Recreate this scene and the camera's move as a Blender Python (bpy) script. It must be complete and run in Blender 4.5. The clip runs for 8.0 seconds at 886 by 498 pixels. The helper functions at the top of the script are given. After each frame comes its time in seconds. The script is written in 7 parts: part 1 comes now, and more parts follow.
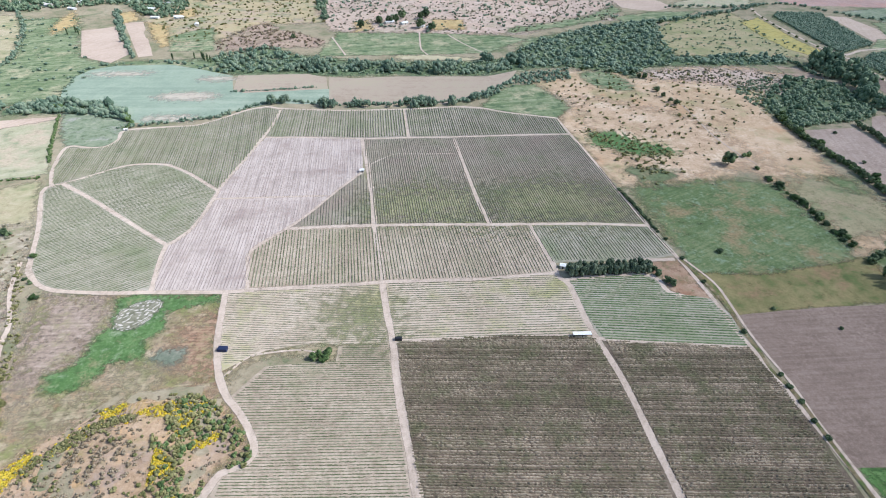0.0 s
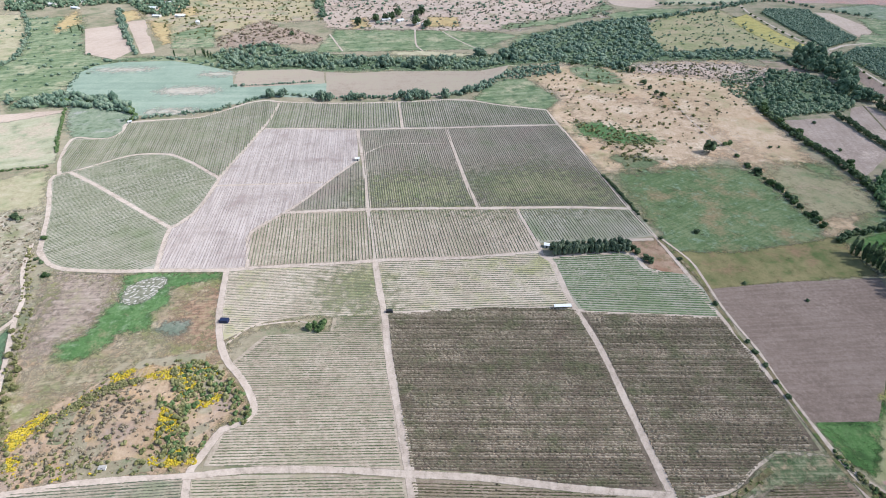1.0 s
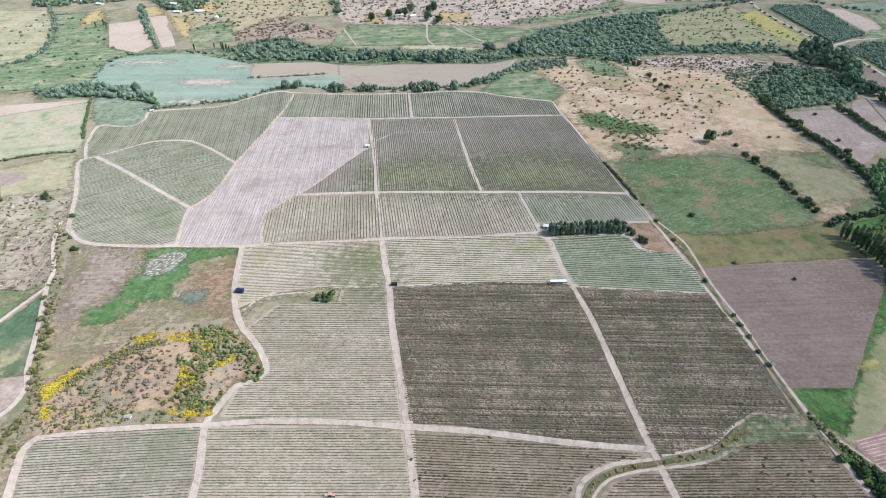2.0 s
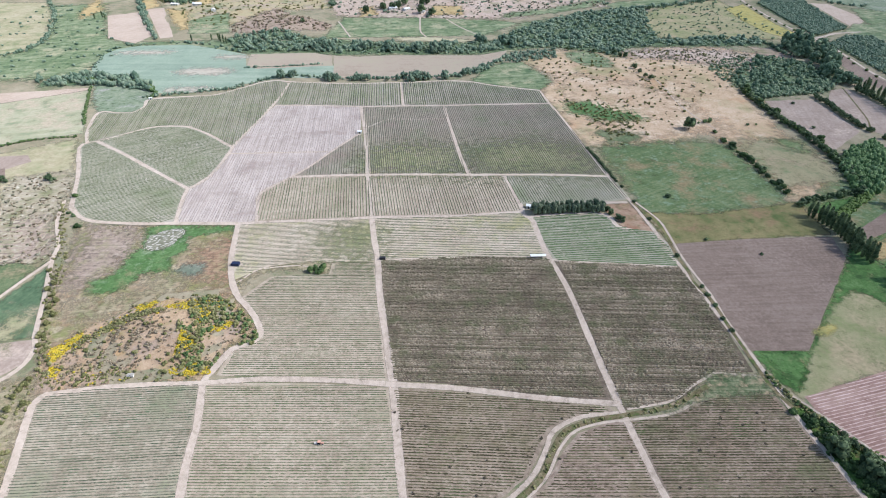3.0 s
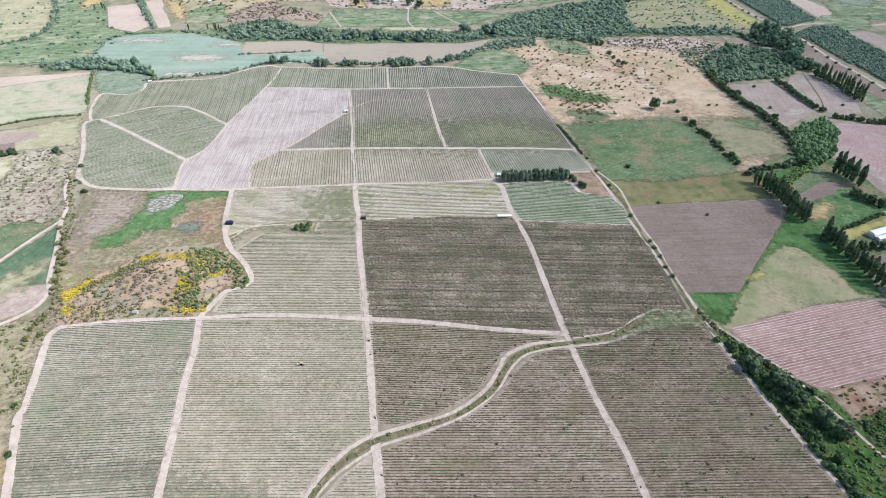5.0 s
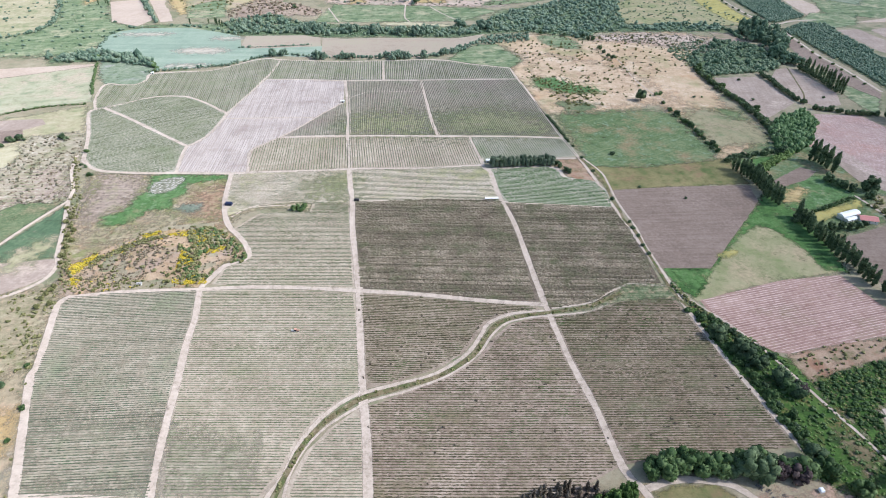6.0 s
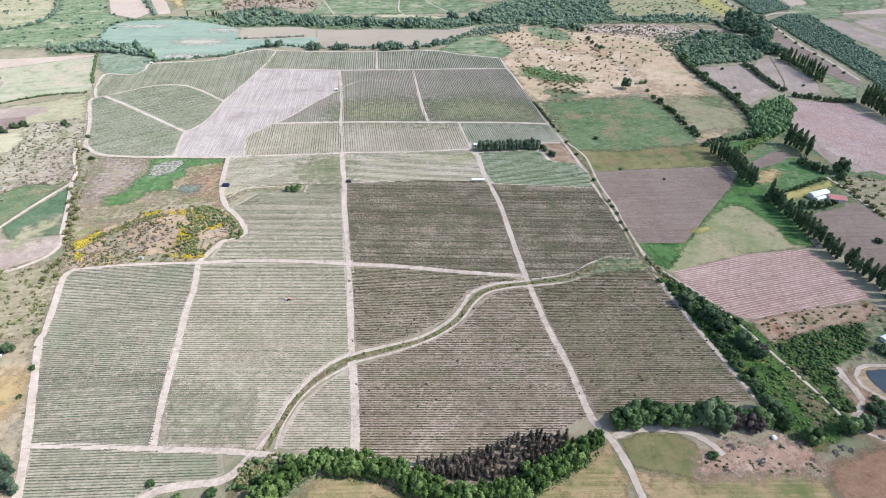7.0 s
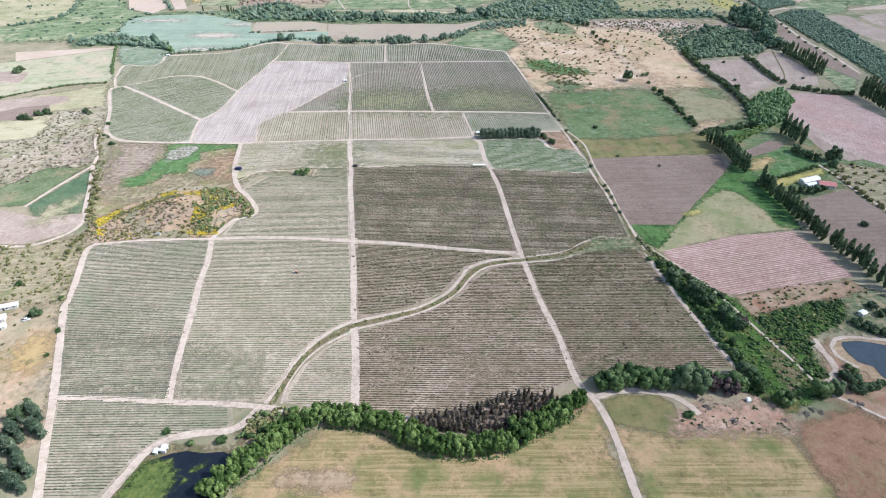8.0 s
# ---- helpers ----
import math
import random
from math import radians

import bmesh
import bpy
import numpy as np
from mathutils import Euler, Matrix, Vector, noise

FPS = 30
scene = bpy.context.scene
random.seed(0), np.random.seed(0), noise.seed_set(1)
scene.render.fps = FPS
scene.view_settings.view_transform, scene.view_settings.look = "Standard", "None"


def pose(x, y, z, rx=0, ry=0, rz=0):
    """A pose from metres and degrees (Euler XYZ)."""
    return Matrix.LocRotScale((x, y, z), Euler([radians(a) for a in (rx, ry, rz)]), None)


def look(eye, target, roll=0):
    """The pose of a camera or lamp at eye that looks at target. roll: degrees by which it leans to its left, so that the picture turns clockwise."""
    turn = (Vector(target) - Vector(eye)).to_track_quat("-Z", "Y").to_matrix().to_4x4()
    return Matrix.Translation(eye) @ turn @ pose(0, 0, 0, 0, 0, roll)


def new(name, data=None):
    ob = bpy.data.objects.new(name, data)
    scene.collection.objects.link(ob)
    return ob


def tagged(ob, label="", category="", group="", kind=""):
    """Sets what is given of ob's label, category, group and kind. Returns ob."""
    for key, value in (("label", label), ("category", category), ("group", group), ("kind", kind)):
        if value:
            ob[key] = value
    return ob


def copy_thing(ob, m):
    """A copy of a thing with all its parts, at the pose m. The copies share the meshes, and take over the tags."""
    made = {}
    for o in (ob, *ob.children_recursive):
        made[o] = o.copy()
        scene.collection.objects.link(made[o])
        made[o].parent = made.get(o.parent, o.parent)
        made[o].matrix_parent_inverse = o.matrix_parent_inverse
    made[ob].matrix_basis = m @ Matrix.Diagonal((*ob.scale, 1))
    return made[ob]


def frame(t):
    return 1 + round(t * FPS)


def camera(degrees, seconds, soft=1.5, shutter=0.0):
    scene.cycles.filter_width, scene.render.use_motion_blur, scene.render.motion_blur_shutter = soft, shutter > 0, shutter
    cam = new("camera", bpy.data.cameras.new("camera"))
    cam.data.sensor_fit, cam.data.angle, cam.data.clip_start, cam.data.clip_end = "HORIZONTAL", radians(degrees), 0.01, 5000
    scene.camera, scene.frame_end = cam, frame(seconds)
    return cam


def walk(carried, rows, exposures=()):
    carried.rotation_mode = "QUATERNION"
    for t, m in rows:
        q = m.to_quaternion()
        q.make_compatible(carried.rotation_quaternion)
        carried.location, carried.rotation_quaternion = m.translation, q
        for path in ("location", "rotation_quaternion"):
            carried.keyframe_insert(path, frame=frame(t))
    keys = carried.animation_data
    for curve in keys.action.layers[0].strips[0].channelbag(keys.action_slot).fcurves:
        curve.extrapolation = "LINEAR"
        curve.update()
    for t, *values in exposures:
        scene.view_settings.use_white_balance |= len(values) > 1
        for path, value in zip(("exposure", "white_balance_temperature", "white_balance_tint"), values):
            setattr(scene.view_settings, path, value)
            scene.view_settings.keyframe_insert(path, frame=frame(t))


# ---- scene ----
cam = camera(74.2, 8.0, soft=1.0)
PATH = [
    (0, (-3.27, -4.86, 251.58), (20.23, 158.54, 138.58), 0.0),
    (0.5, (-1.37, -19.10, 251.55), (22.23, 144.30, 138.65), -0.1),
    (1, (0.60, -33.20, 251.49), (24.00, 130.30, 138.89), -0.2),
    (1.5, (2.68, -47.21, 251.39), (25.98, 116.39, 138.79), -0.3),
    (1.7, (3.59, -52.84, 251.36), (22.19, 111.37, 138.66), -0.6),
    (3, (10.14, -89.21, 250.72), (29.64, 74.29, 137.12), -0.3),
    (3.5, (12.85, -102.88, 250.51), (32.85, 60.12, 136.41), -0.3),
    (4, (15.64, -116.46, 250.28), (35.75, 46.64, 136.38), -0.2),
    (4.5, (18.45, -130.30, 250.01), (38.85, 32.90, 136.21), -0.2),
    (6, (26.66, -172.69, 248.62), (47.06, -9.48, 134.92), 0.1),
    (6.5, (29.38, -186.54, 248.41), (49.78, -23.73, 134.01), 0.0),
    (7, (32.12, -200.10, 248.22), (52.93, -37.60, 133.62), 0.1),
    (7.5, (34.91, -213.65, 248.05), (52.90, -50.85, 133.25), -0.1),
    (8, (37.70, -227.28, 247.94), (54.60, -64.39, 133.04), -0.2),
]
walk(cam, [(t, look(eye, target, roll)) for t, eye, target, roll in PATH], [(0, 0.06, 5740, 12), (1.5, 0.06, 5740, 11.5), (2.8, 0.02, 5740, 11.5), (4.5, 0.09, 5720, 11.5), (6, 0.17, 5700, 11.5), (8, 0.2, 5700, 11.5)])
# ---- plan: outlines in metres ----
CENTRE_ROAD = [(-6, 572), (-2, 501), (-1, 446), (-1, 400), (1, 352), (1, 324), (2, 293), (4, 262), (4, 232), (5, 204), (9, 140), (9, 104), (10, 57), (12, 17), (12, -19)]
EAST_ROAD = [(123, 382), (124, 357), (126, 328), (125, 313), (130, 302), (129, 269), (130, 245), (132, 218), (132, 195), (131, 167), (130, 107), (131, 60), (134, 28), (135, -12), (140, -24), (143, -40), (143, -59), (142, -83), (143, -104)]
NORTH_ROAD = [(90, 561), (89, 501), (89, 433), (92, 389)]
FAR_LANE = [(44, 649), (43, 571)]
CROSS_ROAD = [(-72, 405), (-34, 403), (-1, 400), (43, 395), (92, 388), (125, 384), (175, 377), (219, 368)]
MIDDLE_ROAD = [(-251, 374), (-243, 362), (-233, 352), (-218, 345), (-182, 338), (-156, 335), (-106, 328), (-91, 328), (-56, 326), (-25, 324), (2, 324), (34, 321), (70, 317), (92, 317), (126, 317)]
GROVE_LANE = [(129, 308), (150, 309), (187, 306), (194, 299), (195, 285), (205, 278)]
YARD_LANE = [(194, 323), (217, 321)]
BLOCK_LANE = [(4, 263), (34, 261), (69, 259), (97, 256), (125, 250), (132, 247), (154, 241), (184, 235), (220, 226)]
UPPER_LANE = [(-106, 591), (-53, 583), (-3, 573), (44, 569), (91, 564), (148, 560), (213, 554)]
TOP_TRACK = [(-286, 508), (-298, 544), (-304, 594), (-280, 590), (-265, 591), (-258, 607), (-258, 631), (-219, 635), (-184, 636), (-157, 655), (-134, 675), (-112, 681), (-95, 673), (-30, 658), (45, 651), (102, 650), (134, 642), (163, 623), (213, 599)]
EAST_TRACK = [(213, 599), (214, 554), (216, 489), (216, 436), (217, 391), (218, 355), (220, 324), (221, 286), (221, 264), (219, 243), (220, 229), (220, 213), (220, 192), (220, 173), (220, 161), (220, 116), (221, 78), (223, 42), (226, 13), (228, -14)]
DITCH_TRACK = [(223, 323), (231, 291), (230, 269), (227, 244), (226, 226), (226, 209), (226, 196), (224, 178), (223, 167), (222, 128), (223, 112), (229, 101), (240, 79), (248, 58), (254, 33), (258, 13), (263, -9), (266, -28), (268, -35), (275, -41), (287, -54)]
WEST_TRACK = [(-286, 508), (-290, 498), (-269, 438), (-257, 396), (-251, 374)]
OVAL_TRACK = [(-286, 508), (-277, 511), (-258, 524), (-235, 540), (-216, 543), (-191, 537), (-165, 513), (-146, 490), (-136, 478), (-137, 466), (-140, 442), (-146, 416), (-155, 399), (-160, 394), (-160, 375), (-157, 337)]
OVAL_LANE = [(-277, 511), (-243, 479), (-207, 442), (-176, 410), (-160, 394)]
SLANT_TRACK = [(-136, 478), (-129, 508), (-118, 550), (-109, 593), (-103, 619), (-97, 669)]
PALE_TRACK = [(-8, 496), (-29, 466), (-55, 425), (-70, 406), (-95, 377), (-94, 351), (-92, 328)]
PALE_LANE = [(-136, 463), (-98, 460), (-40, 455)]
WINDING_ROAD = [(-106, 327), (-105, 303), (-103, 276), (-98, 251), (-91, 233), (-81, 218), (-74, 204), (-71, 193), (-76, 185), (-86, 182), (-95, 164), (-98, 155), (-95, 127), (-95, 103), (-93, 75), (-91, 33), (-88, -1)]
LOWER_ROAD = [(-184, 158), (-159, 159), (-137, 159), (-100, 156), (-70, 155), (-29, 149.5), (6, 142), (45, 133.8), (77, 124.7), (99, 119), (130, 112)]
BORDER_ROAD = [(-182, 159), (-187, 152), (-184, 134), (-180, 114), (-176, 92), (-177, 88), (-163, 45), (-151, 9), (-141, -25), (-132, -54), (-127, -75)]
SOUTH_ROAD = [(-151, 8), (-118, 3), (-84, -3), (-52, -8), (-38, -11), (-17, -16), (10, -22), (45, -28)]
POND_ROAD = [(-38, -11), (-45, -21), (-53, -25), (-70, -25), (-83, -28), (-91, -35), (-95, -45), (-101, -57), (-107, -72)]
CREEK_TRACK = [(-36, -9), (-28, 4), (-22, 21), (-12, 36), (1, 47), (10, 51), (29, 55), (51, 60), (71, 73), (82, 87), (90, 99), (107, 106), (128, 106)]
CREEK_LANE = [(-27, -10), (-25, 4), (-19, 18), (-8, 31), (7, 41), (15, 45), (36, 50), (58, 58), (78, 72), (90, 88), (102, 98), (119, 101), (129, 101), (156, 102), (175, 110)]
CREEK = [(-32, -9), (-27, 4), (-20, 20), (-10, 33), (4, 44), (12, 48), (33, 53), (55, 59), (75, 72), (86, 87), (96, 98), (113, 103), (128, 104), (157, 107), (184, 118)]
TREE_TRACK = [(142, -24), (149, -22), (160, -21), (175, -24), (184, -28), (190, -36), (192, -41)]
HILL_TRACK = [(-261, 386), (-253, 351), (-238, 314), (-234, 293), (-223, 255), (-210, 208), (-206, 199), (-206, 184), (-215, 171), (-232, 162), (-253, 163)]
SLOPE_LANE = [(-234, 293), (-248, 261), (-262, 222)]
HIGHWAY = [(744, 1078), (723, 1007), (702, 875), (696, 810), (695, 771), (701, 747), (689, 707), (676, 651), (665, 601), (660, 544), (645, 454)]
POND_LANE = [(287, 6), (285, -8), (283, -19), (276, -26), (267, -32)]
B1 = [(-286, 508), (-258, 524), (-235, 540), (-216, 543), (-191, 537), (-165, 513), (-146, 490), (-136, 478), (-129, 508), (-118, 550), (-109, 593), (-103, 619), (-97, 669), (-112, 681), (-134, 675), (-157, 655), (-184, 636), (-219, 635), (-258, 631), (-258, 607), (-265, 591), (-280, 590), (-304, 594), (-298, 544)]
B2 = [(-277, 511), (-258, 524), (-235, 540), (-216, 543), (-191, 537), (-165, 513), (-146, 490), (-136, 478), (-137, 466), (-140, 442), (-146, 416), (-155, 399), (-160, 394), (-176, 410), (-207, 442), (-243, 479)]
B3 = [(-286, 508), (-277, 511), (-243, 479), (-207, 442), (-176, 410), (-160, 394), (-160, 375), (-157, 337), (-182, 338), (-218, 345), (-233, 352), (-243, 362), (-251, 374), (-257, 396), (-269, 438), (-290, 498)]
B4 = [(-106, 591), (-53, 583), (-6, 572), (-7, 499), (-29, 466), (-40, 449), (-136, 463), (-136, 478), (-129, 508), (-118, 550)]
B5 = [(-136, 463), (-40, 449), (-55, 425), (-70, 406), (-95, 377), (-92, 328), (-156, 335), (-160, 375), (-160, 394), (-155, 399), (-146, 416), (-140, 442)]
B6 = [(-7, 496), (-1, 446), (-1, 400), (-70, 406), (-55, 425), (-29, 466)]
B7 = [(-72, 405), (-1, 398), (1, 352), (2, 324), (-25, 324), (-56, 326), (-91, 328), (-94, 351), (-95, 377)]
B8 = [(-1, 400), (43, 395), (92, 388), (123, 383), (124, 357), (126, 328), (125, 317), (92, 317), (70, 317), (34, 321), (2, 324), (1, 352)]
B9 = [(125, 383), (175, 377), (219, 368), (221, 357), (222, 326), (194, 323), (135, 329), (126, 328), (124, 357)]
B10 = [(-95, 673), (-30, 658), (44, 651), (43, 571), (-3, 573), (-53, 583), (-106, 591), (-103, 619)]
B11 = [(45, 651), (102, 650), (134, 642), (163, 623), (213, 599), (213, 554), (148, 560), (91, 564), (43, 571)]
B12 = [(-5, 572), (44, 569), (90, 563), (89, 501), (89, 433), (92, 389), (43, 395), (-1, 400), (-1, 446), (-2, 501)]
B13 = [(91, 564), (148, 560), (213, 554), (216, 489), (218, 436), (219, 390), (220, 370), (175, 377), (92, 388), (89, 433), (89, 501)]
B14 = [(-106, 327), (-56, 325), (-25, 324), (1, 323), (2, 293), (3, 263), (-29, 265), (-43, 269), (-73, 266), (-91, 256), (-98, 251), (-103, 276), (-105, 303)]
B15 = [(-29, 264), (3, 262), (4, 232), (5, 204), (7, 144.2), (-29, 151.2), (-70, 157.2), (-92, 161.2), (-86, 182), (-76, 185), (-71, 193), (-74, 204), (-81, 218), (-89, 231), (-72, 252), (-42, 252), (-31, 251)]
B16 = [(2, 324), (70, 317), (92, 317), (125, 316), (130, 302), (129, 269), (130, 246), (97, 256), (69, 259), (34, 261), (4, 262), (2, 293)]
B17 = [(129, 308), (150, 309), (187, 306), (194, 299), (195, 285), (220, 274), (225, 254), (221, 226), (184, 235), (154, 241), (132, 247), (129, 269), (130, 302)]
B18 = [(4, 262), (34, 261), (69, 259), (97, 256), (131, 247), (132, 218), (132, 195), (131, 167), (127, 115), (99, 121), (77, 127), (45, 136.5), (7, 145), (5, 204), (4, 232)]
B19 = [(132, 246), (154, 241), (184, 235), (221, 226), (222, 190), (215, 125), (191, 127), (166, 111), (133, 107), (129, 109), (131, 167), (132, 195), (132, 218)]
B20 = [(-184, 158), (-159, 159), (-137, 159), (-98, 156), (-95, 127), (-95, 103), (-93, 75), (-91, 33), (-86, -2), (-118, 3), (-151, 8), (-163, 45), (-177, 88), (-180, 114), (-184, 134), (-187, 152)]
B21 = [(-98, 154.5), (-70, 152.5), (-29, 146.5), (7, 138.5), (9, 114), (10, 83), (11, 53), (1, 48), (-12, 37), (-22, 22), (-28, 6), (-37, -8), (-84, -2), (-91, 33), (-93, 73), (-95, 103), (-95, 127)]
B22 = [(7, 139), (45, 131), (77, 122), (99, 116.5), (124, 110), (126, 107), (107, 107), (90, 101), (81, 89), (70, 74), (51, 63), (29, 57), (11, 53), (10, 68), (9, 104)]
B23 = [(11, 41), (36, 49), (58, 57), (78, 70), (91, 86), (102, 96), (118, 100), (130, 101), (131, 60), (134, 28), (135, -10), (113, -19), (78, -26), (39, -26), (12, -19), (12, 17)]
B24 = [(130, 100), (156, 101), (179, 109), (217, 109), (221, 78), (223, 42), (226, 13), (227, -11), (194, -9), (148, -9), (136, -10), (134, 28), (131, 60)]
B25 = [(-27, -9), (-24, 3), (-18, 17), (-7, 29), (7, 40), (11, 41), (12, 17), (12, -17), (-8, -15)]
B26 = [(-150, 7), (-118, 2), (-84, -4), (-53, -9), (-50, -21), (-54, -23), (-70, -23), (-85, -27), (-92, -34), (-97, -45), (-103, -57), (-111, -74), (-128, -75), (-132, -54), (-141, -25)]
PLOUGHED = [(227, 256), (291, 255), (353, 250), (345, 222), (258, 137), (223, 141)]
YELLOW_MEADOW = [(222, 303), (272, 294), (359, 302), (355, 253), (291, 255), (227, 256)]
GREEN_FIELD = [(229, 431), (288, 434), (336, 432), (361, 416), (358, 355), (356, 302), (276, 291), (222, 303)]
SCRUB = [(213, 599), (246, 648), (219, 714), (261, 766), (322, 757), (379, 737), (436, 754), (516, 747), (560, 711), (506, 640), (479, 578), (447, 502), (429, 428), (428, 365), (383, 312), (355, 304), (361, 331), (361, 394), (358, 450), (309, 434), (248, 431), (218, 436)]
GREEN_BANK = [(229, 139), (258, 137), (341, 217), (360, 237), (366, 208), (360, 150), (351, 121), (337, 125), (339, 151), (332, 180), (323, 186), (300, 174), (251, 128), (232, 108)]
PINK_FIELD = [(233, 104), (234, 76), (254, 53), (262, 51), (352, 60), (351, 71), (344, 118), (299, 118)]
DRY_STRIP = [(261, 50), (303, 56), (344, 56), (352, 48), (348, 39), (328, 39), (308, 39), (286, 35), (260, 29), (257, 36)]
ORCHARD = [(261, 28), (286, 34), (308, 38), (327, 38), (319, 23), (307, 15), (295, 11), (284, 6), (278, -7), (276, -24), (269, -27), (266, -20), (266, 2), (263, 15)]
RESERVOIR = [(302, 2), (312, 1), (326, -4), (336, -10), (317, -37), (306, -29), (306, -19), (300, -15), (299, -3)]
RESERVOIR_BANK = [(294, 3), (307, 5), (329, 0), (345, -6), (317, -45), (301, -36), (298, -23), (290, -13), (289, -3)]
DIRT_YARD = [(262, -31), (276, -20), (285, -1), (295, 5), (293, -16), (309, -26), (338, -44), (320, -64), (286, -55), (271, -45)]
RED_FIELD = [(235, -55), (270, -46), (286, -55), (302, -64), (257, -116), (238, -114), (233, -76)]
HAY_EAST = [(145, -42), (172, -52), (187, -51), (228, -55), (232, -68), (235, -93), (238, -114), (143, -104), (145, -84)]
HAY_NOOK = [(144, -27), (153, -24), (175, -25), (182, -33), (181, -44), (173, -51), (145, -42)]
RUBBLE = [(180, -42), (199, -34), (213, -38), (228, -34), (237, -46), (236, -55), (228, -55), (187, -51), (174, -51)]
HAY_WEST = [(140, -24), (124, -36), (105, -43), (83, -49), (63, -50), (44, -41), (30, -30), (16, -27), (-2, -28), (-12, -35), (-22, -45), (-37, -56), (-49, -83), (139, -104), (138, -83), (139, -55)]
BELT = [(-53, -65), (-48, -56), (-38, -49), (-29, -38), (-19, -29), (-9, -24), (4, -26), (27, -32), (38, -40), (52, -48), (68, -51), (86, -50), (101, -43), (117, -36), (133, -25)]
CONIFERS = [(38, -27), (53, -36), (66, -39), (82, -41), (99, -39), (119, -28), (122, -23), (113, -19), (95, -18), (78, -24), (60, -27)]
EAST_TREES = [(146, -17), (154, -17), (162, -17), (171, -19), (178, -20), (186, -21), (193, -22), (198, -24), (207, -25), (215, -28)]
WEST_CONIFERS = [(-159, -9), (-155, -4), (-159, -16), (-156, -26), (-164, -22), (-149, -15), (-146, -37), (-151, -42), (-145, -46), (-171, -18), (-160, -38)]
POND = [(-89, -39), (-78, -36), (-53, -38), (-47, -41), (-49, -50), (-51, -68), (-56, -83), (-102, -78)]
ALGAE = [(-94, -49), (-88, -39), (-77, -40), (-71, -51), (-75, -62), (-76, -81), (-102, -78)]
DITCH_GREEN = [(228, -14), (226, 13), (223, 42), (221, 78), (220, 105), (228, 97), (243, 72), (258, 46), (261, 24), (265, -6), (267, -34), (241, -45), (226, -32)]
SLOPE_GREEN = [(-273, 292), (-238, 292), (-263, 224), (-283, 225), (-311, 228), (-322, 249), (-298, 256)]
SLOPE_CROP = [(-233, 284), (-213, 217), (-210, 208), (-232, 208), (-247, 206), (-260, 222)]
SLOPE_SOIL = [(-315, 220), (-280, 219), (-246, 204), (-210, 206), (-205, 197), (-207, 184), (-217, 174), (-233, 165), (-255, 166), (-288, 170)]
WEST_SCRUB = [(-326, 436), (-283, 444), (-269, 429), (-257, 375), (-254, 350), (-232, 297), (-241, 291), (-269, 288), (-281, 259), (-313, 268), (-351, 345), (-313, 357), (-317, 391)]
WEST_YELLOW = [(-433, 461), (-404, 475), (-300, 521), (-274, 435), (-266, 391), (-305, 374), (-343, 349), (-368, 337)]
WEST_BROWN = [(-417, 477), (-371, 486), (-334, 486), (-324, 470), (-342, 454), (-330, 430), (-352, 416), (-387, 417)]
WEST_PINK = [(-479, 675), (-345, 684), (-346, 673), (-450, 633), (-455, 623)]
WEST_PALE = [(-514, 616), (-476, 626), (-450, 633), (-342, 676), (-300, 535), (-349, 526), (-382, 510), (-411, 491), (-443, 480)]
WEST_GRASS = [(-285, 164), (-253, 163), (-214, 168), (-197, 174), (-189, 154), (-186, 126), (-179, 88), (-165, 45), (-152, 9), (-144, -21), (-184, -23)]
SLOUGH_GREEN = [(-345, 696), (-293, 707), (-273, 686), (-261, 653), (-258, 631), (-258, 607), (-265, 591), (-280, 590), (-304, 594), (-322, 628)]
MOUND = [(-193, 157), (-195, 176), (-196, 187), (-189, 204), (-176, 218), (-161, 230), (-144, 237), (-121, 238), (-103, 237), (-92, 227), (-83, 213), (-76, 197), (-84, 189), (-91, 182), (-94, 164), (-102, 159), (-137, 162), (-173, 161)]
WETLAND = [(-234, 342), (-109, 327), (-103, 276), (-91, 233), (-76, 208), (-74, 193), (-88, 182), (-133, 175), (-193, 178), (-215, 214), (-218, 278)]
WET_GREEN = [(-108, 325), (-146, 330), (-165, 334), (-177, 331), (-173, 304), (-180, 291), (-180, 279), (-186, 267), (-197, 263), (-195, 249), (-186, 248), (-174, 250), (-167, 258), (-165, 269), (-145, 269), (-147, 286), (-138, 296), (-142, 312), (-107, 320)]
DRY_POOL = [(-171, 300), (-173, 309), (-171, 318), (-162, 325), (-151, 327), (-146, 324), (-146, 316), (-150, 306), (-157, 298), (-165, 297)]
BANK = [(-93, 238), (-85, 254), (-69, 261), (-49, 258), (-32, 251), (-29, 264), (-43, 267), (-73, 264), (-91, 255)]
BLUE_CROP = [(-374, 775), (-379, 829), (-368, 859), (-339, 873), (-265, 868), (-214, 837), (-171, 804), (-162, 745), (-146, 734), (-42, 734), (-40, 678), (-110, 693), (-159, 669), (-181, 655), (-216, 649), (-261, 653), (-273, 686), (-294, 710), (-343, 723), (-365, 745)]
TAN_WEST = [(-164, 805), (-73, 799), (-47, 781), (-44, 734), (-146, 734), (-162, 745)]
TAN_EAST = [(-44, 781), (-8, 771), (44, 771), (164, 754), (211, 773), (189, 729), (126, 675), (97, 662), (37, 668), (-41, 678)]
RIVER_WOOD = [(-212, 887), (-197, 913), (-132, 919), (-63, 865), (1, 837), (177, 817), (231, 837), (226, 784), (166, 763), (45, 780), (-45, 791), (-76, 807), (-182, 818)]
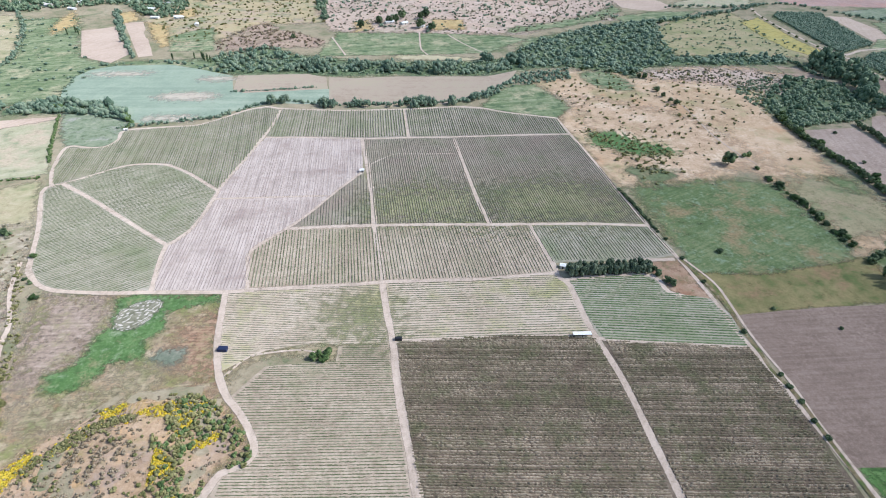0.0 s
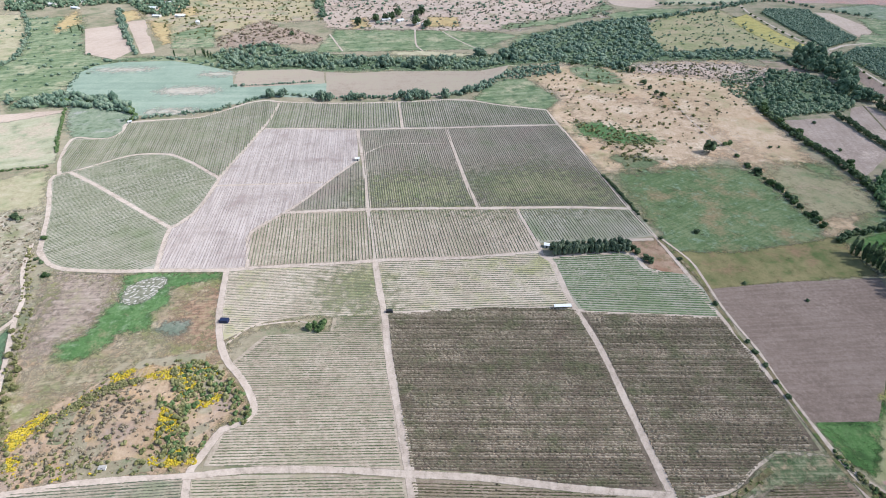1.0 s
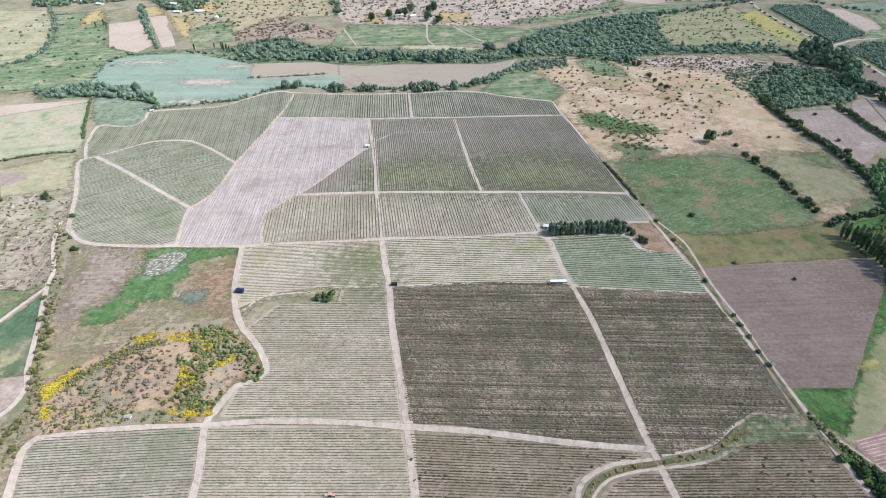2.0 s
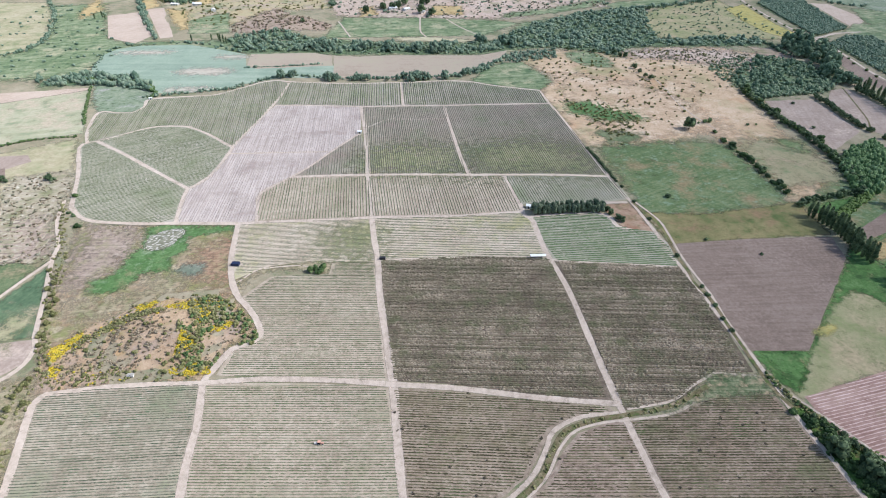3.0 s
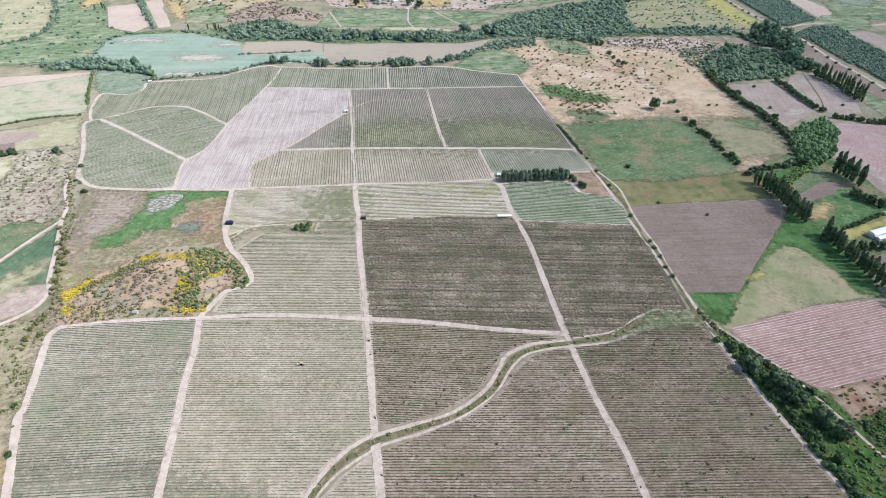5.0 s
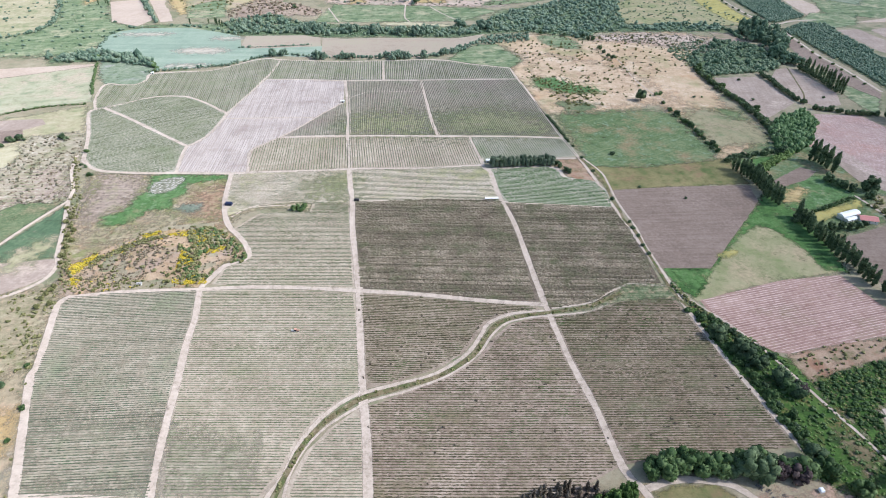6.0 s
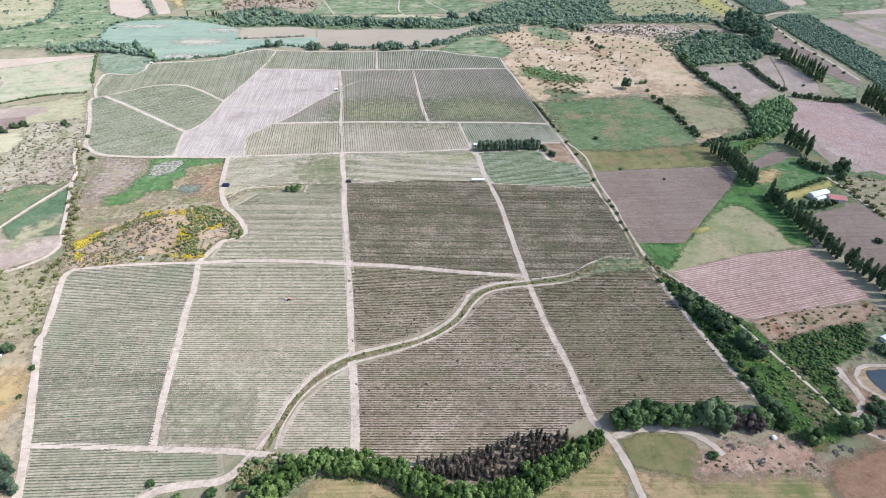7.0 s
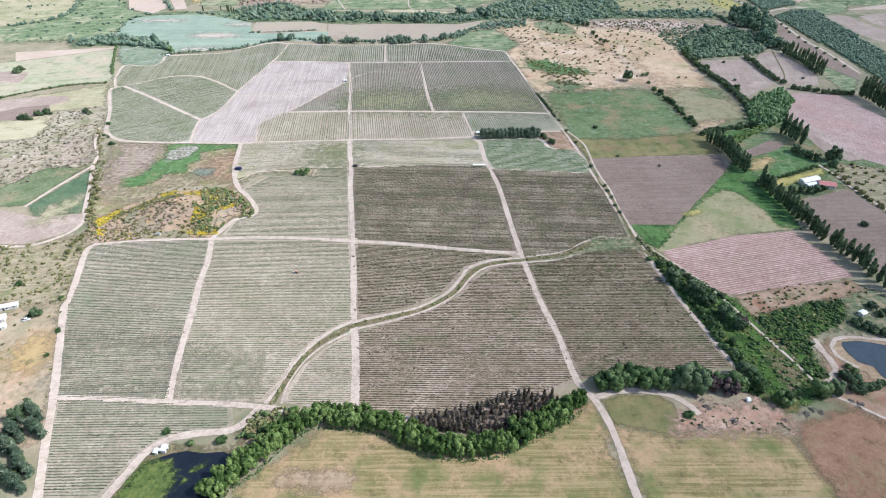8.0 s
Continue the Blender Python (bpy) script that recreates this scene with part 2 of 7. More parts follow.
BIG_WOOD = [(215, 840), (290, 922), (412, 995), (520, 1008), (477, 895), (461, 804), (534, 794), (608, 783), (591, 744), (442, 766), (389, 760), (354, 717), (348, 741), (282, 781), (225, 779)]
NORTH_GREEN = [(-48, 954), (-31, 1010), (43, 992), (152, 969), (241, 946), (263, 926), (185, 858), (-63, 880)]
NORTH_PINK = [(-456, 1082), (-409, 1102), (-337, 930), (-351, 888), (-403, 926)]
NORTH_PINK_B = [(-401, 1128), (-371, 1132), (-301, 917), (-320, 911)]
BROWN_HILL = [(-40, 1022), (-76, 1272), (-92, 1527), (641, 1421), (519, 1187), (456, 1030), (360, 1023), (272, 959), (152, 969), (43, 992)]
BROWN_KNOLL = [(-220, 978), (-156, 1077), (-66, 973), (-48, 954), (-65, 924), (-164, 917), (-212, 930)]
GOLD_SLOPE = [(-408, 1220), (-369, 1314), (-76, 1272), (-55, 1083), (-156, 1077), (-220, 978), (-294, 989), (-339, 1065)]
NW_GREEN = [(-767, 1041), (-588, 1180), (-496, 1188), (-405, 929), (-345, 879), (-375, 777), (-363, 735), (-577, 729)]
EAST_WOOD = [(524, 672), (564, 695), (587, 674), (611, 655), (597, 586), (566, 550), (528, 542), (482, 540), (456, 531), (457, 556), (459, 591), (487, 625)]
YELLOW_FIELD = [(663, 977), (714, 1008), (689, 864), (685, 762), (662, 765), (643, 813), (647, 890)]
FAR_ORCHARD = [(740, 1005), (772, 1042), (843, 1021), (786, 816), (751, 802), (708, 783), (717, 868)]
OLIVE_LAND = [(457, 871), (504, 963), (585, 1032), (685, 1054), (681, 957), (666, 841), (662, 770), (543, 792), (463, 810)]
MARSH_GREEN = [(219, 714), (240, 630), (213, 599), (163, 623), (135, 645), (158, 690), (193, 717)]
SCRUB_GREEN = [(234, 555), (266, 555), (283, 538), (308, 511), (309, 495), (275, 492), (255, 500), (243, 515), (228, 523)]
PLOT_A = [(468, 528), (525, 526), (524, 491), (516, 432), (461, 394), (454, 402), (449, 409), (454, 463)]
PLOT_B = [(568, 552), (591, 555), (590, 492), (587, 456), (566, 419), (538, 415), (528, 432), (537, 484), (545, 524)]
PLOT_C = [(517, 398), (566, 387), (573, 315), (594, 242), (529, 169), (479, 230), (458, 320)]
PLOT_D = [(361, 157), (429, 175), (432, 133), (443, 99), (391, 38), (374, 58), (367, 100)]
PLOT_E = [(374, 236), (415, 259), (432, 259), (435, 223), (384, 204), (363, 209)]
PLOT_F = [(373, 251), (395, 264), (420, 277), (429, 267), (408, 252), (374, 242)]
PLOT_G = [(669, 741), (690, 729), (666, 626), (652, 526), (641, 449), (612, 416), (615, 479), (633, 528), (630, 577), (648, 642)]
PLOT_H = [(618, 498), (622, 460), (625, 431), (582, 382), (592, 452)]
COPSE = [(441, 362), (467, 386), (512, 408), (501, 373), (458, 320), (426, 302), (422, 317)]
ROADSIDE_ORCHARD = [(696, 741), (756, 782), (792, 773), (763, 644), (738, 537), (729, 517), (718, 470), (635, 367), (646, 409), (667, 509), (679, 595), (693, 704)]
POPLARS_A = [(354, 284), (357, 271), (360, 257), (357, 236), (356, 225), (358, 214)]
POPLARS_B = [(434, 293), (441, 286), (443, 275), (443, 261)]
POPLARS_C = [(590, 386), (591, 373), (591, 359), (589, 342), (590, 310)]
POPLARS_D = [(362, 200), (360, 188), (357, 175), (357, 164), (358, 155), (357, 143), (358, 135), (359, 126), (358, 110), (360, 99), (362, 83), (364, 70), (362, 53), (367, 37)]
HEDGE_EAST = [(459, 569), (455, 541), (450, 475), (452, 433), (446, 381), (438, 338), (431, 316)]
HEDGE_CREEK = [(352, 293), (372, 302), (403, 307), (424, 310), (439, 319)]
HEDGE_WEST = [(-408, 485), (-380, 506), (-348, 522), (-303, 527)]
HEDGE_NORTH = [(-425, 726), (-385, 720), (-356, 725), (-327, 715), (-292, 703), (-269, 676)]
LONE = [(340, 461), (364, 415), (364, 379), (358, 327), (255, 325), (255, 258), (286, 234)]
GROVE = [(130, 311), (150, 310), (171, 309), (191, 307)]
DITCH = [(221, 321), (225, 295), (226, 276), (225, 254), (223, 239), (223, 222), (221, 208), (223, 193), (223, 183), (222, 171), (221, 159), (219, 115), (222, 98)]
DITCH_BUSHES = [(229, 90), (229, 76), (228, 60), (228, 44), (229, 29), (229, 14), (229, 4), (229, -8)]
DITCH_TREES = [(226, 69), (231, 54), (234, 51), (237, 49), (237, 43), (242, 31), (243, 28), (244, 24), (246, 20), (230, -24), (231, -28), (240, -38), (262, -35), (271, -35), (234, 58), (228, -20)]
TALL_ROW = [(600, 552), (599, 533), (598, 512), (596, 493), (592, 471), (589, 452)]
HEDGE_PLOTS = [(534, 537), (532, 513), (528, 487), (524, 459), (524, 439), (525, 428)]
HEDGE_SOUTH = [(522, 413), (548, 399), (556, 390), (587, 385)]
REED_STRIP = [(377, 273), (396, 287), (415, 299), (436, 314)]
ROUND_TREES = [(403, 307), (426, 248), (428, 240), (432, 235), (435, 228), (443, 216), (355, 187)]
HOUSE_SCRUB = [(448, 222), (488, 206), (505, 172), (456, 114), (435, 137), (432, 180)]
POND_BUSHES = [(-69, -31), (-83, -23), (-54, -31), (-34, -29), (-41, -30), (-23, -29), (-216, 113)]
HEDGE_TRACK = [(217, 434), (219, 415), (220, 393), (221, 372), (221, 357)]
TRACK_BUSHES = [(222, 347), (223, 321), (224, 292), (223, 240), (224, 203), (223, 194), (223, 183), (221, 170), (221, 159)]
GROVE_EDGE = [(195, 310), (196, 304), (199, 296), (201, 292)]
GROVE_YARD = [(198, 321), (219, 320), (220, 280), (220, 272), (204, 277), (197, 286), (198, 302), (193, 310)]
FAR_HOUSES = [(-530, 1252), (-356, 1155), (-310, 1144), (55, 1043), (79, 1032), (105, 1009), (119, 1003)]
EDGE_OAKS = [(-234, 339), (523, 991), (360, 661), (369, 715), (-101, 961), (-254, 392)]
FAR_RIVER_TREES = [(-110, 690), (-97, 691), (56, 660), (66, 662), (83, 660), (-46, 671), (-37, 670), (29, 660), (132, 668), (148, 678), (103, 659), (3, 664), (-17, 667)]
MOUND_BROOM = [(-119, 199), (-113, 193), (-108, 185), (-112, 183), (-116, 189), (-117, 183), (-118, 180), (-119, 189)]
MOUND_RIM = [(-186, 197), (-173, 207), (-165, 218), (-149, 224), (-135, 224), (-135, 219), (-150, 217), (-162, 210), (-174, 202), (-182, 195)]
MOUND_THICK = [(-123, 230), (-111, 236), (-97, 229), (-80, 211), (-73, 193), (-75, 184), (-83, 182), (-81, 195), (-91, 208), (-104, 198), (-108, 191), (-115, 208)]
WEST_VERGE = [(-264, 386), (-249, 363), (-221, 285), (-211, 241), (-193, 185), (-193, 169), (-206, 199), (-222, 255), (-234, 298)]
NW_WOOD = [(-421, 716), (-360, 735), (-274, 695), (-262, 659), (-345, 696), (-412, 697)]
NORTH_HEDGE = [(-450, 1226), (-389, 1054), (-325, 903), (-319, 894), (-378, 1053), (-437, 1224)]
TOP_HEDGE = [(-693, 1335), (-593, 1347), (-351, 1236), (-340, 1284), (-256, 1298), (-275, 1417), (-760, 1487)]
SCRUB_BUSHES = [(233, 631), (229, 712), (320, 750), (430, 742), (538, 690), (483, 595), (394, 540), (310, 457), (263, 429), (232, 445), (227, 520)]
CREEK_END = [(189, 127), (220, 121), (219, 107), (182, 109), (152, 104), (179, 117)]
PLOT_I = [(845, 1000), (873, 986), (864, 894), (846, 855), (800, 822), (813, 876)]
PLOT_J = [(786, 730), (824, 729), (820, 682), (822, 637), (832, 589), (769, 513), (776, 577), (768, 612), (777, 676)]
GOLD_PATCH = [(-496, 1063), (-517, 1129), (-523, 1237), (-480, 1124)]
GOLD_PATCH_B = [(-437, 1202), (-413, 1221), (-384, 1150), (-402, 1124)]
BLOBS = [(-215, 732), (-219, 661), (-321, 835), (-189, 795), (-267, 480), (-212, 287), (-251, 503), (-84, 416), (-1, -59), (-16, -57), (-177, 44), (279, 152), (331, 678)]
RUBBLE_HEAPS = [(195, -29), (198, -32), (204, -35), (198, -37), (234, -49), (253, -44), (256, -46), (248, -47), (277, -41), (280, -44), (208, -47), (189, -49)]
NEAR_BUSHES = [(186, -41), (277, -33), (296, -33), (302, -32), (289, -34), (292, -22), (291, -18)]
TRACK_HEDGE_L = [(222, 100), (226, 79), (229, 58), (231, 39), (233, 19), (233, 0), (233, -14)]
TRACK_HEDGE_R = [(226, 93), (234, 80), (243, 63), (251, 47)]
FENCE_LINE = [(227, -56), (232, -68), (234, -81), (235, -93)]
NORTH_VALLEY = [(-451, 729), (-619, 1087), (-389, 899), (-208, 886), (-63, 880), (1, 843), (212, 826), (263, 926), (458, 1009), (461, 804), (616, 768), (516, 747), (282, 781), (223, 772), (164, 756), (-45, 786), (-181, 813), (-340, 878), (-375, 777), (-359, 716)]
EAST_GREEN = [(356, 302), (420, 348), (511, 390), (551, 287), (530, 201), (443, 99), (432, 180), (361, 157), (356, 125), (367, 219)]
POND_BANK = [(-92, -38), (-79, -31), (-45, -37), (-46, -24), (-34, -17), (-14, -19), (-13, -24), (-31, -40), (-43, -48), (-48, -54), (-49, -68), (-56, -85), (-106, -80)]
WOOD_EDGE = [(88, 652), (135, 683), (169, 710), (220, 760), (279, 771), (273, 728), (219, 714), (184, 708), (147, 672)]
SCRUB_TREES = [(369, 715), (363, 720), (360, 735), (360, 661), (359, 641), (359, 622), (362, 612), (319, 771), (299, 761), (333, 744)]
YELLOW_PLOT = [(369, 186), (371, 192), (381, 200), (430, 213), (428, 204), (401, 196), (375, 184)]
BLUE_HEDGE = [(-162, 740), (-115, 740), (-59, 743)]
BLUE_RIM = [(-365, 740), (-379, 829), (-370, 864), (-340, 878), (-267, 876), (-215, 845), (-183, 823)]
GREEN_TRIANGLE = [(365, 287), (380, 298), (415, 306), (429, 313), (382, 279), (366, 265)]
HOUSE_TREES = [(377, 174), (384, 173), (391, 172), (398, 172), (406, 175)]
SIDE_ROAD = [(697, 771), (717, 778), (748, 792), (795, 796)]
PLOT_K = [(890, 945), (988, 941), (1056, 922), (935, 784), (882, 810), (837, 780), (847, 855)]
BROWN_STRIP = [(570, 739), (605, 725), (605, 680), (582, 681), (566, 709)]
WOOD_LIGHT = [(482, 579), (515, 570), (551, 565), (572, 562), (559, 544), (527, 540), (482, 540), (463, 539)]
WOOD_THIN = [(485, 685), (540, 698), (523, 667), (475, 610), (452, 589), (459, 649)]
WOOD_TALL = [(617, 711), (610, 688), (629, 703), (612, 682), (622, 681), (619, 659), (620, 648), (620, 632), (610, 608), (600, 586), (598, 600), (597, 610), (621, 622)]
WOOD_SOFT = [(606, 585), (605, 576), (608, 571), (607, 562), (595, 572)]
WOOD_ROW = [(594, 778), (604, 763), (607, 737), (602, 713), (602, 695)]
PLOT_PATH = [(587, 556), (572, 520), (558, 487), (545, 458), (528, 432)]
FIELD_TREES = [(494, 515), (472, 446), (560, 443), (408, 463)]
MEADOW_EDGE = [(369, 422), (397, 429), (438, 419), (432, 364), (424, 332), (363, 328), (364, 370)]
MEADOW_SOFT = [(410, 423), (425, 427), (436, 413), (432, 388), (421, 395), (412, 411)]
LONE_HEDGE = [(363, 440), (361, 426), (362, 414), (362, 403), (362, 389), (364, 383), (362, 371), (363, 360), (361, 346), (361, 334), (359, 317)]
MARSH_UPPER = [(291, 750), (323, 760), (340, 731), (339, 692), (335, 665), (309, 683), (289, 708)]
SCRUB_GREEN_B = [(241, 467), (265, 469), (286, 454), (274, 441), (245, 437)]
SCRUB_BELT = [(215, 569), (228, 556), (238, 533), (248, 497), (252, 465), (273, 450), (295, 471), (301, 496), (276, 534), (245, 552)]
SCRUB_WARM = [(252, 667), (283, 652), (312, 620), (344, 597), (357, 569), (374, 528), (379, 485), (388, 434), (394, 410), (370, 425), (359, 462), (304, 446), (252, 442), (251, 490), (239, 570)]
SCRUB_PATH = [(368, 611), (366, 580), (362, 542), (362, 512), (365, 480), (369, 458)]
GREEN_PATH_A = [(-42, 983), (-31, 929), (-21, 879)]
GREEN_PATH_B = [(100, 984), (95, 933), (93, 892), (99, 862)]
GREEN_PATH_C = [(144, 967), (158, 924), (170, 891), (182, 862)]
BLOCK_PATH = [(0, 511), (10, 520), (20, 528), (29, 531), (54, 527), (85, 524)]
SLOUGH_RING = [(-369, 730), (-350, 709), (-335, 707), (-316, 714), (-293, 696), (-271, 675), (-255, 647), (-261, 639)]
SLOUGH_HEDGE = [(-346, 690), (-333, 641), (-321, 600), (-308, 560)]
RIVER_ROUNDS = [(-81, 823), (-57, 815), (-52, 829), (1, 811), (38, 791), (72, 786), (81, 795), (102, 772), (112, 775), (178, 823), (219, 806), (186, 821), (223, 789)]
BANK_ROUNDS = [(43, 662), (51, 668), (60, 671), (70, 673), (76, 669), (59, 656), (69, 658), (79, 659), (-4, 669), (-11, 670), (-50, 679), (-94, 693)]
NW_TAN = [(-784, 1217), (-705, 1227), (-610, 1214), (-544, 1067), (-498, 934), (-506, 863), (-531, 849), (-579, 821)]
NW_HEDGE_LINE = [(-632, 1260), (-565, 1128), (-519, 1003), (-498, 920), (-502, 869), (-528, 843), (-559, 827)]
NORTH_PLOT = [(-304, 1013), (-275, 1034), (-237, 1047), (-216, 935), (-281, 933)]
SCRUB_TOP = [(388, 741), (464, 745), (531, 730), (553, 700), (516, 639), (491, 653), (437, 693), (376, 714)]
SCRUB_LONE = [(340, 461), (358, 475), (365, 476), (372, 478), (363, 449), (417, 463)]
RIM_ROAD = [(342, -2), (329, 0), (317, 3), (308, 5), (299, 4), (293, -1), (291, -8), (293, -13), (297, -19)]
RIM_TRACK = [(283, 4), (284, -2), (286, -10), (285, -17), (275, -25), (269, -29)]
DITCH_OLIVE = [(252, -5), (260, -10), (262, -27), (250, -30), (249, -17)]
YARD_BUSHES = [(320, 15), (323, 11), (326, 8), (330, 5), (334, 3), (282, -34), (286, -35), (291, -35), (296, -34), (283, -25), (287, -28), (340, 21), (346, 22), (340, 29)]
WEEDS_A = [(103, 442), (145, 457), (194, 445), (217, 410), (219, 372), (152, 381), (98, 391)]
WEEDS_C = [(-33, 301), (-14, 304), (-2, 300), (-1, 271), (-15, 269), (-29, 281)]
MOUND_BROOM_B = [(-136, 226), (-126, 228), (-118, 232), (-104, 230), (-95, 224), (-107, 220), (-106, 210), (-110, 205), (-113, 211), (-111, 220), (-125, 221)]
MOUND_GOLD = [(-155, 236), (-124, 233), (-117, 218), (-137, 223)]
MOUND_LEFT = [(-187, 181), (-180, 199), (-157, 216), (-130, 213), (-125, 189), (-140, 170), (-177, 164)]
VERGE_BUSHES = [(-230, 280), (-224, 271), (-220, 263), (-222, 257), (-216, 250), (-211, 243), (-213, 236), (-207, 228), (-208, 220), (-205, 208), (-204, 199), (-198, 167), (-199, 163), (-197, 171), (-200, 158), (-192, 152), (-199, 149)]
WEST_OLIVE = [(-302, 166), (-213, 166), (-196, 171), (-189, 154), (-186, 126), (-179, 94), (-196, 87), (-260, 92)]
TOP_WOOD = [(438, 972), (505, 998), (565, 1014), (630, 1035), (701, 1061), (776, 1098)]
TOP_GREEN = [(459, 1051), (540, 1075), (628, 1071), (568, 1009), (461, 992)]

WET_MAUVE = [(-224, 338), (-183, 332), (-177, 305), (-183, 283), (-187, 270), (-199, 263), (-205, 248), (-217, 277), (-218, 299)]
WET_RED = [(-127, 295), (-105, 307), (-103, 276), (-99, 244), (-120, 257), (-129, 280)]
WET_GREY = [(-141, 268), (-137, 275), (-121, 275), (-121, 265), (-127, 261)]
WET_OLIVE = [(-201, 238), (-183, 240), (-171, 240), (-147, 249), (-161, 261), (-152, 267), (-129, 253), (-141, 236), (-162, 224), (-194, 222), (-201, 227)]
BROOM_WEST = [(-196, 195), (-188, 202), (-182, 209), (-181, 205), (-185, 196), (-188, 185), (-192, 185)]
BROOM_CORNER = [(-190, 178), (-185, 180), (-183, 173), (-187, 171)]
BROOM_TOP = [(-156, 230), (-144, 235), (-143, 229), (-152, 224)]
BROOM_EAST = [(-103, 201), (-92, 208), (-89, 207), (-95, 201), (-101, 198)]
BROOM_SOUTH = [(-120, 167), (-109, 170), (-105, 176), (-104, 167), (-96, 167), (-96, 163), (-108, 163)]
MOUND_HOLLOW = [(-125, 207), (-107, 198), (-102, 183), (-104, 172), (-93, 174), (-96, 166), (-108, 167), (-120, 171), (-126, 172), (-118, 178), (-116, 190)]
HILL_BARE = [(-53, 1124), (-31, 1148), (15, 1141), (23, 1079), (7, 1027), (-33, 1040)]
HILL_YELLOW = [(-4, 1067), (20, 1072), (27, 1016), (-5, 1010)]
HILL_TAN = [(129, 1044), (180, 1037), (177, 987), (123, 995)]
HILL_TREES = [(-74, 1261), (-56, 1259), (-56, 1170), (-47, 1089), (-61, 1108), (-73, 1181)]
VILLAGE_TREES = [(-701, 1351), (-333, 1299), (-314, 1235), (-330, 1147), (-373, 1170), (-451, 1285), (-544, 1268), (-596, 1247), (-654, 1246)]
VILLAGE_HOUSES = [(-592, 1295), (-381, 1226), (-315, 1149), (-359, 1271), (-537, 1307), (-653, 1314), (-441, 1304), (-266, 1066)]
FARM_TREES = [(55, 1043), (66, 1049), (78, 1063), (111, 1051), (120, 1057), (104, 1005), (38, 1045), (121, 988), (7, 1027)]
GOLD_STRIP = [(-362, 1127), (-319, 1089), (-292, 966), (-298, 961), (-327, 1024)]
GOLD_TOP = [(-326, 1208), (-304, 1234), (-284, 1149), (-308, 1144)]
TAN_FLAT = [(52, 866), (101, 862), (172, 834), (154, 826), (82, 842), (42, 853)]
SPIRES = [(-237, 893), (-226, 892), (-221, 880), (-215, 874), (-210, 868), (-267, 892), (-469, 1059), (-461, 1072), (-451, 1056)]
BIG_WILLOWS = [(-80, 818), (-67, 831), (-52, 814), (0, 806), (38, 796), (76, 785), (103, 782), (115, 785), (176, 823), (211, 807), (223, 805)]
WOOD_HIGH = [(622, 727), (642, 737), (637, 712), (628, 689), (643, 687), (641, 664), (625, 634), (606, 606)]
FAR_PINK = [(848, 771), (950, 801), (1022, 793), (983, 746), (922, 766)]
FAR_PINK_B = [(841, 724), (902, 740), (959, 718), (872, 615), (839, 659), (833, 680)]
FAR_GREEN = [(766, 797), (817, 844), (899, 834), (842, 755), (789, 745)]
GREY_STRIP = [(482, 358), (509, 386), (482, 341), (485, 298), (486, 227), (465, 225), (455, 247), (460, 284), (456, 305)]
WEST_DARK = [(-397, 437), (-369, 454), (-342, 458), (-330, 433), (-352, 416), (-385, 414)]
WEST_STUBBLE = [(-384, 410), (-351, 413), (-330, 420), (-316, 392), (-314, 359), (-351, 345)]
WEST_MAUVE = [(-311, 350), (-266, 358), (-249, 334), (-241, 304), (-271, 293), (-286, 270), (-315, 282), (-326, 326)]
WEST_TREES = [(-353, 416), (-347, 416), (-340, 427), (-332, 430), (-291, 428), (-434, 583), (-434, 592), (-434, 579), (-247, 359), (-236, 341), (-253, 364)]
WEST_PLOUGH = [(-467, 578), (-442, 584), (-422, 573), (-417, 545), (-449, 542)]

WEEDS_B = [(2, 452), (40, 462), (86, 448), (90, 394), (44, 398), (2, 404)]
POND_ISLES = [(-60, -45), (-67, -52), (-64, -46)]
DITCH_POPLARS = [(241, 32), (243, 27), (245, 22)]
INTER_ROW_A = [(-163, 52), (-94, 44), (-89, 3), (-153, 12)]
INTER_ROW_B = [(-89, 36), (-45, 23), (-44, 0), (-87, 2)]
ORANGE_CORNER = [(374, 232), (396, 244), (395, 233), (377, 218), (368, 219)]
HEDGE_BARN = [(379, 199), (396, 205), (414, 212), (431, 218)]
FARM_LANE = [(433, 221), (435, 198), (434, 168), (437, 140), (438, 116)]
POND_SCRUB = [(-42, -16), (-26, -13), (-18, -17), (-25, -27), (-37, -31), (-45, -30)]
CREEK_RIDGE = [(133, 108), (149, 109), (161, 111), (175, 119), (186, 124), (193, 127), (205, 124), (218, 121)]
TRACK_WEDGE = [(224, 143), (254, 140), (246, 120), (233, 108), (225, 114)]
MEADOW_BED = [(229, 139), (258, 137), (341, 217), (360, 237), (366, 208), (360, 150), (351, 121), (299, 118), (240, 104), (230, 104)]
TRACK_SHRUBS = [(222, 122), (223, 112), (227, 100), (232, 88), (238, 75), (244, 64)]
HUT_GROUND = [(328, 39), (352, 48), (366, 30), (352, 2), (311, 9), (300, 13), (319, 23)]
TOP_TAN = [(521, 1176), (586, 1177), (592, 1115), (548, 1092), (512, 1126)]
TOP_PALE = [(617, 1141), (704, 1193), (796, 1180), (765, 1110), (663, 1095), (609, 1102)]
TOP_PINK = [(844, 1129), (911, 1163), (1081, 1139), (1037, 1041), (943, 1074), (860, 1091)]
TOP_STRIP = [(883, 1025), (1002, 1046), (1020, 970), (948, 891), (916, 943)]
TOP_HEDGE_EAST = [(588, 1105), (646, 1107), (705, 1088), (770, 1099), (838, 1094), (868, 1037), (892, 980), (928, 958)]
HILL_FOOT = [(245, 963), (350, 993), (425, 1030), (492, 1091), (494, 1139), (431, 1077), (341, 1026), (251, 991)]
BANK_PATH = [(-94, 248), (-89, 255), (-82, 262), (-66, 264), (-50, 263), (-37, 257)]
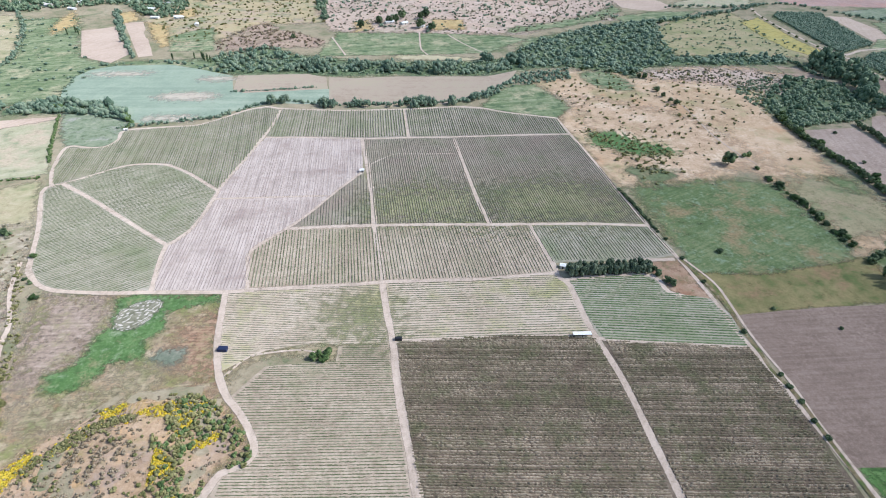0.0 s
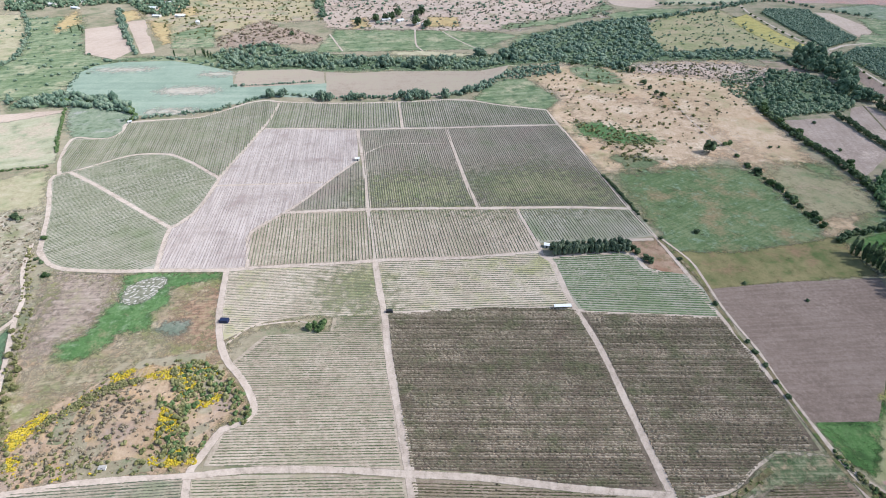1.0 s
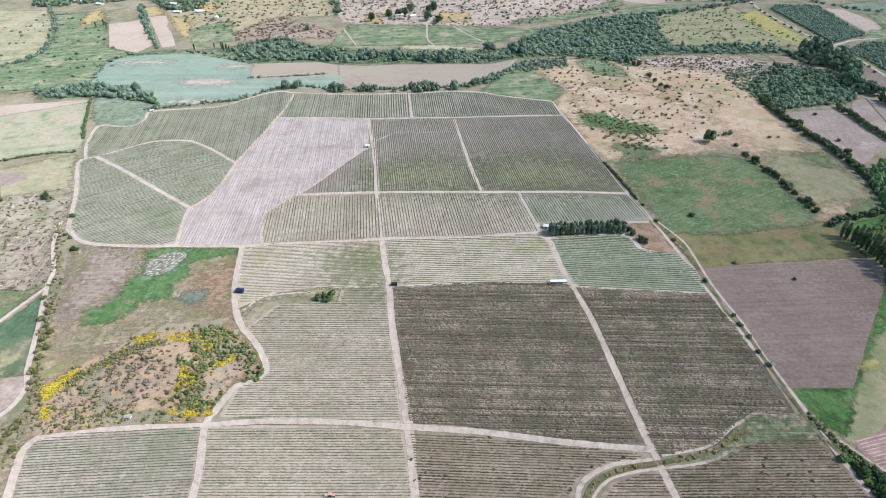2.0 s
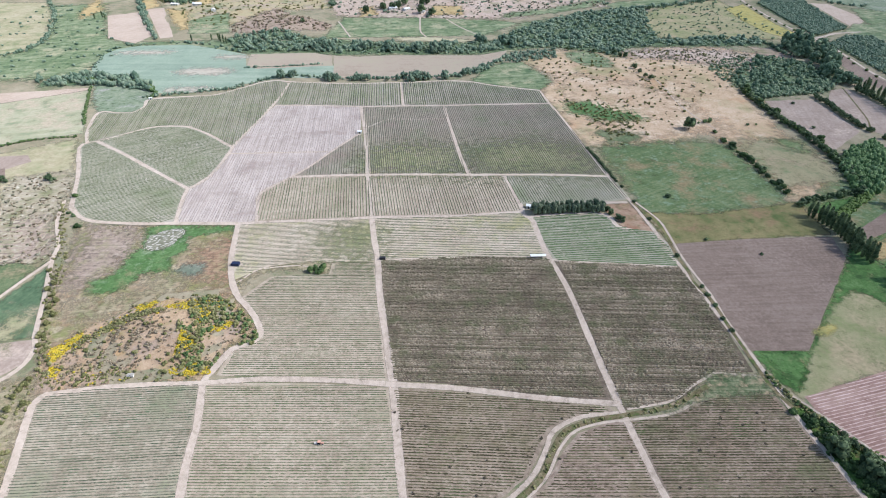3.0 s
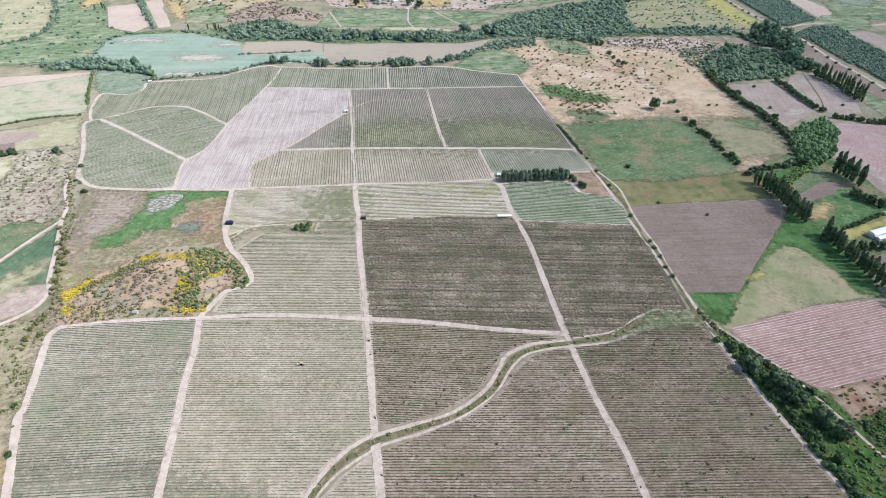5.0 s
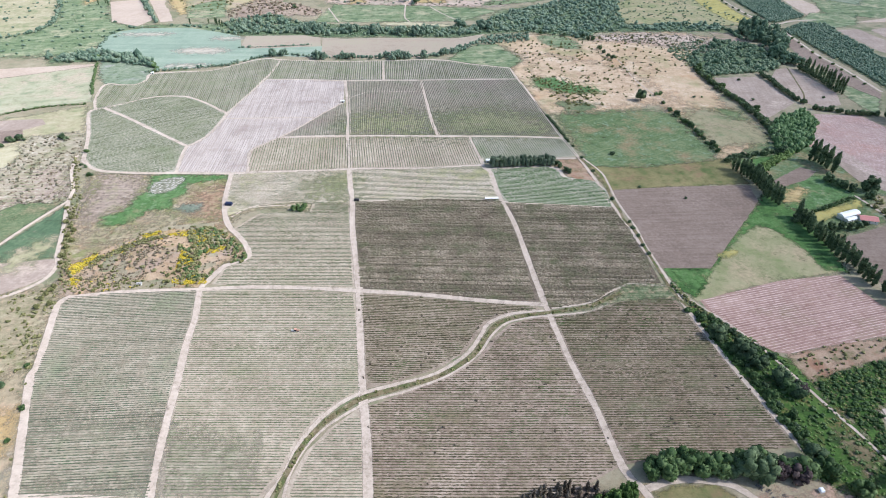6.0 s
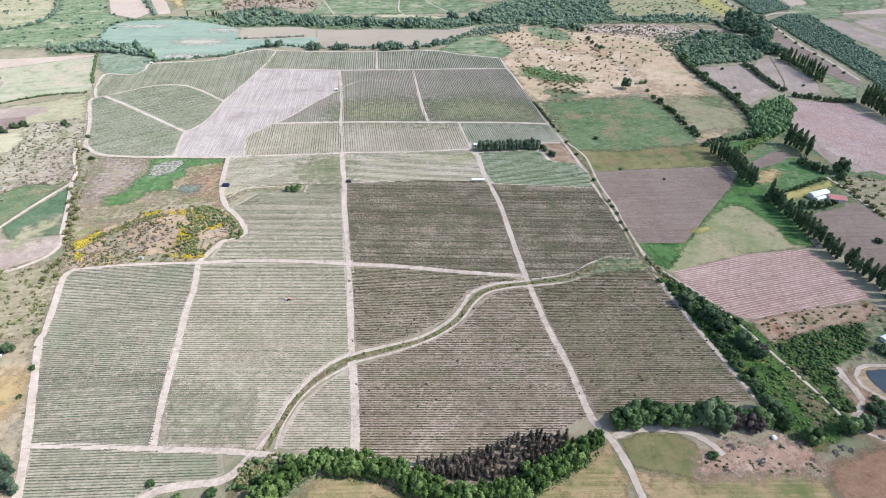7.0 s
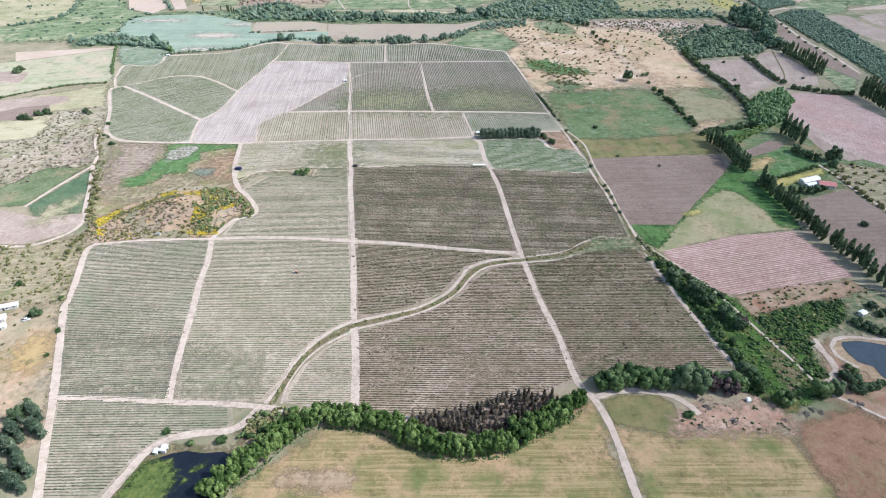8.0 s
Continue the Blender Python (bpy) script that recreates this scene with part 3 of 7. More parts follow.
MOUND_FOOT = [(-192, 184), (-172, 176), (-142, 172), (-142, 163), (-176, 162), (-191, 165)]

# ---- light ----
world = bpy.data.worlds.new("sky")
scene.world = world
world.use_nodes = True
wn = world.node_tree.nodes
sky = wn.new("ShaderNodeTexSky")
sky.sky_type, sky.sun_disc = "NISHITA", False
sky.sun_elevation, sky.sun_rotation = radians(45), radians(101.5)
sky.air_density, sky.dust_density = 1.2, 2.0
wn["Background"].inputs["Strength"].default_value = 0.15
world.node_tree.links.new(sky.outputs["Color"], wn["Background"].inputs["Color"])
sun_data = bpy.data.lights.new("sun", "SUN")
sun_data.energy, sun_data.angle, sun_data.color = 3.7, radians(0.5), (1.0, 0.96, 0.91)
sun = new("sun", sun_data)
sun.matrix_basis = look((0.98, -0.2, 1.0), (0, 0, 0))

# ---- materials ----


def lin(r, g, b):
    """Linear colour from an 8-bit one."""
    grey = 0.3 * r + 0.6 * g + 0.1 * b
    r, g, b = (0.92 * v + 0.08 * grey for v in (r, g, b))
    return tuple(((v / 255 + 0.055) / 1.055) ** 2.4 if v > 10 else v / 3300 for v in (r, g, b)) + (1,)


def land(name, a, b, c=None, big=60.0, mid=9.0, fine=0.9, streak=None, soft=False, contrast=1.0, rough=0.95, bump=0.3, vary=0.0, island=0.0, patches=()):
    """A ground or plant surface of two or three colours mixed at three scales.
    streak: (angle, spacing, strength) of furrows or mowing lines. soft: fades out by the mesh's edge attribute.
    patches: (colour, size, share) of other growth or bare earth that breaks through."""
    mat = bpy.data.materials.new(name)
    mat.use_nodes = True
    nt = mat.node_tree
    n, ln = nt.nodes, nt.links
    bsdf = n["Principled BSDF"]
    bsdf.inputs["Roughness"].default_value = rough
    bsdf.inputs["Specular IOR Level"].default_value = 0.15
    bsdf.inputs["Diffuse Roughness"].default_value = 0.6
    tc = n.new("ShaderNodeTexCoord")

    def noise_at(size, detail, vector=None, rough_=0.6):
        t = n.new("ShaderNodeTexNoise")
        t.inputs["Scale"].default_value = 1.0 / size
        t.inputs["Detail"].default_value = detail
        t.inputs["Roughness"].default_value = rough_
        ln.new(vector or tc.outputs["Object"], t.inputs["Vector"])
        return t.outputs["Fac"]

    def calc(op, x, y, z=None):
        m = n.new("ShaderNodeMath")
        m.operation = op
        for i, v in enumerate((x, y, z)):
            if v is None:
                continue
            if isinstance(v, (int, float)):
                m.inputs[i].default_value = v
            else:
                ln.new(v, m.inputs[i])
        return m.outputs[0]

    f_big, f_mid, f_fine = noise_at(big, 4), noise_at(mid, 5), noise_at(fine, 3, None, 0.7)
    f_speck = noise_at(fine * 3.1, 3, None, 0.7)
    f = calc("ADD", calc("MULTIPLY", f_big, 0.28), calc("MULTIPLY", f_mid, 0.22))
    f = calc("ADD", f, calc("MULTIPLY", f_fine, 0.22))
    f = calc("ADD", f, calc("MULTIPLY", f_speck, 0.28))
    if streak:
        angle, spacing, strength = streak
        mp = n.new("ShaderNodeMapping")
        mp.vector_type = "TEXTURE"
        mp.inputs["Rotation"].default_value = (0, 0, radians(angle))
        mp.inputs["Scale"].default_value = (spacing * 30, spacing, spacing)
        ln.new(tc.outputs["Object"], mp.inputs["Vector"])
        s = noise_at(1.0, 3, mp.outputs["Vector"])
        f = calc("ADD", f, calc("MULTIPLY", calc("ADD", s, -0.5), strength))
    if vary:
        oi = n.new("ShaderNodeObjectInfo")
        f = calc("ADD", f, calc("MULTIPLY", calc("ADD", oi.outputs["Random"], -0.5), vary))
    if island:
        geo = n.new("ShaderNodeNewGeometry")
        f = calc("ADD", f, calc("MULTIPLY", calc("ADD", geo.outputs["Random Per Island"], -0.5), island))
    f = calc("MULTIPLY_ADD", calc("ADD", f, -0.5), 4.2 * contrast, 0.5)
    ramp = n.new("ShaderNodeValToRGB")
    el = ramp.color_ramp.elements
    el[0].position, el[0].color = 0.1, a
    el[1].position, el[1].color = 0.9, c or b
    if c:
        e = el.new(0.5)
        e.color = b
    ln.new(f, ramp.inputs["Fac"])
    colour = ramp.outputs["Color"]
    for i, (tone, size, share) in enumerate(patches):
        shift = n.new("ShaderNodeMapping")
        shift.inputs["Location"].default_value = (217.0 * (i + 1), -131.0 * (i + 1), 40.0)
        ln.new(tc.outputs["Object"], shift.inputs["Vector"])
        spread = calc("ADD", noise_at(size, 5, shift.outputs["Vector"], 0.65), calc("MULTIPLY", calc("ADD", f_speck, -0.5), 0.35))
        band = n.new("ShaderNodeMapRange")
        band.interpolation_type = "SMOOTHSTEP"
        edge_at = 0.72 - 0.44 * share
        band.inputs["From Min"].default_value, band.inputs["From Max"].default_value = edge_at - 0.1, edge_at + 0.14
        ln.new(spread, band.inputs["Value"])
        mix = n.new("ShaderNodeMix")
        mix.data_type = "RGBA"
        ln.new(band.outputs["Result"], mix.inputs[0])
        ln.new(colour, mix.inputs[6])
        # the grain goes on through the patch
        grain = n.new("ShaderNodeMix")
        grain.data_type, grain.blend_type = "RGBA", "MULTIPLY"
        grain.inputs[0].default_value = 1.0
        g = calc("MULTIPLY_ADD", f_speck, 0.9, 0.55)
        grain.inputs[6].default_value = tone
        ln.new(g, grain.inputs[7])
        ln.new(grain.outputs[2], mix.inputs[7])
        colour = mix.outputs[2]
    ln.new(colour, bsdf.inputs["Base Color"])
    if bump:
        bp = n.new("ShaderNodeBump")
        bp.inputs["Strength"].default_value = bump
        bp.inputs["Distance"].default_value = 0.3
        ln.new(f_fine, bp.inputs["Height"])
        ln.new(bp.outputs["Normal"], bsdf.inputs["Normal"])
    if soft:
        at = n.new("ShaderNodeAttribute")
        at.attribute_name = "edge"
        k = calc("ADD", at.outputs["Fac"], calc("MULTIPLY", calc("ADD", calc("ADD", calc("MULTIPLY", f_mid, 0.7), calc("MULTIPLY", f_fine, 0.3)), -0.5), 2.6))
        mr = n.new("ShaderNodeMapRange")
        mr.interpolation_type = "SMOOTHSTEP"
        mr.inputs["From Min"].default_value, mr.inputs["From Max"].default_value = 0.08, 0.92
        ln.new(k, mr.inputs["Value"])
        ln.new(mr.outputs["Result"], bsdf.inputs["Alpha"])
    return mat


def plain(name, colour, rough=0.6, metal=0.0, spec=0.4):
    mat = land(name, colour, tuple(min(1.0, v * 1.25) for v in colour[:3]) + (1,), big=2.0, mid=0.6, fine=0.15, rough=rough, bump=0.05)
    mat.node_tree.nodes["Principled BSDF"].inputs["Metallic"].default_value = metal
    mat.node_tree.nodes["Principled BSDF"].inputs["Specular IOR Level"].default_value = spec
    return mat


M = {}
GRASS, DRY, EARTH, WEED = lin(104, 118, 76), lin(172, 160, 124), lin(170, 146, 120), lin(84, 110, 62)
M["ground"] = land("dry_grassland", lin(136, 126, 98), lin(158, 146, 118), lin(176, 163, 136), big=70, mid=10, fine=0.9, patches=((lin(112, 120, 84), 45, 0.36), (lin(92, 112, 70), 14, 0.14)))
M["road"] = land("pale_dirt_road", lin(173, 156, 137), lin(196, 178, 158), lin(210, 194, 175), big=30, mid=5, fine=0.8, soft=True)
M["soil_pale"] = land("pale_vineyard_soil", lin(158, 142, 121), lin(182, 165, 143), lin(200, 184, 162), big=45, mid=6, fine=0.8, contrast=1.1, patches=((lin(164, 154, 125), 34, 0.27), (lin(150, 135, 115), 5, 0.22)))
M["soil_grassy"] = land("grassy_vineyard_soil", lin(176, 159, 137), lin(197, 180, 158), lin(210, 195, 175), big=38, mid=8, fine=0.8, patches=((lin(172, 166, 120), 26, 0.34),))
M["soil_pink"] = land("bare_pinkish_soil", lin(173, 158, 146), lin(193, 178, 165), lin(205, 192, 180), big=30, mid=7, fine=0.8, streak=(88, 2.2, 0.5), patches=((lin(168, 150, 138), 24, 0.3),))
# brown soil, its colour darkened to carry the shade between tall vine rows
M["soil_row_shade"] = land("brown_vineyard_soil_with_row_shade", lin(92, 79, 67), lin(116, 102, 86), lin(140, 124, 106), big=35, mid=6, fine=0.8, patches=((lin(99, 95, 70), 12, 0.34),))
M["soil_green"] = land("weedy_vineyard_soil", lin(144, 142, 118), lin(166, 160, 139), lin(184, 175, 158), big=40, mid=8, fine=0.8, patches=((lin(140, 146, 112), 30, 0.3),))
M["vine"] = land("grey_green_vine_leaves", lin(98, 106, 74), lin(124, 129, 96), lin(152, 151, 122), big=30, mid=3, fine=0.4, vary=0.12)
M["vine_pale"] = land("pale_grey_green_vine_leaves", lin(102, 110, 80), lin(126, 131, 100), lin(150, 150, 122), big=30, mid=3, fine=0.4, vary=0.1)
M["vine_green"] = land("green_vine_leaves", lin(84, 106, 68), lin(108, 128, 86), lin(134, 148, 110), big=30, mid=3, fine=0.4, vary=0.12)
# leaf colours lightened to stand in for sunlight on the vine tops
M["vine_sun_paled"] = land("sun_paled_brown_green_vine_leaves", lin(107, 99, 78), lin(140, 129, 105), lin(180, 164, 139), big=25, mid=2.2, fine=0.45, contrast=1.2, vary=0.14, patches=((lin(117, 117, 85), 12, 0.36), (lin(120, 105, 88), 22, 0.2)))
M["vine_young"] = land("bare_young_vines", lin(140, 130, 121), lin(160, 149, 140), lin(180, 168, 158), big=25, mid=3, fine=0.4, vary=0.15)
M["plough"] = land("ploughed_brown_soil", lin(124, 106, 92), lin(140, 121, 106), lin(152, 134, 119), streak=(-4, 2.5, 0.25), big=60, fine=0.8, patches=((lin(152, 133, 118), 90, 0.4),))
M["pink_rows"] = land("pinkish_furrowed_soil", lin(148, 116, 103), lin(167, 135, 120), lin(184, 154, 138), big=60, fine=0.8, streak=(8, 1.6, 0.4), patches=((lin(150, 128, 104), 26, 0.25),))
M["ridge"] = land("pale_dry_ridge_soil", lin(190, 160, 148), lin(208, 182, 170), lin(222, 200, 189), big=40, mid=9, fine=0.8)
M["pink_soil"] = land("pale_peach_soil", lin(180, 158, 138), lin(194, 173, 152), lin(202, 183, 162), streak=(60, 3, 0.2))
M["grey_soil"] = land("grey_brown_soil", lin(150, 132, 117), lin(167, 148, 132), lin(181, 163, 147), streak=(70, 3, 0.2), big=60, patches=((lin(188, 168, 150), 40, 0.3),))
M["green_crop"] = land("mixed_green_pasture", lin(86, 102, 66), lin(108, 122, 84), lin(136, 140, 104), big=70, mid=12, fine=0.8, soft=True, patches=((lin(156, 138, 108), 40, 0.32), (lin(84, 106, 62), 14, 0.2)))
M["green_field"] = land("uneven_green_pasture", lin(82, 103, 62), lin(100, 119, 75), lin(126, 135, 94), big=60, mid=12, fine=0.9, streak=(24, 2.4, 0.25), soft=True, patches=((lin(146, 128, 94), 34, 0.34), (lin(126, 144, 114), 7, 0.26)))
M["meadow_east"] = land("yellow_green_meadow", lin(112, 110, 68), lin(134, 126, 82), lin(150, 138, 94), big=40, fine=0.9, soft=True, patches=((lin(92, 106, 58), 20, 0.38), (lin(142, 118, 86), 16, 0.3)))
M["pale_crop"] = land("pale_green_crop", lin(156, 157, 122), lin(172, 169, 136), lin(186, 179, 150), big=50, mid=12, fine=0.9, streak=(10, 8, 0.3), soft=True, patches=((lin(186, 170, 144), 30, 0.42), (lin(136, 148, 112), 18, 0.28)))
M["pale_dry"] = land("pale_dry_meadow", lin(154, 147, 110), lin(174, 164, 128), lin(190, 178, 148), big=40, mid=9, fine=0.9, soft=True, patches=((lin(136, 143, 98), 26, 0.38), (lin(186, 168, 140), 16, 0.26)))
M["lush"] = land("lush_green_growth", lin(56, 86, 34), lin(76, 108, 44), lin(102, 130, 62), big=25, mid=5, fine=0.8, soft=True, patches=((lin(46, 64, 32), 6, 0.36), (lin(132, 112, 72), 14, 0.3)))
M["verdant"] = land("bright_green_grass", lin(68, 104, 50), lin(84, 120, 60), lin(110, 138, 82), big=25, mid=5, fine=0.6, soft=True, patches=((lin(58, 86, 42), 9, 0.38), (lin(140, 138, 92), 12, 0.18)))
M["meadow"] = land("pale_green_meadow", lin(136, 136, 94), lin(157, 152, 110), lin(172, 162, 124), big=40, streak=(50, 5, 0.15), soft=True, patches=((lin(174, 156, 122), 30, 0.4), (lin(128, 138, 86), 30, 0.28)))
M["yellow_grass"] = land("yellowish_dry_meadow", lin(132, 128, 92), lin(152, 144, 108), lin(170, 158, 124), big=40, soft=True, patches=((lin(110, 126, 84), 22, 0.32), (lin(164, 146, 118), 18, 0.3)))
M["scrub"] = land("dry_tan_scrubland", lin(172, 145, 112), lin(196, 168, 133), lin(212, 189, 158), big=90, mid=14, fine=0.9, soft=True, patches=((lin(154, 148, 102), 50, 0.3), (lin(214, 195, 166), 30, 0.22), (lin(190, 152, 114), 40, 0.22)))
M["brown_hill"] = land("pinkish_brown_hillside", lin(142, 120, 102), lin(166, 144, 124), lin(186, 165, 144), big=60, mid=10, fine=0.8, soft=True, patches=((lin(134, 128, 94), 24, 0.3),))
M["gold"] = land("golden_dry_grass", lin(166, 148, 110), lin(182, 165, 126), lin(172, 164, 124), big=50, mid=9, soft=True, patches=((lin(176, 156, 136), 34, 0.4), (lin(126, 138, 98), 30, 0.34)))
M["blue_crop"] = land("pale_blue_green_crop", lin(136, 153, 131), lin(148, 163, 140), lin(162, 173, 150), big=80, mid=20, fine=1.2, streak=(-8, 14, 0.35))
M["tan"] = land("tan_stubble", lin(160, 143, 122), lin(176, 159, 138), lin(172, 162, 134), big=80, streak=(-6, 4, 0.2))
M["hay"] = land("mown_hay_field", lin(132, 121, 76), lin(156, 139, 93), lin(177, 154, 112), big=30, mid=9, fine=0.7, streak=(-6, 1.6, 0.8), soft=True, patches=((lin(184, 153, 115), 18, 0.42), (lin(114, 121, 68), 22, 0.36)))
M["red_soil"] = land("reddish_brown_dry_soil", lin(130, 98, 73), lin(150, 116, 89), lin(166, 134, 105), big=40, mid=8, fine=0.8, soft=True, patches=((lin(136, 126, 86), 18, 0.24),))
M["wet"] = land("dry_wetland_grass", lin(126, 110, 86), lin(152, 134, 106), lin(172, 153, 126), big=32, mid=6, fine=0.6, streak=(-4, 1.8, 0.4), soft=True, patches=((lin(164, 130, 102), 20, 0.36), (lin(132, 134, 82), 20, 0.46), (lin(182, 166, 138), 7, 0.32), (lin(100, 88, 68), 5, 0.2)))
M["cracked"] = land("grey_green_mud", lin(112, 112, 90), lin(132, 131, 108), lin(152, 148, 126), big=6, mid=3, fine=0.8, soft=True)
M["litter"] = land("brown_forest_floor", lin(112, 96, 82), lin(134, 116, 100), lin(152, 134, 118), big=12, mid=4, soft=True)
M["creek"] = land("olive_creek_grass", lin(94, 86, 58), lin(126, 112, 82), lin(144, 130, 96), big=14, mid=4, soft=True, patches=((lin(82, 100, 50), 8, 0.4), (lin(160, 142, 116), 6, 0.28)))
M["tan_soft"] = land("bare_tan_crop_patch", lin(178, 166, 146), lin(196, 184, 164), lin(170, 172, 152), big=30, mid=8, streak=(-6, 3.0, 0.5), soft=True)
M["orange_grass"] = land("orange_dry_grass", lin(172, 144, 98), lin(188, 158, 106), lin(180, 156, 112), big=20, mid=5, soft=True, patches=((lin(146, 140, 94), 8, 0.25),))
M["rubble"] = land("grey_rubble", lin(96, 92, 86), lin(128, 122, 114), lin(150, 144, 136), big=3, mid=1, fine=0.3)
M["bare"] = land("bare_tan_earth", lin(144, 116, 92), lin(166, 138, 112), lin(186, 160, 134), big=30, mid=6, fine=0.8, soft=True, patches=((lin(118, 112, 76), 10, 0.34), (lin(156, 116, 90), 14, 0.34)))
M["tree_light"] = land("fresh_green_leaves", lin(60, 84, 36), lin(88, 112, 50), lin(124, 144, 78), big=6, mid=2, fine=0.4, rough=0.7, vary=0.2, island=0.22)
M["tree_mid"] = land("green_leaves", lin(52, 74, 38), lin(76, 100, 52), lin(108, 127, 76), big=6, mid=2, fine=0.4, rough=0.7, vary=0.16, island=0.22)
M["tree_dark"] = land("dark_green_leaves", lin(56, 73, 48), lin(80, 98, 62), lin(110, 126, 86), big=6, mid=2, fine=0.4, rough=0.7, vary=0.14, island=0.22)
M["conifer"] = land("brownish_conifer_needles", lin(88, 79, 64), lin(118, 106, 88), lin(148, 134, 112), big=5, mid=2, fine=0.4, rough=0.8, vary=0.3, island=0.2)
M["shrub"] = land("olive_shrub_leaves", lin(94, 97, 56), lin(122, 121, 74), lin(150, 144, 98), big=8, mid=3, fine=0.8, island=0.22)
M["shrub_brown"] = land("brown_shrub_twigs", lin(116, 103, 80), lin(139, 124, 99), lin(160, 146, 120), big=8, mid=3, fine=0.8, island=0.22)
M["broom"] = land("yellow_broom_flowers", lin(176, 150, 30), lin(212, 184, 40), lin(150, 144, 60), big=8, mid=3, fine=0.8, island=0.22)
# distance haze is mixed into this leaf colour: paler and bluer green
M["wood_hazed"] = land("haze_paled_woodland_leaves", lin(90, 114, 92), lin(116, 136, 110), lin(144, 158, 130), big=25, mid=6, fine=1.2, rough=0.8, island=0.22)
M["wood_light"] = land("light_woodland_leaves", lin(108, 130, 96), lin(134, 150, 116), lin(158, 166, 132), big=25, mid=6, fine=1.2, rough=0.8, island=0.22)
M["soil_mid"] = land("warm_brown_vineyard_soil", lin(134, 117, 98), lin(158, 141, 120), lin(182, 165, 144), big=35, mid=6, fine=0.8, patches=((lin(130, 121, 90), 26, 0.28),))
M["soil_olive"] = land("olive_brown_vineyard_soil", lin(136, 127, 109), lin(156, 146, 127), lin(173, 163, 145), big=45, mid=8, fine=0.8, patches=((lin(132, 136, 102), 40, 0.3), (lin(152, 136, 122), 50, 0.36)))
M["vine_mixed"] = land("brown_green_vine_leaves", lin(100, 102, 82), lin(124, 122, 101), lin(147, 142, 120), big=50, mid=4, fine=0.4, vary=0.1, patches=((lin(132, 119, 104), 70, 0.4), (lin(108, 124, 86), 60, 0.28)))
M["hay_bare"] = land("bare_tan_hay_patch", lin(150, 126, 96), lin(168, 144, 112), lin(180, 158, 126), big=14, mid=4, streak=(-6, 2.6, 0.4), soft=True)
M["damp"] = land("damp_green_grass", lin(72, 106, 56), lin(90, 123, 68), lin(118, 144, 92), big=20, mid=4, fine=0.6, soft=True, patches=((lin(66, 92, 50), 7, 0.3), (lin(138, 152, 118), 6, 0.24), (lin(142, 134, 98), 12, 0.2)))
M["broom_ground"] = land("yellow_flowering_ground", lin(176, 148, 50), lin(208, 180, 52), lin(214, 188, 72), big=10, mid=3, fine=0.6, soft=True, patches=((lin(128, 124, 60), 4, 0.36), (lin(178, 148, 92), 7, 0.24)))
M["scrub_warm"] = land("orange_tan_bare_scrubland", lin(174, 146, 113), lin(196, 168, 135), lin(212, 189, 158), big=60, mid=10, fine=0.9, soft=True, patches=((lin(156, 148, 104), 40, 0.26), (lin(216, 197, 168), 26, 0.3)))
M["pasture_north"] = land("grassy_green_river_pasture", lin(100, 120, 80), lin(124, 138, 98), lin(152, 158, 122), big=70, mid=14, fine=1.2, streak=(4, 6, 0.5), soft=True, patches=((lin(176, 168, 134), 30, 0.34), (lin(84, 106, 72), 14, 0.34)))
M["golden_crop"] = land("golden_crop", lin(164, 152, 84), lin(182, 168, 96), lin(176, 168, 110), big=40, mid=9, soft=True, patches=((lin(132, 136, 84), 9, 0.34),))
M["wood_floor"] = land("shaded_green_undergrowth", lin(78, 100, 66), lin(100, 119, 84), lin(124, 138, 102), big=20, mid=6, fine=0.9, soft=True, patches=((lin(146, 142, 110), 18, 0.18),))
M["soil_far"] = land("pale_grey_vineyard_soil", lin(142, 134, 116), lin(164, 154, 137), lin(180, 170, 154), big=45, mid=8, fine=0.8, patches=((lin(142, 144, 116), 36, 0.36),))
M["vine_warm"] = land("brownish_olive_vine_leaves", lin(82, 79, 56), lin(106, 101, 74), lin(136, 128, 100), big=24, mid=3, fine=0.4, vary=0.16, patches=((lin(86, 102, 60), 18, 0.28), (lin(124, 110, 86), 12, 0.25)))
M["pine_needles"] = land("blue_green_pine_needles", lin(66, 84, 64), lin(92, 108, 82), lin(122, 134, 106), big=4, mid=1.5, fine=0.4, rough=0.8, vary=0.2, island=0.22)
M["weeds"] = land("green_weeds_between_vines", lin(128, 131, 90), lin(147, 147, 104), lin(164, 160, 121), big=30, mid=6, fine=0.8, soft=True, patches=((lin(116, 130, 82), 8, 0.28), (lin(166, 153, 127), 12, 0.25)))
M["soil_umber"] = land("pale_brown_vineyard_soil", lin(136, 117, 100), lin(162, 143, 124), lin(188, 169, 149), big=35, mid=5, fine=0.8, contrast=1.1, patches=((lin(138, 125, 96), 22, 0.26), (lin(124, 106, 90), 9, 0.2)))
M["dark_crop"] = land("dark_green_crop", lin(74, 98, 70), lin(92, 114, 82), lin(116, 134, 98), big=30, mid=8, fine=0.8, streak=(70, 3, 0.2), soft=True)
M["stony"] = land("pale_stony_hillside", lin(150, 138, 114), lin(172, 159, 134), lin(190, 178, 156), big=40, mid=8, fine=0.9, soft=True, patches=((lin(132, 132, 94), 20, 0.4), (lin(206, 196, 178), 7, 0.2)))
M["wood_dark"] = land("dark_woodland_leaves", lin(74, 98, 74), lin(100, 122, 92), lin(132, 148, 114), big=25, mid=6, fine=1.2, rough=0.8, island=0.25)
M["soil_ash"] = land("greyish_vineyard_soil", lin(144, 132, 110), lin(167, 154, 132), lin(187, 174, 152), big=40, mid=6, fine=0.8, contrast=1.2, patches=((lin(144, 145, 114), 30, 0.36), (lin(136, 124, 104), 6, 0.2)))
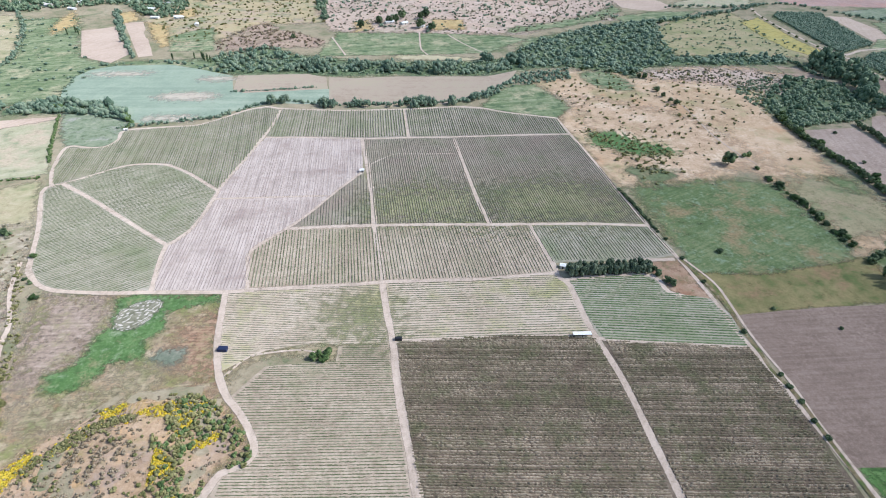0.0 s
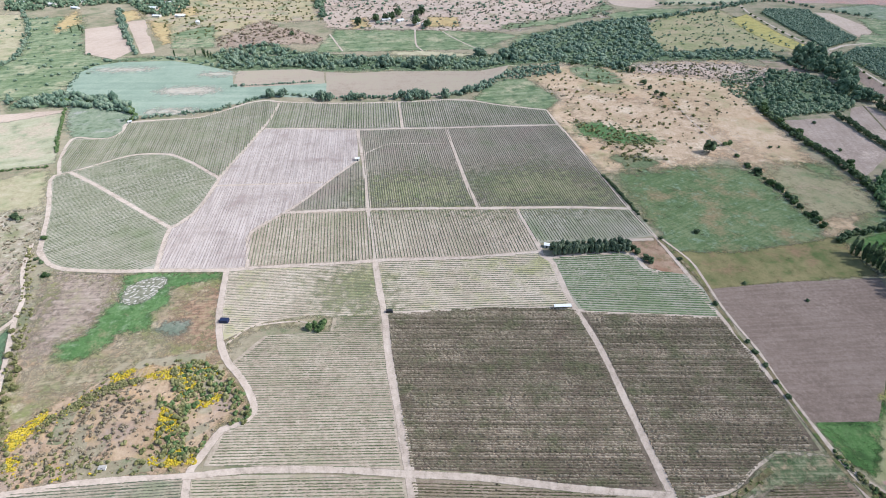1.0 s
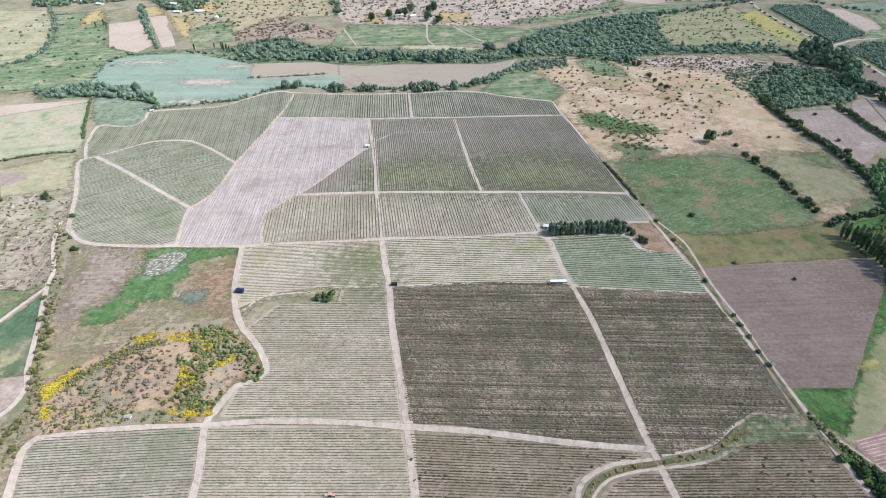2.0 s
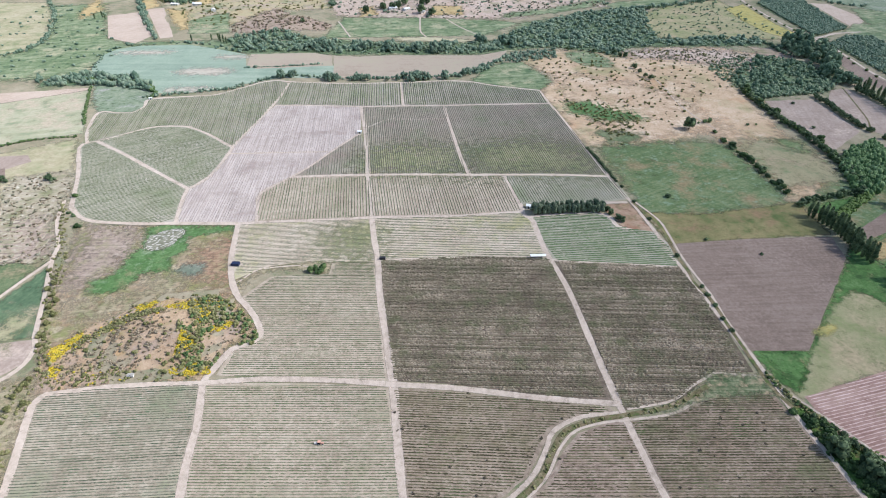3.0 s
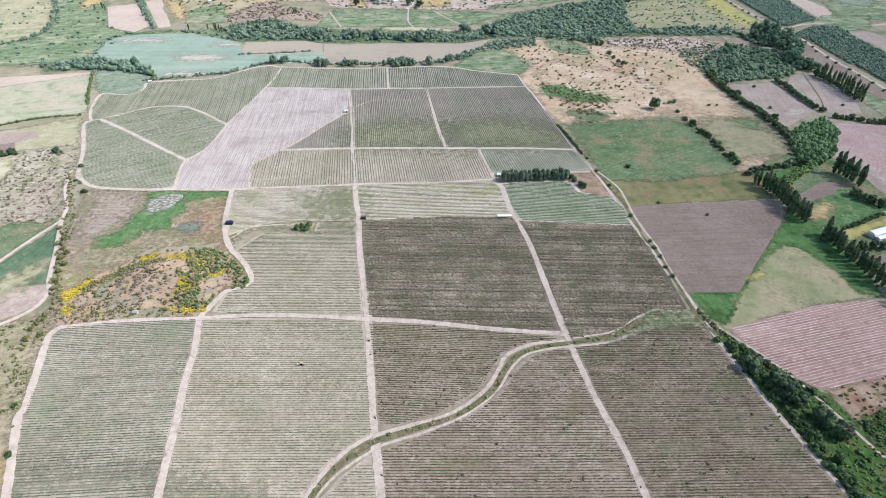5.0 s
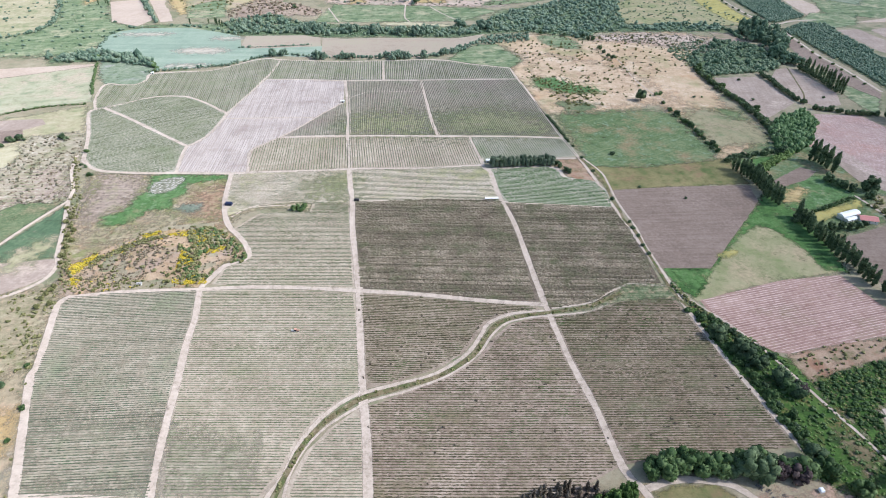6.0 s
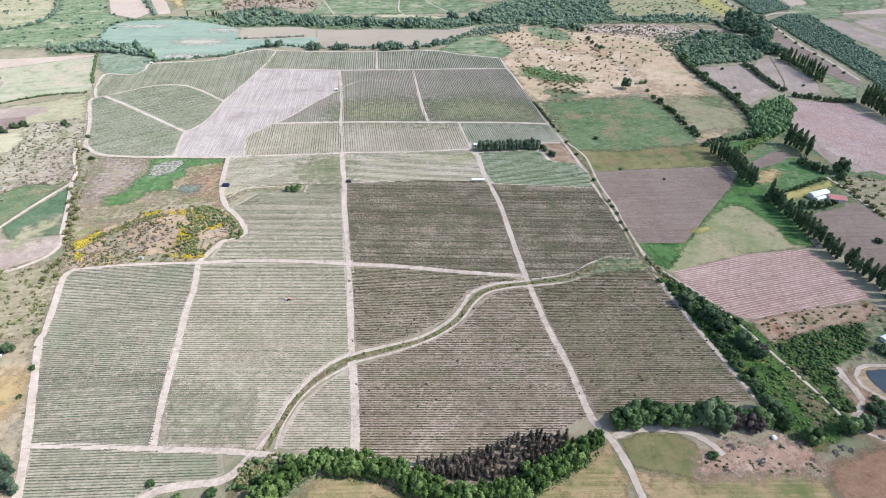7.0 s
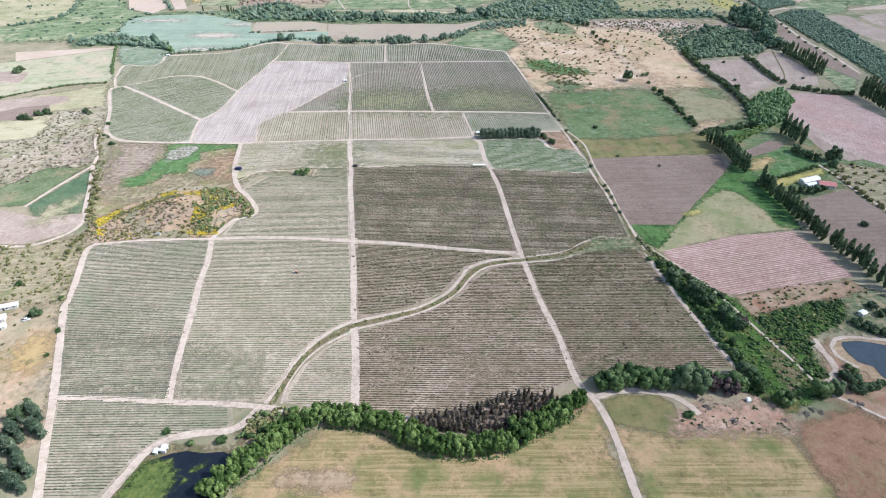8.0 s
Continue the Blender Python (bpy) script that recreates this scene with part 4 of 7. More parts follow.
M["vine_cool"] = land("cool_green_vine_leaves", lin(88, 96, 75), lin(113, 116, 93), lin(141, 139, 115), big=26, mid=3, fine=0.4, vary=0.16, patches=((lin(92, 112, 80), 20, 0.28), (lin(136, 128, 106), 14, 0.24)))
M["rough_grass"] = land("dull_tan_rough_grass", lin(146, 132, 104), lin(168, 152, 122), lin(186, 169, 140), big=40, mid=7, fine=0.9, soft=True, patches=((lin(138, 137, 98), 24, 0.26), (lin(190, 160, 130), 18, 0.36), (lin(122, 112, 84), 5, 0.16)))
M["mauve_grass"] = land("mauve_brown_dry_grass", lin(136, 119, 104), lin(158, 140, 123), lin(178, 159, 142), big=18, mid=5, fine=0.6, streak=(-4, 1.8, 0.45), soft=True, patches=((lin(148, 142, 104), 14, 0.34), (lin(180, 162, 144), 6, 0.25)))
M["red_grass"] = land("reddish_dry_grass", lin(140, 108, 84), lin(162, 130, 104), lin(178, 150, 122), big=14, mid=4, fine=0.6, streak=(-4, 1.6, 0.5), soft=True, patches=((lin(154, 146, 104), 9, 0.36),))
M["olive_meadow"] = land("olive_tan_meadow", lin(134, 124, 94), lin(157, 145, 114), lin(178, 164, 134), big=16, mid=4, fine=0.6, streak=(4, 1.6, 0.5), soft=True, patches=((lin(126, 128, 84), 10, 0.34), (lin(168, 146, 118), 8, 0.3)))
M["dull_green"] = land("dull_grey_green_weeds", lin(96, 108, 88), lin(118, 126, 106), lin(150, 150, 132), big=10, mid=3, fine=0.6, soft=True)
M["hill_pale"] = land("pale_pinkish_hillside", lin(170, 148, 128), lin(190, 169, 150), lin(206, 188, 170), big=60, mid=10, fine=0.9, soft=True, patches=((lin(158, 150, 120), 26, 0.3), (lin(206, 178, 156), 40, 0.3)))
M["shrub_pale"] = land("grey_olive_shrub_leaves", lin(110, 108, 84), lin(132, 128, 104), lin(152, 147, 124), big=40, mid=6, fine=0.9, island=0.22)
M["orange_land"] = land("golden_orange_dry_grass", lin(172, 148, 100), lin(190, 164, 112), lin(200, 178, 132), big=30, mid=8, soft=True, patches=((lin(150, 146, 100), 20, 0.25),))
M["stubble"] = land("pale_yellowish_stubble", lin(170, 160, 126), lin(184, 174, 138), lin(194, 184, 152), big=50, mid=12, fine=0.9, soft=True, streak=(20, 5, 0.2))
M["salt"] = land("white_salt_crust", lin(186, 178, 164), lin(204, 197, 184), lin(216, 210, 199), big=4, mid=1.5, fine=0.4)
M["soil_moss"] = land("mossy_brown_vineyard_soil", lin(122, 106, 89), lin(149, 131, 112), lin(175, 157, 137), big=30, mid=5, fine=0.8, contrast=1.1, patches=((lin(118, 118, 84), 16, 0.28), (lin(152, 129, 109), 20, 0.26)))
M["mound_soil"] = land("orange_tan_mound_soil", lin(158, 131, 101), lin(180, 153, 121), lin(196, 171, 140), big=22, mid=6, fine=0.8, soft=True, patches=((lin(150, 138, 90), 10, 0.3), (lin(164, 144, 128), 26, 0.34), (lin(196, 158, 112), 20, 0.2)))
M["inter_row"] = land("matted_grass_between_vines", lin(144, 134, 112), lin(162, 150, 128), lin(180, 167, 145), big=20, mid=5, fine=0.7, streak=(-5, 1.2, 0.5), soft=True, patches=((lin(148, 145, 115), 14, 0.3),))
M["creek_grass"] = land("dull_green_creek_grass", lin(88, 102, 68), lin(114, 122, 86), lin(146, 144, 112), big=14, mid=4, fine=0.7, streak=(-8, 1.4, 0.6), soft=True, patches=((lin(168, 146, 116), 8, 0.36), (lin(66, 88, 52), 6, 0.3)))
M["rubble_soil"] = land("pinkish_disturbed_soil", lin(158, 127, 104), lin(182, 150, 126), lin(200, 172, 150), big=14, mid=4, fine=0.7, soft=True, patches=((lin(136, 124, 92), 7, 0.24), (lin(172, 128, 100), 9, 0.3)))
M["purple_leaf"] = land("dark_purple_brown_leaves", lin(56, 46, 46), lin(78, 64, 62), lin(104, 88, 82), big=6, mid=2, fine=0.4, rough=0.7, vary=0.14, island=0.22)
M["copse_leaf"] = land("fresh_copse_leaves", lin(72, 100, 56), lin(98, 126, 76), lin(130, 152, 102), big=12, mid=3, fine=0.6, rough=0.8, island=0.25)
M["slough"] = land("grey_green_overgrown_hollow", lin(112, 128, 98), lin(134, 145, 116), lin(156, 160, 134), big=24, mid=6, fine=0.9, soft=True, patches=((lin(92, 112, 78), 8, 0.3), (lin(160, 158, 146), 16, 0.25)))
M["lilac_soil"] = land("pale_lilac_pink_soil", lin(160, 132, 121), lin(177, 149, 137), lin(190, 164, 152), big=60, fine=0.8, streak=(-40, 3, 0.25), patches=((lin(186, 144, 128), 50, 0.3),))
M["trunk"] = land("grey_brown_bark", lin(80, 68, 56), lin(110, 96, 80), big=2, mid=0.5, fine=0.1)
M["white"] = plain("white_painted_metal", lin(222, 222, 218), 0.5)
M["tin"] = plain("weathered_grey_tin", lin(168, 162, 152), 0.6)
M["roof_red"] = plain("faded_red_roofing", lin(190, 120, 112), 0.7)
M["wall"] = plain("whitewashed_wall", lin(200, 196, 186), 0.9)
M["navy"] = plain("dark_blue_tarpaulin", lin(34, 44, 74), 0.6)
M["dark"] = plain("dark_painted_metal", lin(40, 40, 44), 0.5)
M["glass"] = plain("dark_window_glass", lin(30, 36, 42), 0.1, 0.0, 0.5)
M["tyre"] = plain("black_rubber", lin(26, 26, 26), 0.9)
M["orange"] = plain("faded_orange_paint", lin(206, 156, 132), 0.5)


def water(name, colour, rough):
    mat = land(name, colour, tuple(v * 1.5 for v in colour[:3]) + (1,), big=14, mid=4, fine=0.8, rough=rough, bump=0.02)
    mat.node_tree.nodes["Principled BSDF"].inputs["Specular IOR Level"].default_value = 0.5
    return mat


M["pond"] = water("dark_pond_water", lin(26, 31, 38), 0.12)
M["reservoir"] = water("blue_grey_reservoir_water", lin(52, 62, 66), 0.2)
M["algae"] = land("green_algae_mat", lin(64, 82, 40), lin(88, 104, 50), lin(120, 126, 66), big=10, mid=3, fine=0.8, soft=True)

# ---- tools ----


def mesh_from(name, verts, tris, mat):
    me = bpy.data.meshes.new(name)
    v = np.asarray(verts, dtype=np.float32).reshape(-1, 3)
    f = np.asarray(tris, dtype=np.int32)
    k = f.shape[1]
    me.vertices.add(len(v))
    me.vertices.foreach_set("co", v.ravel())
    me.loops.add(f.size)
    me.loops.foreach_set("vertex_index", f.ravel())
    me.polygons.add(len(f))
    me.polygons.foreach_set("loop_start", np.arange(0, f.size, k, dtype=np.int32))
    me.update(calc_edges=True)
    me.materials.append(mat)
    return me


def part(name, bm, mat, parent, label=""):
    me = bpy.data.meshes.new(name)
    bm.to_mesh(me)
    bm.free()
    me.materials.append(mat)
    ob = new(name, me)
    ob.parent = parent
    return tagged(ob, label)


def mesh_part(name, me, parent, label=""):
    ob = new(name, me)
    ob.parent = parent
    return tagged(ob, label)


HILLS = [  # x, y, reach, height
    (-130, 203, 42, 5.0), (-330, 330, 90, 4.0), (380, 610, 130, 3.0), (160, 1180, 260, 14.0),
    (-130, 960, 90, 6.0), (-230, 1080, 130, 7.0),
]


def height(x, y):
    z = np.zeros_like(np.asarray(x, dtype=float))
    for hx, hy, reach, top in HILLS:
        d = np.clip(1 - ((x - hx) ** 2 + (y - hy) ** 2) / reach ** 2, 0, 1)
        z = z + top * d * d
    return z


layer = [0.03]


def lift():
    layer[0] += 0.0015
    return layer[0]


def inside(poly, x, y):
    """Signed distance to the outline, positive within."""
    p = np.asarray(poly, dtype=float)
    x, y = np.asarray(x, dtype=float), np.asarray(y, dtype=float)
    best = np.full(x.shape, 1e9)
    odd = np.zeros(x.shape, dtype=bool)
    for (ax, ay), (bx, by) in zip(p, np.roll(p, -1, axis=0)):
        dx, dy = bx - ax, by - ay
        t = np.clip(((x - ax) * dx + (y - ay) * dy) / max(dx * dx + dy * dy, 1e-9), 0, 1)
        best = np.minimum(best, np.hypot(x - ax - t * dx, y - ay - t * dy))
        cross = (ay > y) != (by > y)
        odd ^= cross & (x < (bx - ax) * (y - ay) / ((by - ay) if by != ay else 1e-9) + ax)
    return np.where(odd, best, -best)


def cover(name, poly, mat, feather=6.0, cell=None, label="", category="", kind="structure"):
    """A draped sheet of land whose edge frays over the feather's width."""
    p = np.asarray(poly, dtype=float)
    cell = cell or max(2.0, feather * 0.5)
    lo, hi = p.min(0) - feather, p.max(0) + feather
    nx, ny = int((hi[0] - lo[0]) / cell) + 2, int((hi[1] - lo[1]) / cell) + 2
    gx, gy = np.meshgrid(lo[0] + np.arange(nx) * cell, lo[1] + np.arange(ny) * cell)
    d = inside(p, gx, gy)
    edge = np.clip(0.5 + d / (2 * feather), 0, 1)
    keep = np.maximum.reduce([edge[:-1, :-1], edge[1:, :-1], edge[:-1, 1:], edge[1:, 1:]]) > 0
    idx = np.arange(nx * ny).reshape(ny, nx)
    quads = np.stack([idx[:-1, :-1][keep], idx[:-1, 1:][keep], idx[1:, 1:][keep], idx[1:, :-1][keep]], axis=1)
    used, inv = np.unique(quads.ravel(), return_inverse=True)
    vx, vy = gx.ravel()[used], gy.ravel()[used]
    me = mesh_from(name, np.stack([vx, vy, height(vx, vy) + lift()], axis=1), inv.reshape(-1, 4), mat)
    me.attributes.new("edge", "FLOAT", "POINT").data.foreach_set("value", edge.ravel()[used].astype(np.float32))
    return tagged(new(name, me), label, category, "", kind)


def fray(poly, step=7.0, amount=0.8):
    """The outline with more points and a little wander."""
    out = []
    for (ax, ay), (bx, by) in zip(poly, poly[1:] + poly[:1]):
        k = max(1, int(math.hypot(bx - ax, by - ay) / step))
        for i in range(k):
            x, y = ax + (bx - ax) * i / k, ay + (by - ay) * i / k
            w = noise.noise_vector((x * 0.13, y * 0.13, 0.5))
            out.append((x + w.x * amount, y + w.y * amount))
    return out


def field(name, poly, mat, label="", category="field", kind="structure", amount=0.8, z=None):
    """A flat field with a sharp, slightly wandering edge."""
    z = z or lift()
    pts = fray(poly, amount=amount)
    me = bpy.data.meshes.new(name)
    me.from_pydata([(x, y, z) for x, y in pts], [], [list(range(len(pts)))])
    me.materials.append(mat)
    ob = new(name, me)
    if me.polygons[0].normal.z < 0:
        me.flip_normals()
    return tagged(ob, label, category, "", kind)


def smooth(pts, step=4.0):
    """A flowing line through the points, with about a point every step."""
    p = [Vector(q) for q in pts]
    p = [p[0] * 2 - p[1]] + p + [p[-1] * 2 - p[-2]]
    out = []
    for a, b, c, d in zip(p, p[1:], p[2:], p[3:]):
        k = max(1, int((c - b).length / step))
        for i in range(k):
            t = i / k
            out.append(0.5 * (2 * b + (c - a) * t + (2 * a - 5 * b + 4 * c - d) * t * t + (3 * b - a - 3 * c + d) * t ** 3))
    return out + [p[-2]]


def ribbon(name, pts, width, mat, label="", category="road", kind="structure"):
    """A track of some width along a line, its verges frayed."""
    line = smooth(pts)
    z = lift()
    verts, edge = [], []
    for i, q in enumerate(line):
        way = (line[min(i + 1, len(line) - 1)] - line[max(i - 1, 0)]).normalized()
        side = Vector((-way.y, way.x))
        w = width * (1 + 0.25 * noise.noise((q.x * 0.05, q.y * 0.05, 3.0)))
        for s, e in ((-0.66, 0.0), (-0.5, 1.0), (0.0, 1.1), (0.5, 1.0), (0.66, 0.0)):
            v = q + side * s * w
            verts.append((v.x, v.y, float(height(v.x, v.y)) + z))
            edge.append(e)
    quads = [(5 * i + j, 5 * i + 5 + j, 5 * i + 6 + j, 5 * i + 1 + j) for i in range(len(line) - 1) for j in range(4)]
    quads = [q[::-1] for q in quads]
    me = mesh_from(name, verts, quads, mat)
    me.attributes.new("edge", "FLOAT", "POINT").data.foreach_set("value", np.asarray(edge, dtype=np.float32))
    return tagged(new(name, me), label, category, "", kind)


def ico(level):
    bm = bmesh.new()
    bmesh.ops.create_icosphere(bm, subdivisions=level, radius=1.0)
    v = np.array([q.co[:] for q in bm.verts])
    f = np.array([[q.index for q in t.verts] for t in bm.faces])
    bm.free()
    return v, f


ICO1, ICO2 = ico(1), ico(2)


def leaves(rng, lobes, base=ICO2, tufts=40, size=0.5, rough=0.22):
    """Verts and triangles of a crown: uneven lobes (x, y, z, rx, ry, rz) with tufts of leaves on them."""
    vs, fs, n = [], [], 0
    bv, bf = base
    for cx, cy, cz, rx, ry, rz in lobes:
        c, r = np.array([cx, cy, cz]), np.array([rx, ry, rz])
        vs.append(c + bv * r * rng.uniform(1 - rough, 1 + rough, (len(bv), 1)))
        fs.append(bf + n)
        n += len(bv)
        if tufts:
            d = rng.normal(size=(tufts, 3))
            d /= np.linalg.norm(d, axis=1)[:, None]
            at = c + d * r * rng.uniform(0.85, 1.25, (tufts, 1))
            tri = at[:, None, :] + rng.normal(size=(tufts, 3, 3)) * size
            vs.append(tri.reshape(-1, 3))
            fs.append(np.arange(tufts * 3).reshape(-1, 3) + n)
            n += tufts * 3
    return np.concatenate(vs), np.concatenate(fs)


def spots(rng, poly, count, gap=0.0, margin=0.0):
    """Random places within an outline, no nearer to one another than the gap."""
    p = np.asarray(poly, dtype=float)
    lo, hi = p.min(0), p.max(0)
    out, cells = [], {}
    for _ in range(60):
        q = rng.uniform(lo, hi, (count * 3, 2))
        q = q[inside(p, q[:, 0], q[:, 1]) > margin]
        for x, y in q:
            if gap:
                k = (int(x // gap), int(y // gap))
                if any((x - a) ** 2 + (y - b) ** 2 < gap * gap for i in (-1, 0, 1) for j in (-1, 0, 1) for a, b in cells.get((k[0] + i, k[1] + j), ())):
                    continue
                cells.setdefault(k, []).append((x, y))
            out.append((x, y))
            if len(out) >= count:
                return out
    return out


def clump_mesh(rng, base, tufts, spread=0.55):
    """Unit shrub: a few lobes in a ball about 1 high and 1 in radius."""
    k = rng.integers(3, 6)
    lobes = [(rng.uniform(-spread, spread), rng.uniform(-spread, spread), rng.uniform(0.3, 0.6), *rng.uniform((0.4, 0.4, 0.3), (0.62, 0.62, 0.5))) for _ in range(k)]
    return leaves(rng, lobes, base, tufts, 0.1, 0.3)


def thicket(name, places, mat, label, category, seed=1, base=ICO1, tufts=6):
    """Many shrubs or far trees, (x, y, radius, height) each, as one mesh."""
    rng = np.random.default_rng(seed)
    kinds = [clump_mesh(rng, base, tufts) for _ in range(9)]
    vs, fs, n = [], [], 0
    for x, y, r, h in places:
        v, f = kinds[rng.integers(len(kinds))]
        a = rng.uniform(0, 6.283)
        c, s = math.cos(a), math.sin(a)
        q = v.copy()
        q[:, 0], q[:, 1] = (v[:, 0] * c - v[:, 1] * s) * r, (v[:, 0] * s + v[:, 1] * c) * r
        q[:, 2] = v[:, 2] * h
        q += (x, y, float(height(x, y)))
        vs.append(q)
        fs.append(f + n)
        n += len(q)
    return tagged(new(name, mesh_from(name, np.concatenate(vs), np.concatenate(fs), mat)), label, category, "", "stuff")

# ---- ground ----
gx = np.concatenate([np.linspace(-3000, -520, 12), np.arange(-500, 900, 12), np.linspace(920, 3500, 12)])
gy = np.concatenate([np.linspace(-2500, -220, 12), np.arange(-200, 1500, 12), np.linspace(1520, 3600, 12)])
GX, GY = np.meshgrid(gx, gy)
gi = np.arange(GX.size).reshape(GX.shape)
ground_mesh = mesh_from("ground", np.stack([GX.ravel(), GY.ravel(), height(GX, GY).ravel()], axis=1),
                        np.stack([gi[:-1, :-1].ravel(), gi[:-1, 1:].ravel(), gi[1:, 1:].ravel(), gi[1:, :-1].ravel()], axis=1), M["ground"])
tagged(new("ground", ground_mesh), "dry grassland with patches of green and tan", "ground", "", "structure")

# ---- open land ----


def oval(x, y, rx, ry, angle=0):
    c, s = math.cos(radians(angle)), math.sin(radians(angle))
    ring = [(rx * math.cos(t * math.pi / 6), ry * math.sin(t * math.pi / 6)) for t in range(12)]
    return [(x + a * c - b * s, y + a * s + b * c) for a, b in ring]


cover("valley", NORTH_VALLEY, M["pasture_north"], 14, label="green valley land along the river wood", category="land")
cover("green_land", EAST_GREEN, M["green_field"], 10, label="green land between hedges and bare plots", category="land")
cover("pond_bank", POND_BANK, M["creek"], 4, label="grassy olive bank round the pond", category="land")
cover("scrubland", SCRUB, M["scrub"], 12, label="dry tan scrubland dotted with small bushes", category="land")
cover("hillside", BROWN_HILL, M["hill_pale"], 14, label="pinkish brown hillside dotted with shrubs", category="land")
cover("golden_slope", GOLD_SLOPE, M["gold"], 14, label="golden dry grass slope with scattered bushes", category="land")
cover("knoll", BROWN_KNOLL, M["brown_hill"], 10, label="low brown knoll with scattered shrubs", category="land")
cover("pasture", NW_GREEN, M["pasture_north"], 14, label="patchy green pasture behind the blue-green crop", category="land")
cover("pasture", NORTH_GREEN, M["pasture_north"], 6, label="green pasture beside the river wood", category="land")
cover("dry_meadow", NW_TAN, M["pale_dry"], 10, label="pale dry meadow beyond the pasture", category="land")
cover("green_field", NORTH_PLOT, M["pasture_north"], 4, label="small green field beside far houses", category="field")
cover("wood_floor", EAST_WOOD, M["wood_floor"], 8, label="shaded green undergrowth of the wood", category="land")
cover("wood_floor", RIVER_WOOD, M["wood_floor"], 14, label="green undergrowth of the riverside wood", category="land")
cover("wood_floor", NW_WOOD, M["wood_floor"], 8, label="green undergrowth beside the pale fields", category="land")
cover("wood_floor", BIG_WOOD, M["wood_floor"], 8, label="shaded green undergrowth of the woodland", category="land")
cover("green_land", TOP_GREEN, M["pasture_north"], 8, label="green land beyond the woodland", category="land")
cover("rough_land", OLIVE_LAND, M["meadow"], 8, label="olive-green rough land with scattered bushes", category="land")
cover("marsh", MARSH_GREEN, M["pasture_north"], 6, label="green marshy ground beyond the vineyard", category="land")
cover("warm_scrub", SCRUB_WARM, M["scrub_warm"], 16, label="orange-tan bare part of the scrubland", category="land")
cover("pale_scrub", SCRUB_TOP, M["hill_pale"], 20, label="pinkish pale slope of the scrubland", category="land")
cover("green_patch", SCRUB_GREEN, M["damp"], 9, label="green patch on the dry scrubland", category="land")
cover("green_patch", SCRUB_GREEN_B, M["green_crop"], 9, label="small greenish patch on the scrubland", category="land")
cover("green_patch", MARSH_UPPER, M["pasture_north"], 9, label="pale green patch at the scrubland's edge", category="land")
cover("meadow", MEADOW_EDGE, M["yellow_grass"], 16, label="greenish dry meadow beside the hedge", category="land")
cover("meadow", MEADOW_SOFT, M["green_field"], 8, label="green patch in the dry meadow", category="land")
cover("slough", SLOUGH_GREEN, M["slough"], 5, label="green overgrown hollow beside the vineyard", category="land")
cover("wetland", WETLAND, M["wet"], 5, label="dry reddish and olive wetland grass", category="land")
cover("mauve_grass", WET_MAUVE, M["mauve_grass"], 18, label="mauve-brown dry grass in faint mown rows", category="land")
cover("red_grass", WET_RED, M["red_grass"], 16, label="reddish dry grass beside the winding road", category="land")
cover("olive_grass", WET_OLIVE, M["olive_meadow"], 12, label="olive and tan grass below the mound", category="land")
cover("weed_patch", WET_GREY, M["dull_green"], 4, label="grey-green patch of weeds in dry grass", category="land")
cover("wet_meadow", WET_GREEN, M["damp"], 4, label="bright green strip of damp grass", category="land")
dry_pool = cover("dry_pool", DRY_POOL, M["cracked"], 2, label="dried pool with a white cracked crust", category="land")
cover("mound", MOUND, M["mound_soil"], 5, label="low brown mound with shrubs and yellow broom", category="land")
cover("rim_grass", MOUND_RIM, M["creek"], 4, label="olive overgrown rim of the mound", category="land")
cover("golden_ground", MOUND_GOLD, M["orange_grass"], 6, label="orange-gold dry grass on the mound", category="land")
cover("broom_ground", MOUND_BROOM_B, M["broom_ground"], 2, label="yellow flowering ground on the mound", category="land")
for patch in (MOUND_BROOM, BROOM_WEST, BROOM_CORNER, BROOM_TOP, BROOM_EAST, BROOM_SOUTH):
    cover("broom_ground", patch, M["broom_ground"], 2, label="bright yellow ground under flowering broom", category="land")
cover("bank", BANK, M["olive_meadow"], 3, label="bare earth bank between vineyard blocks", category="land")
cover("yellow_meadow", WEST_YELLOW, M["pale_dry"], 6, label="yellowish dry meadow on the slope", category="land")
cover("hill_scrub", WEST_SCRUB, M["stony"], 8, label="stony brown slope with low shrubs", category="land")
cover("hill_mauve", WEST_MAUVE, M["mauve_grass"], 12, label="mauve-brown part of the shrubby slope", category="land")
cover("rough_grass", WEST_GRASS, M["rough_grass"], 6, label="dry rough grass beside the vineyard", category="land")
cover("olive_grass", WEST_OLIVE, M["olive_meadow"], 10, label="olive-grey rough grass with low shrubs", category="land")
cover("green_field", GREEN_FIELD, M["green_field"], 11, label="uneven green pasture beside the vineyard", category="field")
cover("yellow_meadow", YELLOW_MEADOW, M["meadow_east"], 3, label="yellow-green meadow beside ploughed land", category="field")
cover("green_field", GREEN_TRIANGLE, M["verdant"], 2.5, label="small bright green field behind poplars", category="field")
cover("yellow_plot", YELLOW_PLOT, M["golden_crop"], 4, label="yellow flowering plot beside the barn", category="land")
cover("dry_ground", HOUSE_SCRUB, M["olive_meadow"], 6, label="dry bushy ground beside the farmhouse", category="land")
cover("meadow", MEADOW_BED, M["meadow"], 3, label="pale green meadow with bare patches", category="field")
cover("green_bank", TRACK_WEDGE, M["verdant"], 2, label="bright green weeds beside the track", category="land")
cover("green_bank", GREEN_BANK, M["verdant"], 3, label="lush bright green bank of weeds", category="land")
cover("dry_strip", DRY_STRIP, M["bare"], 3, label="bare dry strip dotted with bushes", category="land")
